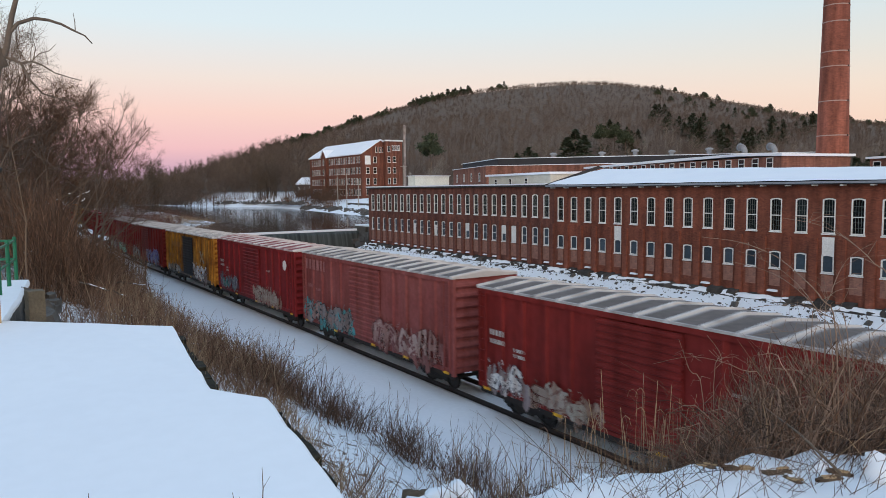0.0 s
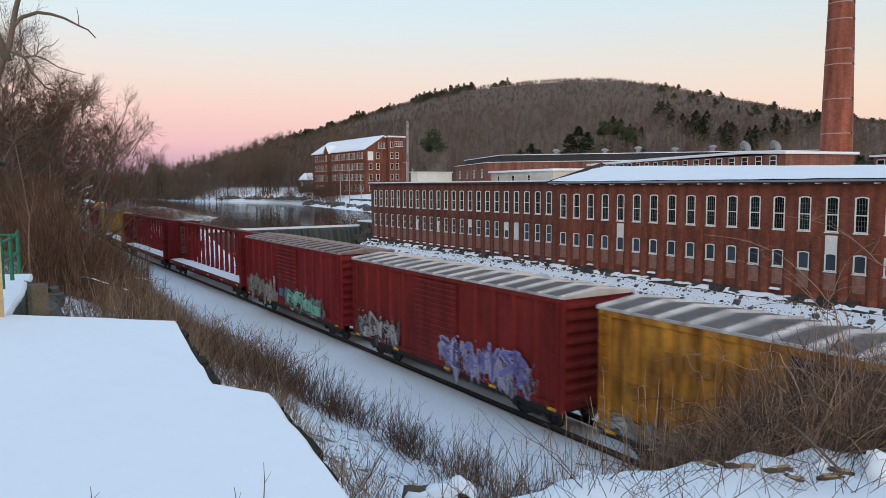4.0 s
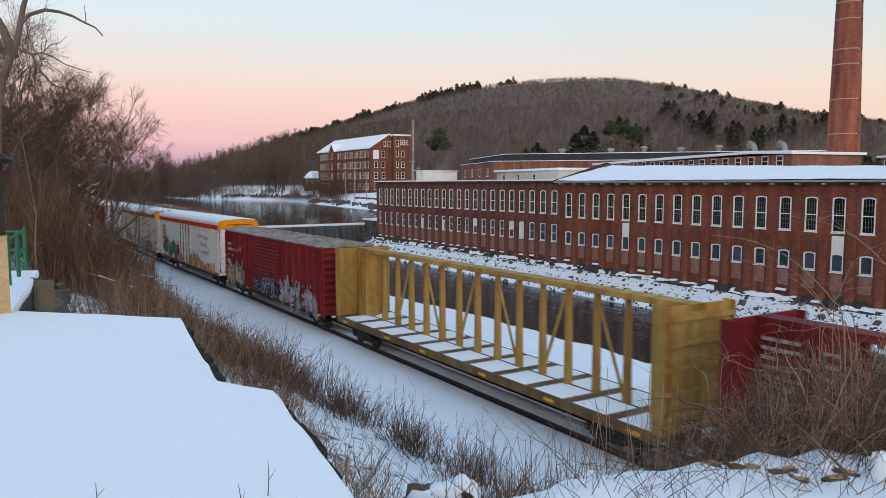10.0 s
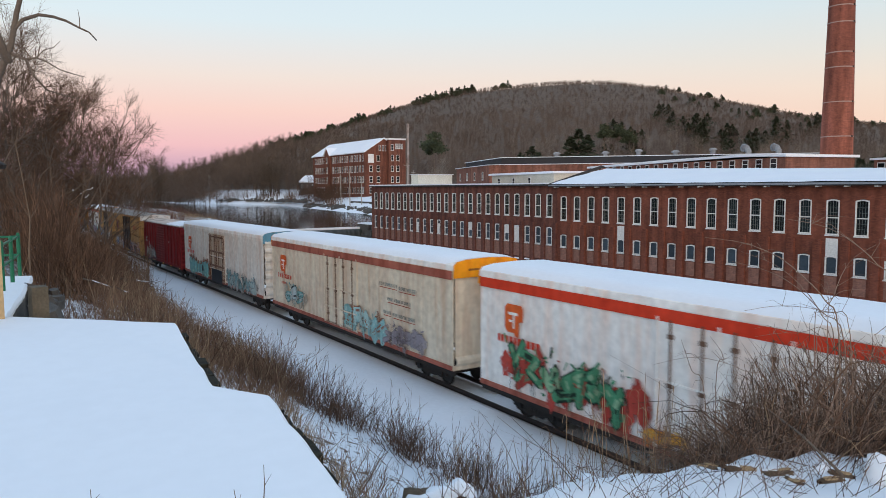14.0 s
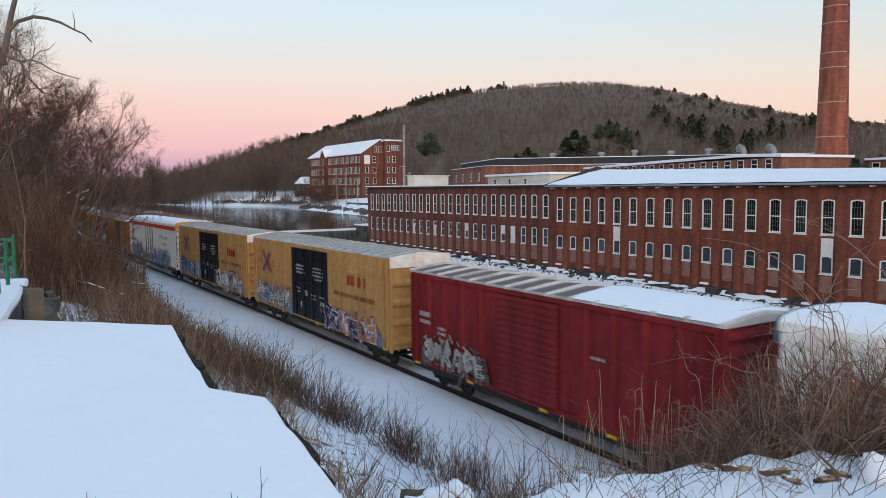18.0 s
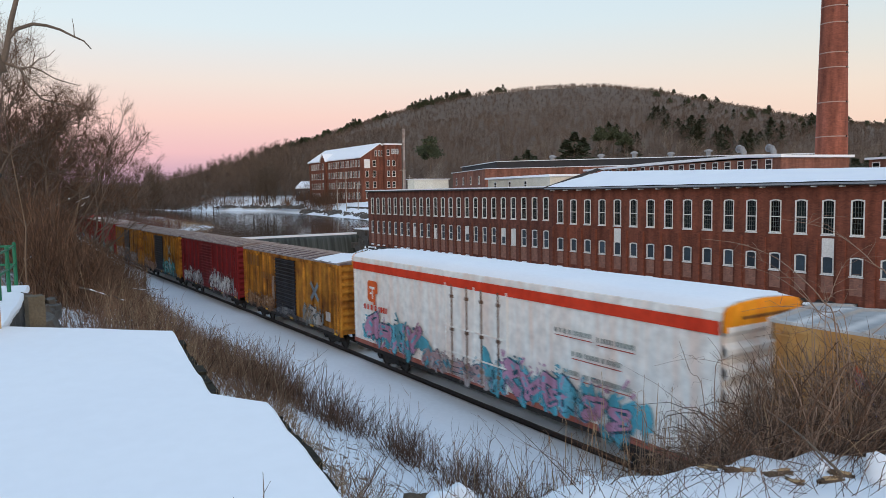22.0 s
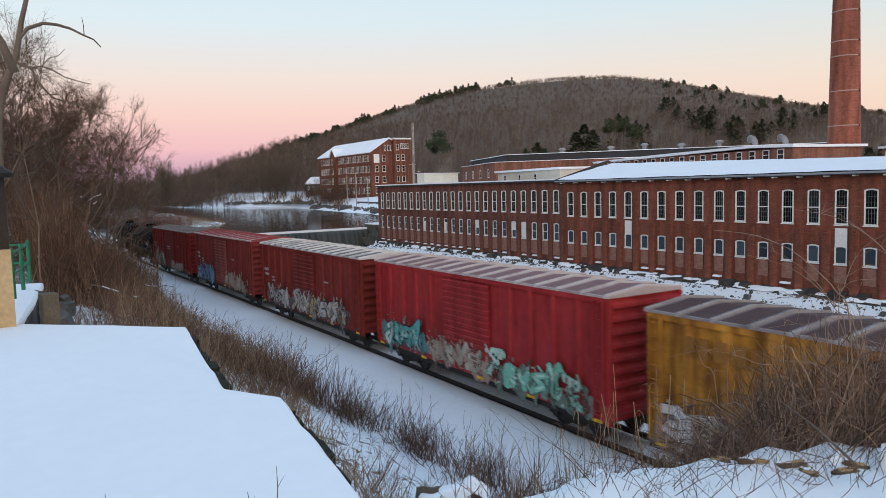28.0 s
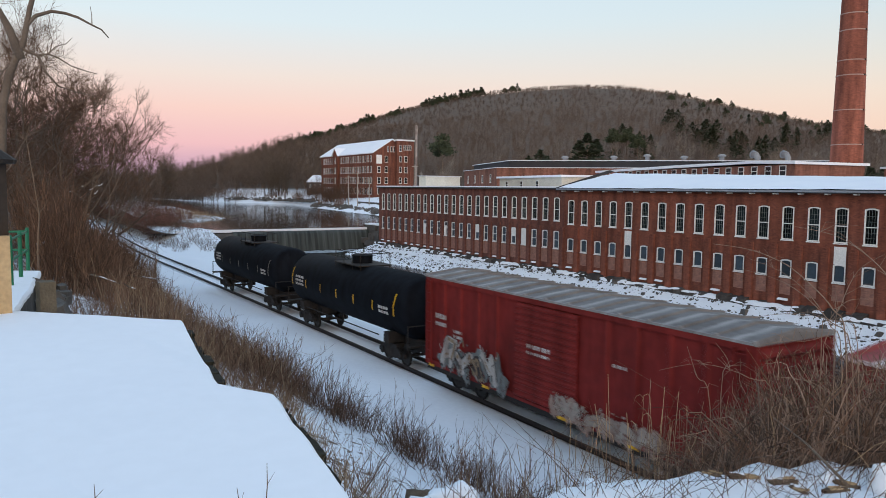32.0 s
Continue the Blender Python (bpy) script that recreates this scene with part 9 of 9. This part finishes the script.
SMOOTH_SNOW = material("smooth_snow", (0.86, 0.885, 0.92), 0.8, other=(0.82, 0.85, 0.9), scale=0.5, amount=0.4, fine=12, bump=0.02, spec=0.2, grain=0.015)
part("snow", snow_slab(OUT, 6.6, 0.17, 3), SMOOTH_SNOW, deck, "smooth untouched snow")
MOSSY = material("mossy_timber", (0.02, 0.018, 0.015), 0.95, other=(0.06, 0.052, 0.03), scale=5, amount=0.8, fine=6, bump=0.6, dist=0.03)
edge_run = [(-9.36, -14.9), (-6.2, -15.23), (-5.68, -14.9), (-3.55, -15.2), (-2.6, -15.6)]
re_ = random.Random(17)
for (x0, y0), (x1, y1) in zip(edge_run, edge_run[1:]):
    L = math.hypot(x1 - x0, y1 - y0)
    k = max(1, round(L / 0.42))
    for i in range(k):
        m = Mesh()
        e, w = L / k - re_.uniform(0.006, 0.05), re_.uniform(0.05, 0.085)
        m.extrude([(0.004, -0.11), (e, -0.11), (e - re_.uniform(0, 0.04), -0.11 + w), (re_.uniform(0.01, 0.06), -0.115 + w * re_.uniform(0.85, 1.15))], "z", -1.0, 0.0)
        t = i / k
        part("edge_timber", m, MOSSY, deck, "dark mossy edge timber", pose(x0 + (x1 - x0) * t, y0 + (y1 - y0) * t, 6.49 + re_.uniform(-0.05, 0.025), re_.uniform(-3, 3), re_.uniform(-2, 2), math.degrees(math.atan2(y1 - y0, x1 - x0))))
EN = 420
rng = np.random.default_rng(31)
pick = rng.integers(0, 4, EN)
tt = rng.random(EN)
E0, E1 = np.array(edge_run)[pick], np.array(edge_run)[pick + 1]
gb = np.column_stack([E0 + (E1 - E0) * tt[:, None] + rng.normal(0, 0.025, (EN, 2)) + [0, -0.04], np.full(EN, 6.42)])
gt = gb + np.column_stack([rng.normal(0, 0.05, EN), np.abs(rng.normal(0.05, 0.05, EN)), rng.uniform(0.06, 0.2, EN)])
v, q = stems(gb, gt, 0.0028, rings=3, sides=3, wob=0.05, seed=32)
tagged(new("edge_grass", quick_mesh("edge_grass", v, q, STRAW)), "dead grass growing out of the timber edge", "grass", kind="stuff")

low = thing("lower_terrace", "narrow snowy ledge with a stone edge", "terrace")
OUT2 = [(-14.2, -16.83), (-21.2, -16.12), (-22.5, -19.5), (-14.5, -19.5)]
m = Mesh()
m.extrude([(x, y) for x, y in OUT2], "z", 4.4, 5.95)
part("retaining_wall", m, STONE, low, "rough stone wall")
part("snow", snow_slab(OUT2[::-1], 6.1, 0.15, 4), SMOOTH_SNOW, low)
for k in range(26):
    rs_ = random.Random(k)
    m = Mesh()
    x = -13.2 - rs_.uniform(0, 6.5)
    y = -16.75 - 0.1 * (x + 14.2) + rs_.uniform(0.12, 0.5)
    a = rs_.uniform(0.12, 0.3)
    m.extrude([(-a, -a * 0.6), (a * 0.7, -a * 0.8), (a, 0.1 * a), (a * 0.4, a * 0.7), (-a * 0.8, a * 0.6)], "z", -0.25, rs_.uniform(0.05, 0.2))
    part("stone", m, STONE, low, "", pose(x, y, 5.75 + rs_.uniform(-0.3, 0.2), rs_.uniform(-20, 20), rs_.uniform(-20, 20), rs_.uniform(0, 90)))

fence = thing("green_railing", "green painted pipe railing at the end of a snowy ledge", "railing", pose(0, 0, 0))
posts = [(-18.3, -16.78), (-19.9, -16.57), (-21.4, -16.38)]
for x, y in posts:
    m = Mesh()
    m.lathe([(0.045, 6.08), (0.045, 7.14), (0.03, 7.18)], "z", 8, (x, y, 0))
    part("post", m, GREEN, fence)
for z in (6.62, 7.08):
    m = Mesh()
    m.tube([(-15.6, -17.2, z)] + [(x, y, z) for x, y in posts] + [(-21.8, -18.8, z)], 0.03, 7)
    part("rail", m, GREEN, fence)

kiosk = thing("plywood_box", "plywood-clad post base with a black post and dark cap", "post", pose(-11.21, -17.2, 6.58))
m = Mesh()
m.box(-0.25, 0.25, -0.4, 0.37, -0.1, 1.02)
part("panel", m, PLY, kiosk, "pale plywood panel")
m = Mesh()
m.box(-0.06, 0.06, 0.22, 0.36, 1.02, 1.95)
part("post", m, DARK_STEEL, kiosk, "black square post")
m = Mesh()
m.lathe([(0.3, 1.95), (0.32, 2.0), (0.12, 2.14), (0.05, 2.2)], "z", 12, (0, 0.17, 0))
part("cap", m, DARK_STEEL, kiosk, "dark cap")

# a snow-capped stump and old logs at the near edge
ROTTEN = material("rotten_wood", (0.17, 0.125, 0.085), 0.9, other=(0.07, 0.052, 0.037), scale=14, amount=0.85, fine=7, bump=0.7, dist=0.02)
ROTTEN_DARK = material("dark_rot", (0.035, 0.026, 0.02), 0.95, scale=8, bump=0.5)
SPLIT_WOOD = material("split_wood", (0.5, 0.37, 0.22), 0.85, other=(0.32, 0.22, 0.13), scale=7, amount=0.7, bump=0.4)
def lump(seed, a, b, c, wob, cut=-0.3):
    m = Mesh()
    n, k = 18, 10
    for i in range(k + 1):
        t = math.pi * i / k
        for j in range(n):
            p = 2 * math.pi * j / n
            v = Vector((math.sin(t) * math.cos(p), math.sin(t) * math.sin(p), math.cos(t)))
            r = 1 + wob * noise.noise(v * 1.7 + Vector((seed, 0, 0)))
            m.v.append((v.x * a * r, v.y * b * r, max(cut * c, v.z * c * r)))
    m.f = [(i * n + j, (i + 1) * n + j, (i + 1) * n + (j + 1) % n, i * n + (j + 1) % n) for i in range(k) for j in range(n)]
    m.s = [0] * len(m.f)
    return m


bx, by = -4.27, -14.42
rock = thing("snowy_boulder", "snow-capped old stump with dark knots at the edge of the slope", "stump", pose(bx, by, 6.0, 0, 0, 35))
part("wood", lump(2, 0.27, 0.2, 0.16, 0.5, -1.0), ROTTEN, rock, smooth=True)
part("snow_cap", lump(3, 0.27, 0.18, 0.17, 0.6, 0.12), SMOOTH_SNOW, rock, "lumpy cap of snow", smooth=True)
part("snow_cap", lump(7, 0.13, 0.12, 0.13, 0.4, 0.0), SMOOTH_SNOW, rock, "lumpy cap of snow", pose(0.17, 0.1, 0.1), smooth=True)
for x, y, z, a in ((0.04, -0.2, 0.11, 0.026), (0.27, -0.04, 0.16, 0.03), (0.2, -0.15, 0.07, 0.035), (-0.14, -0.2, 0.05, 0.02)):
    part("knot", lump(int(a * 900), a * 1.5, a, a * 0.9, 0.6, -1), ROTTEN_DARK, rock, "dark weathered knot", pose(x, y, z, 30, 20, 40 * a), smooth=True)
for rz, L in ((150, 0.3), (60, 0.22), (-20, 0.26), (110, 0.4)):
    m = Mesh()
    m.tube([(0, -0.05, 0.1), (0.4 * L, -0.12, 0.2), (L, -0.2, 0.16)], [0.004, 0.003, 0.0015], 4)
    part("twig", m, CANE, rock, "", pose(0, 0, 0, 0, 0, rz))


def chunk(x, y, dz, L, r, rz, seed, snow=True):
    """A piece of rotten log: a split shell with jagged ends and a dark hollow."""
    rs = random.Random(seed)
    lg = thing("old_log", "weathered broken log half buried in snow", "log", pose(x, y, land(x, y) + dz, 0, rs.uniform(-6, 6), rz), group="old logs")
    m = Mesh()
    n, k = 14, 9
    for i in range(k):
        u = -L / 2 + L * i / (k - 1)
        for j in range(n):
            a = 2 * math.pi * j / n
            jag = rs.uniform(-0.12, 0.12) * L if i in (0, k - 1) else 0
            rr = r * (1 + 0.3 * noise.noise((u * 9, a * 1.1, seed)) + (0.12 if j % 2 else -0.06)) * (0.8 if i in (0, k - 1) else 1)
            m.v.append((u + jag, math.cos(a) * rr, math.sin(a) * rr * 0.8))
    m.f = [(i * n + j, i * n + (j + 1) % n, (i + 1) * n + (j + 1) % n, (i + 1) * n + j) for i in range(k - 1) for j in range(n)] + [tuple(range(n))[::-1], tuple(range((k - 1) * n, k * n))]
    m.s = [0] * len(m.f)
    part("wood", m, ROTTEN, lg, smooth=False)
    for e in (-1, 1):
        part("hollow", lump(seed, 0.02, r * 0.55, r * 0.42, 0.5, -1), ROTTEN_DARK, lg, "dark rotten hollow", pose(e * L * 0.46, 0, 0), smooth=True)
    for q in range(3):
        m = Mesh()
        b0 = rs.uniform(-0.4, 0.1) * L
        a = rs.uniform(0.3, 2.8)
        m.extrude([(b0, -0.004), (b0 + L * 0.5, -0.003), (b0 + L * 0.55, 0.004), (b0, 0.004)], "z", 0, 0.012)
        part("splinter", m, SPLIT_WOOD, lg, "", pose(0, math.cos(a) * r * 0.98, math.sin(a) * r * 0.8, rs.uniform(-20, 20), 0, rs.uniform(-8, 8)))
    if snow:
        part("snow", lump(seed + 3, L * 0.42, r * 0.85, r * 0.5, 0.5, 0.0), SMOOTH_SNOW, lg, "strip of snow on top", pose(-0.08 * L, 0.02, r * 0.62), smooth=True)


for k, (az, r, dz, L, rad, rz, snow) in enumerate(((-38.6, 5.3, -0.004, 0.13, 0.028, 20, False), (-36.3, 5.3, -0.004, 0.19, 0.028, 60, True), (-33.7, 5.35, -0.004, 0.2, 0.032, 75, True), (-32.7, 5.3, -0.004, 0.11, 0.026, 15, True),
                                                    (-30.3, 5.4, -0.002, 0.17, 0.028, 62, False), (-29.7, 5.55, 0.0, 0.14, 0.024, 20, True), (-72.0, 7.7, 0.03, 0.2, 0.05, 70, False))):
    chunk(*polar_at(az, r), dz, L, rad, rz, 21 + k, snow)

for k, (az, r, dep, a) in enumerate(((-27.0, 5.6, 0.335, 0.11), (-30.9, 5.6, 0.35, 0.06), (-47.0, 5.2, 0.405, 0.09))):
    x, y = polar_at(az, r)
    cl = thing("snow_clump", "rounded clump of snow caught on low brush", "snow", pose(x, y, EYE.z - r * dep - a * 0.6, 0, 0, 40 * k), group="snow clumps")
    part("snow", lump(30 + k, a * 1.5, a * 1.1, a * 1.2, 0.5, -1), SMOOTH_SNOW, cl, smooth=True)
block = thing("concrete_block", "weathered grey concrete block with a notch behind the terrace", "block", pose(-11.62, -16.41, 6.3, 0, 0, 8))
m = Mesh()
m.extrude([(-0.13, -0.11), (0.12, -0.1), (0.13, 0.1), (-0.12, 0.11)], "z", -1.5, 0.62)
part("block", m, material("mossy_concrete", (0.17, 0.145, 0.11), 0.95, other=(0.09, 0.078, 0.055), scale=3, amount=0.8, bump=0.5), block)
for i, (x, y, L, az) in enumerate(((-6.9, -17.75, 0.16, 10), (-4.1, -16.55, 0.14, 60), (-3.55, -15.95, 0.2, 120), (-3.75, -15.75, 0.22, 40), (-3.35, -15.72, 0.16, 200), (-4.9, -17.1, 0.1, 20))):
    tw = thing("snow_twig", "thin dark twig poking up through smooth snow", "twig", pose(x, y, 6.58, 0, 0, az), group="twigs in the snow")
    m = Mesh()
    m.tube([(0, 0, -0.03), (0.012, 0, L * 0.5), (0.004, 0.01, L)], [0.0035, 0.003, 0.0015], 5)
    m.tube([(0.012, 0, L * 0.5), (0.05, 0.01, L * 0.8)], [0.002, 0.001], 4)
    part("stem", m, BARK, tw)
def fallen(pts, r, seed, snow=0.55):
    """A fallen branch, with snow lying along its upper side in broken strips."""
    rs = random.Random(seed)
    line = []
    for (p, q) in zip(pts, pts[1:]):
        a, b = Vector(p), Vector(q)
        line += [a.lerp(b, t) + Vector((rs.gauss(0, 0.05), rs.gauss(0, 0.03), rs.gauss(0, 0.06))) for t in (0, 0.34, 0.67)]
    pts = [tuple(v) for v in line] + [pts[-1]]
    lg = thing("fallen_branch", "long fallen branch lined with snow in the brush", "branch", group="fallen branches")
    n = len(pts)
    m = Mesh()
    m.tube(pts, [r * (1 - 0.5 * i / (n - 1)) for i in range(n)], 7)
    part("wood", m, PALE_BARK, lg, smooth=True)
    for (p, q) in zip(pts, pts[1:]):
        if rs.random() < snow:
            a, b = Vector(p), Vector(q)
            m = Mesh()
            up = Vector((0, 0, r * 0.75))
            m.tube([tuple(a.lerp(b, t) + up) for t in (0.04, 0.3, 0.65, 0.95)], [r * 0.3, r * 0.75, r * 0.7, r * 0.25], 6)
            part("snow", m, SNOW, lg, smooth=True)


for k, (pts, r) in enumerate((
        ([(-43.73, -12.08, 3.52), (-43.6, -10.96, 3.32), (-43.46, -10.05, 3.16), (-43.26, -8.89, 3.03)], 0.032),
        ([(-39.96, -15.6, 5.4), (-39.96, -15.23, 5.39), (-39.94, -14.8, 5.38), (-39.91, -14.25, 5.34)], 0.035),
        ([(-47.9, -14.0, 7.6), (-47.87, -13.37, 7.93), (-47.84, -13.01, 8.06), (-47.81, -12.65, 8.23)], 0.04),
        ([(-47.78, -12.28, 7.71), (-47.74, -11.89, 7.94), (-47.71, -11.64, 8.08)], 0.035), ([(-47.8, -12.5, 7.95), (-47.74, -12.0, 8.2), (-47.7, -11.7, 8.35)], 0.03),
        ([(-52, -14.2, 5.4), (-50, -13.9, 4.9), (-48, -13.5, 4.6)], 0.05), ([(-36.5, -13.6, 4.3), (-35.8, -12.6, 3.9), (-35.4, -11.8, 3.6)], 0.035))):
    fallen(pts, r, 400 + k)


def sapling(pts, r, seed):
    """A slender crooked sapling that stands pale against the brush."""
    rs = random.Random(seed)
    x, y, z = pts[0]
    lg = thing("sapling", "slender pale crooked sapling among brown brush", "tree", pose(x, y, land(x, y)), group="saplings")
    o = Vector((x, y, land(x, y)))
    q = [Vector((0, 0, -0.1))] + [Vector(p) - o for p in pts]
    n = len(q)
    m = Mesh()
    m.tube([tuple(v) for v in q], [r * (1 - 0.7 * i / (n - 1)) for i in range(n)], 7)
    part("trunk", m, SAPLING_BARK, lg, smooth=True)
    for k in range(9):
        i = rs.randrange(2, n)
        d = Vector((rs.uniform(-0.5, 0.5), rs.uniform(-1, 1), rs.uniform(0.2, 1.1))) * rs.uniform(0.4, 1.1)
        m = Mesh()
        m.tube([tuple(q[i]), tuple(q[i] + d * 0.5 + Vector((0, 0, -0.05))), tuple(q[i] + d)], [r * 0.35, r * 0.25, r * 0.08], 5)
        part("branch", m, SAPLING_BARK, lg)


SAPLING_BARK = material("pale_sapling_bark", (0.19, 0.135, 0.095), 0.9, other=(0.14, 0.1, 0.07), scale=2.5, amount=0.7, bump=0.3)
for k, (pts, r) in enumerate((
        ([(-45.88, -13.52, 3.47), (-45.86, -13.26, 4.73), (-45.82, -12.88, 6.31), (-45.81, -12.68, 7.57), (-45.76, -12.25, 8.59), (-45.72, -11.83, 9.48)], 0.06),
        ([(-47.9, -15.0, 4.9), (-47.94, -14.46, 5.92), (-47.92, -14.21, 6.73), (-47.9, -13.85, 7.37), (-47.87, -13.37, 7.93), (-47.81, -12.65, 8.23), (-47.74, -11.95, 9.2)], 0.06),
        ([(-46.9, -13.82, 4.35), (-46.9, -13.77, 6.27), (-46.9, -13.91, 7.55), (-46.91, -13.98, 8.82)], 0.055), ([(-59.57, -9.74, 2.33), (-59.55, -9.58, 4.43), (-59.51, -9.23, 6.11), (-59.42, -8.59, 7.29)], 0.05),
        ([(-37.0, -15.6, 5.6), (-37.0, -15.5, 7.0), (-36.9, -15.7, 8.6), (-37.0, -15.9, 10.2)], 0.05), ([(-41.0, -13.9, 5.0), (-41.1, -13.6, 6.3), (-41.0, -13.1, 7.4), (-41.0, -12.9, 8.6)], 0.035))):
    sapling(pts, r, 500 + k)
st = thing("leaning_stick", "pale leaning dead stick in the briars", "branch", pose(-2.47, -12.56, 6.50))
m = Mesh()
m.tube([(0, 0, 0), (-0.46, 0.30, 0.06), (-0.93, 0.60, 0.07)], [0.009, 0.008, 0.005], 7)
part("stick", m, PALE_BARK, st, smooth=True)


def motions():
    """Every car rolls along the track, all through the clip."""
    for car, middle in CARS:
        walk(car, [(t, car_pose(middle + run(t))) for t in range(0, 33)])


motions()
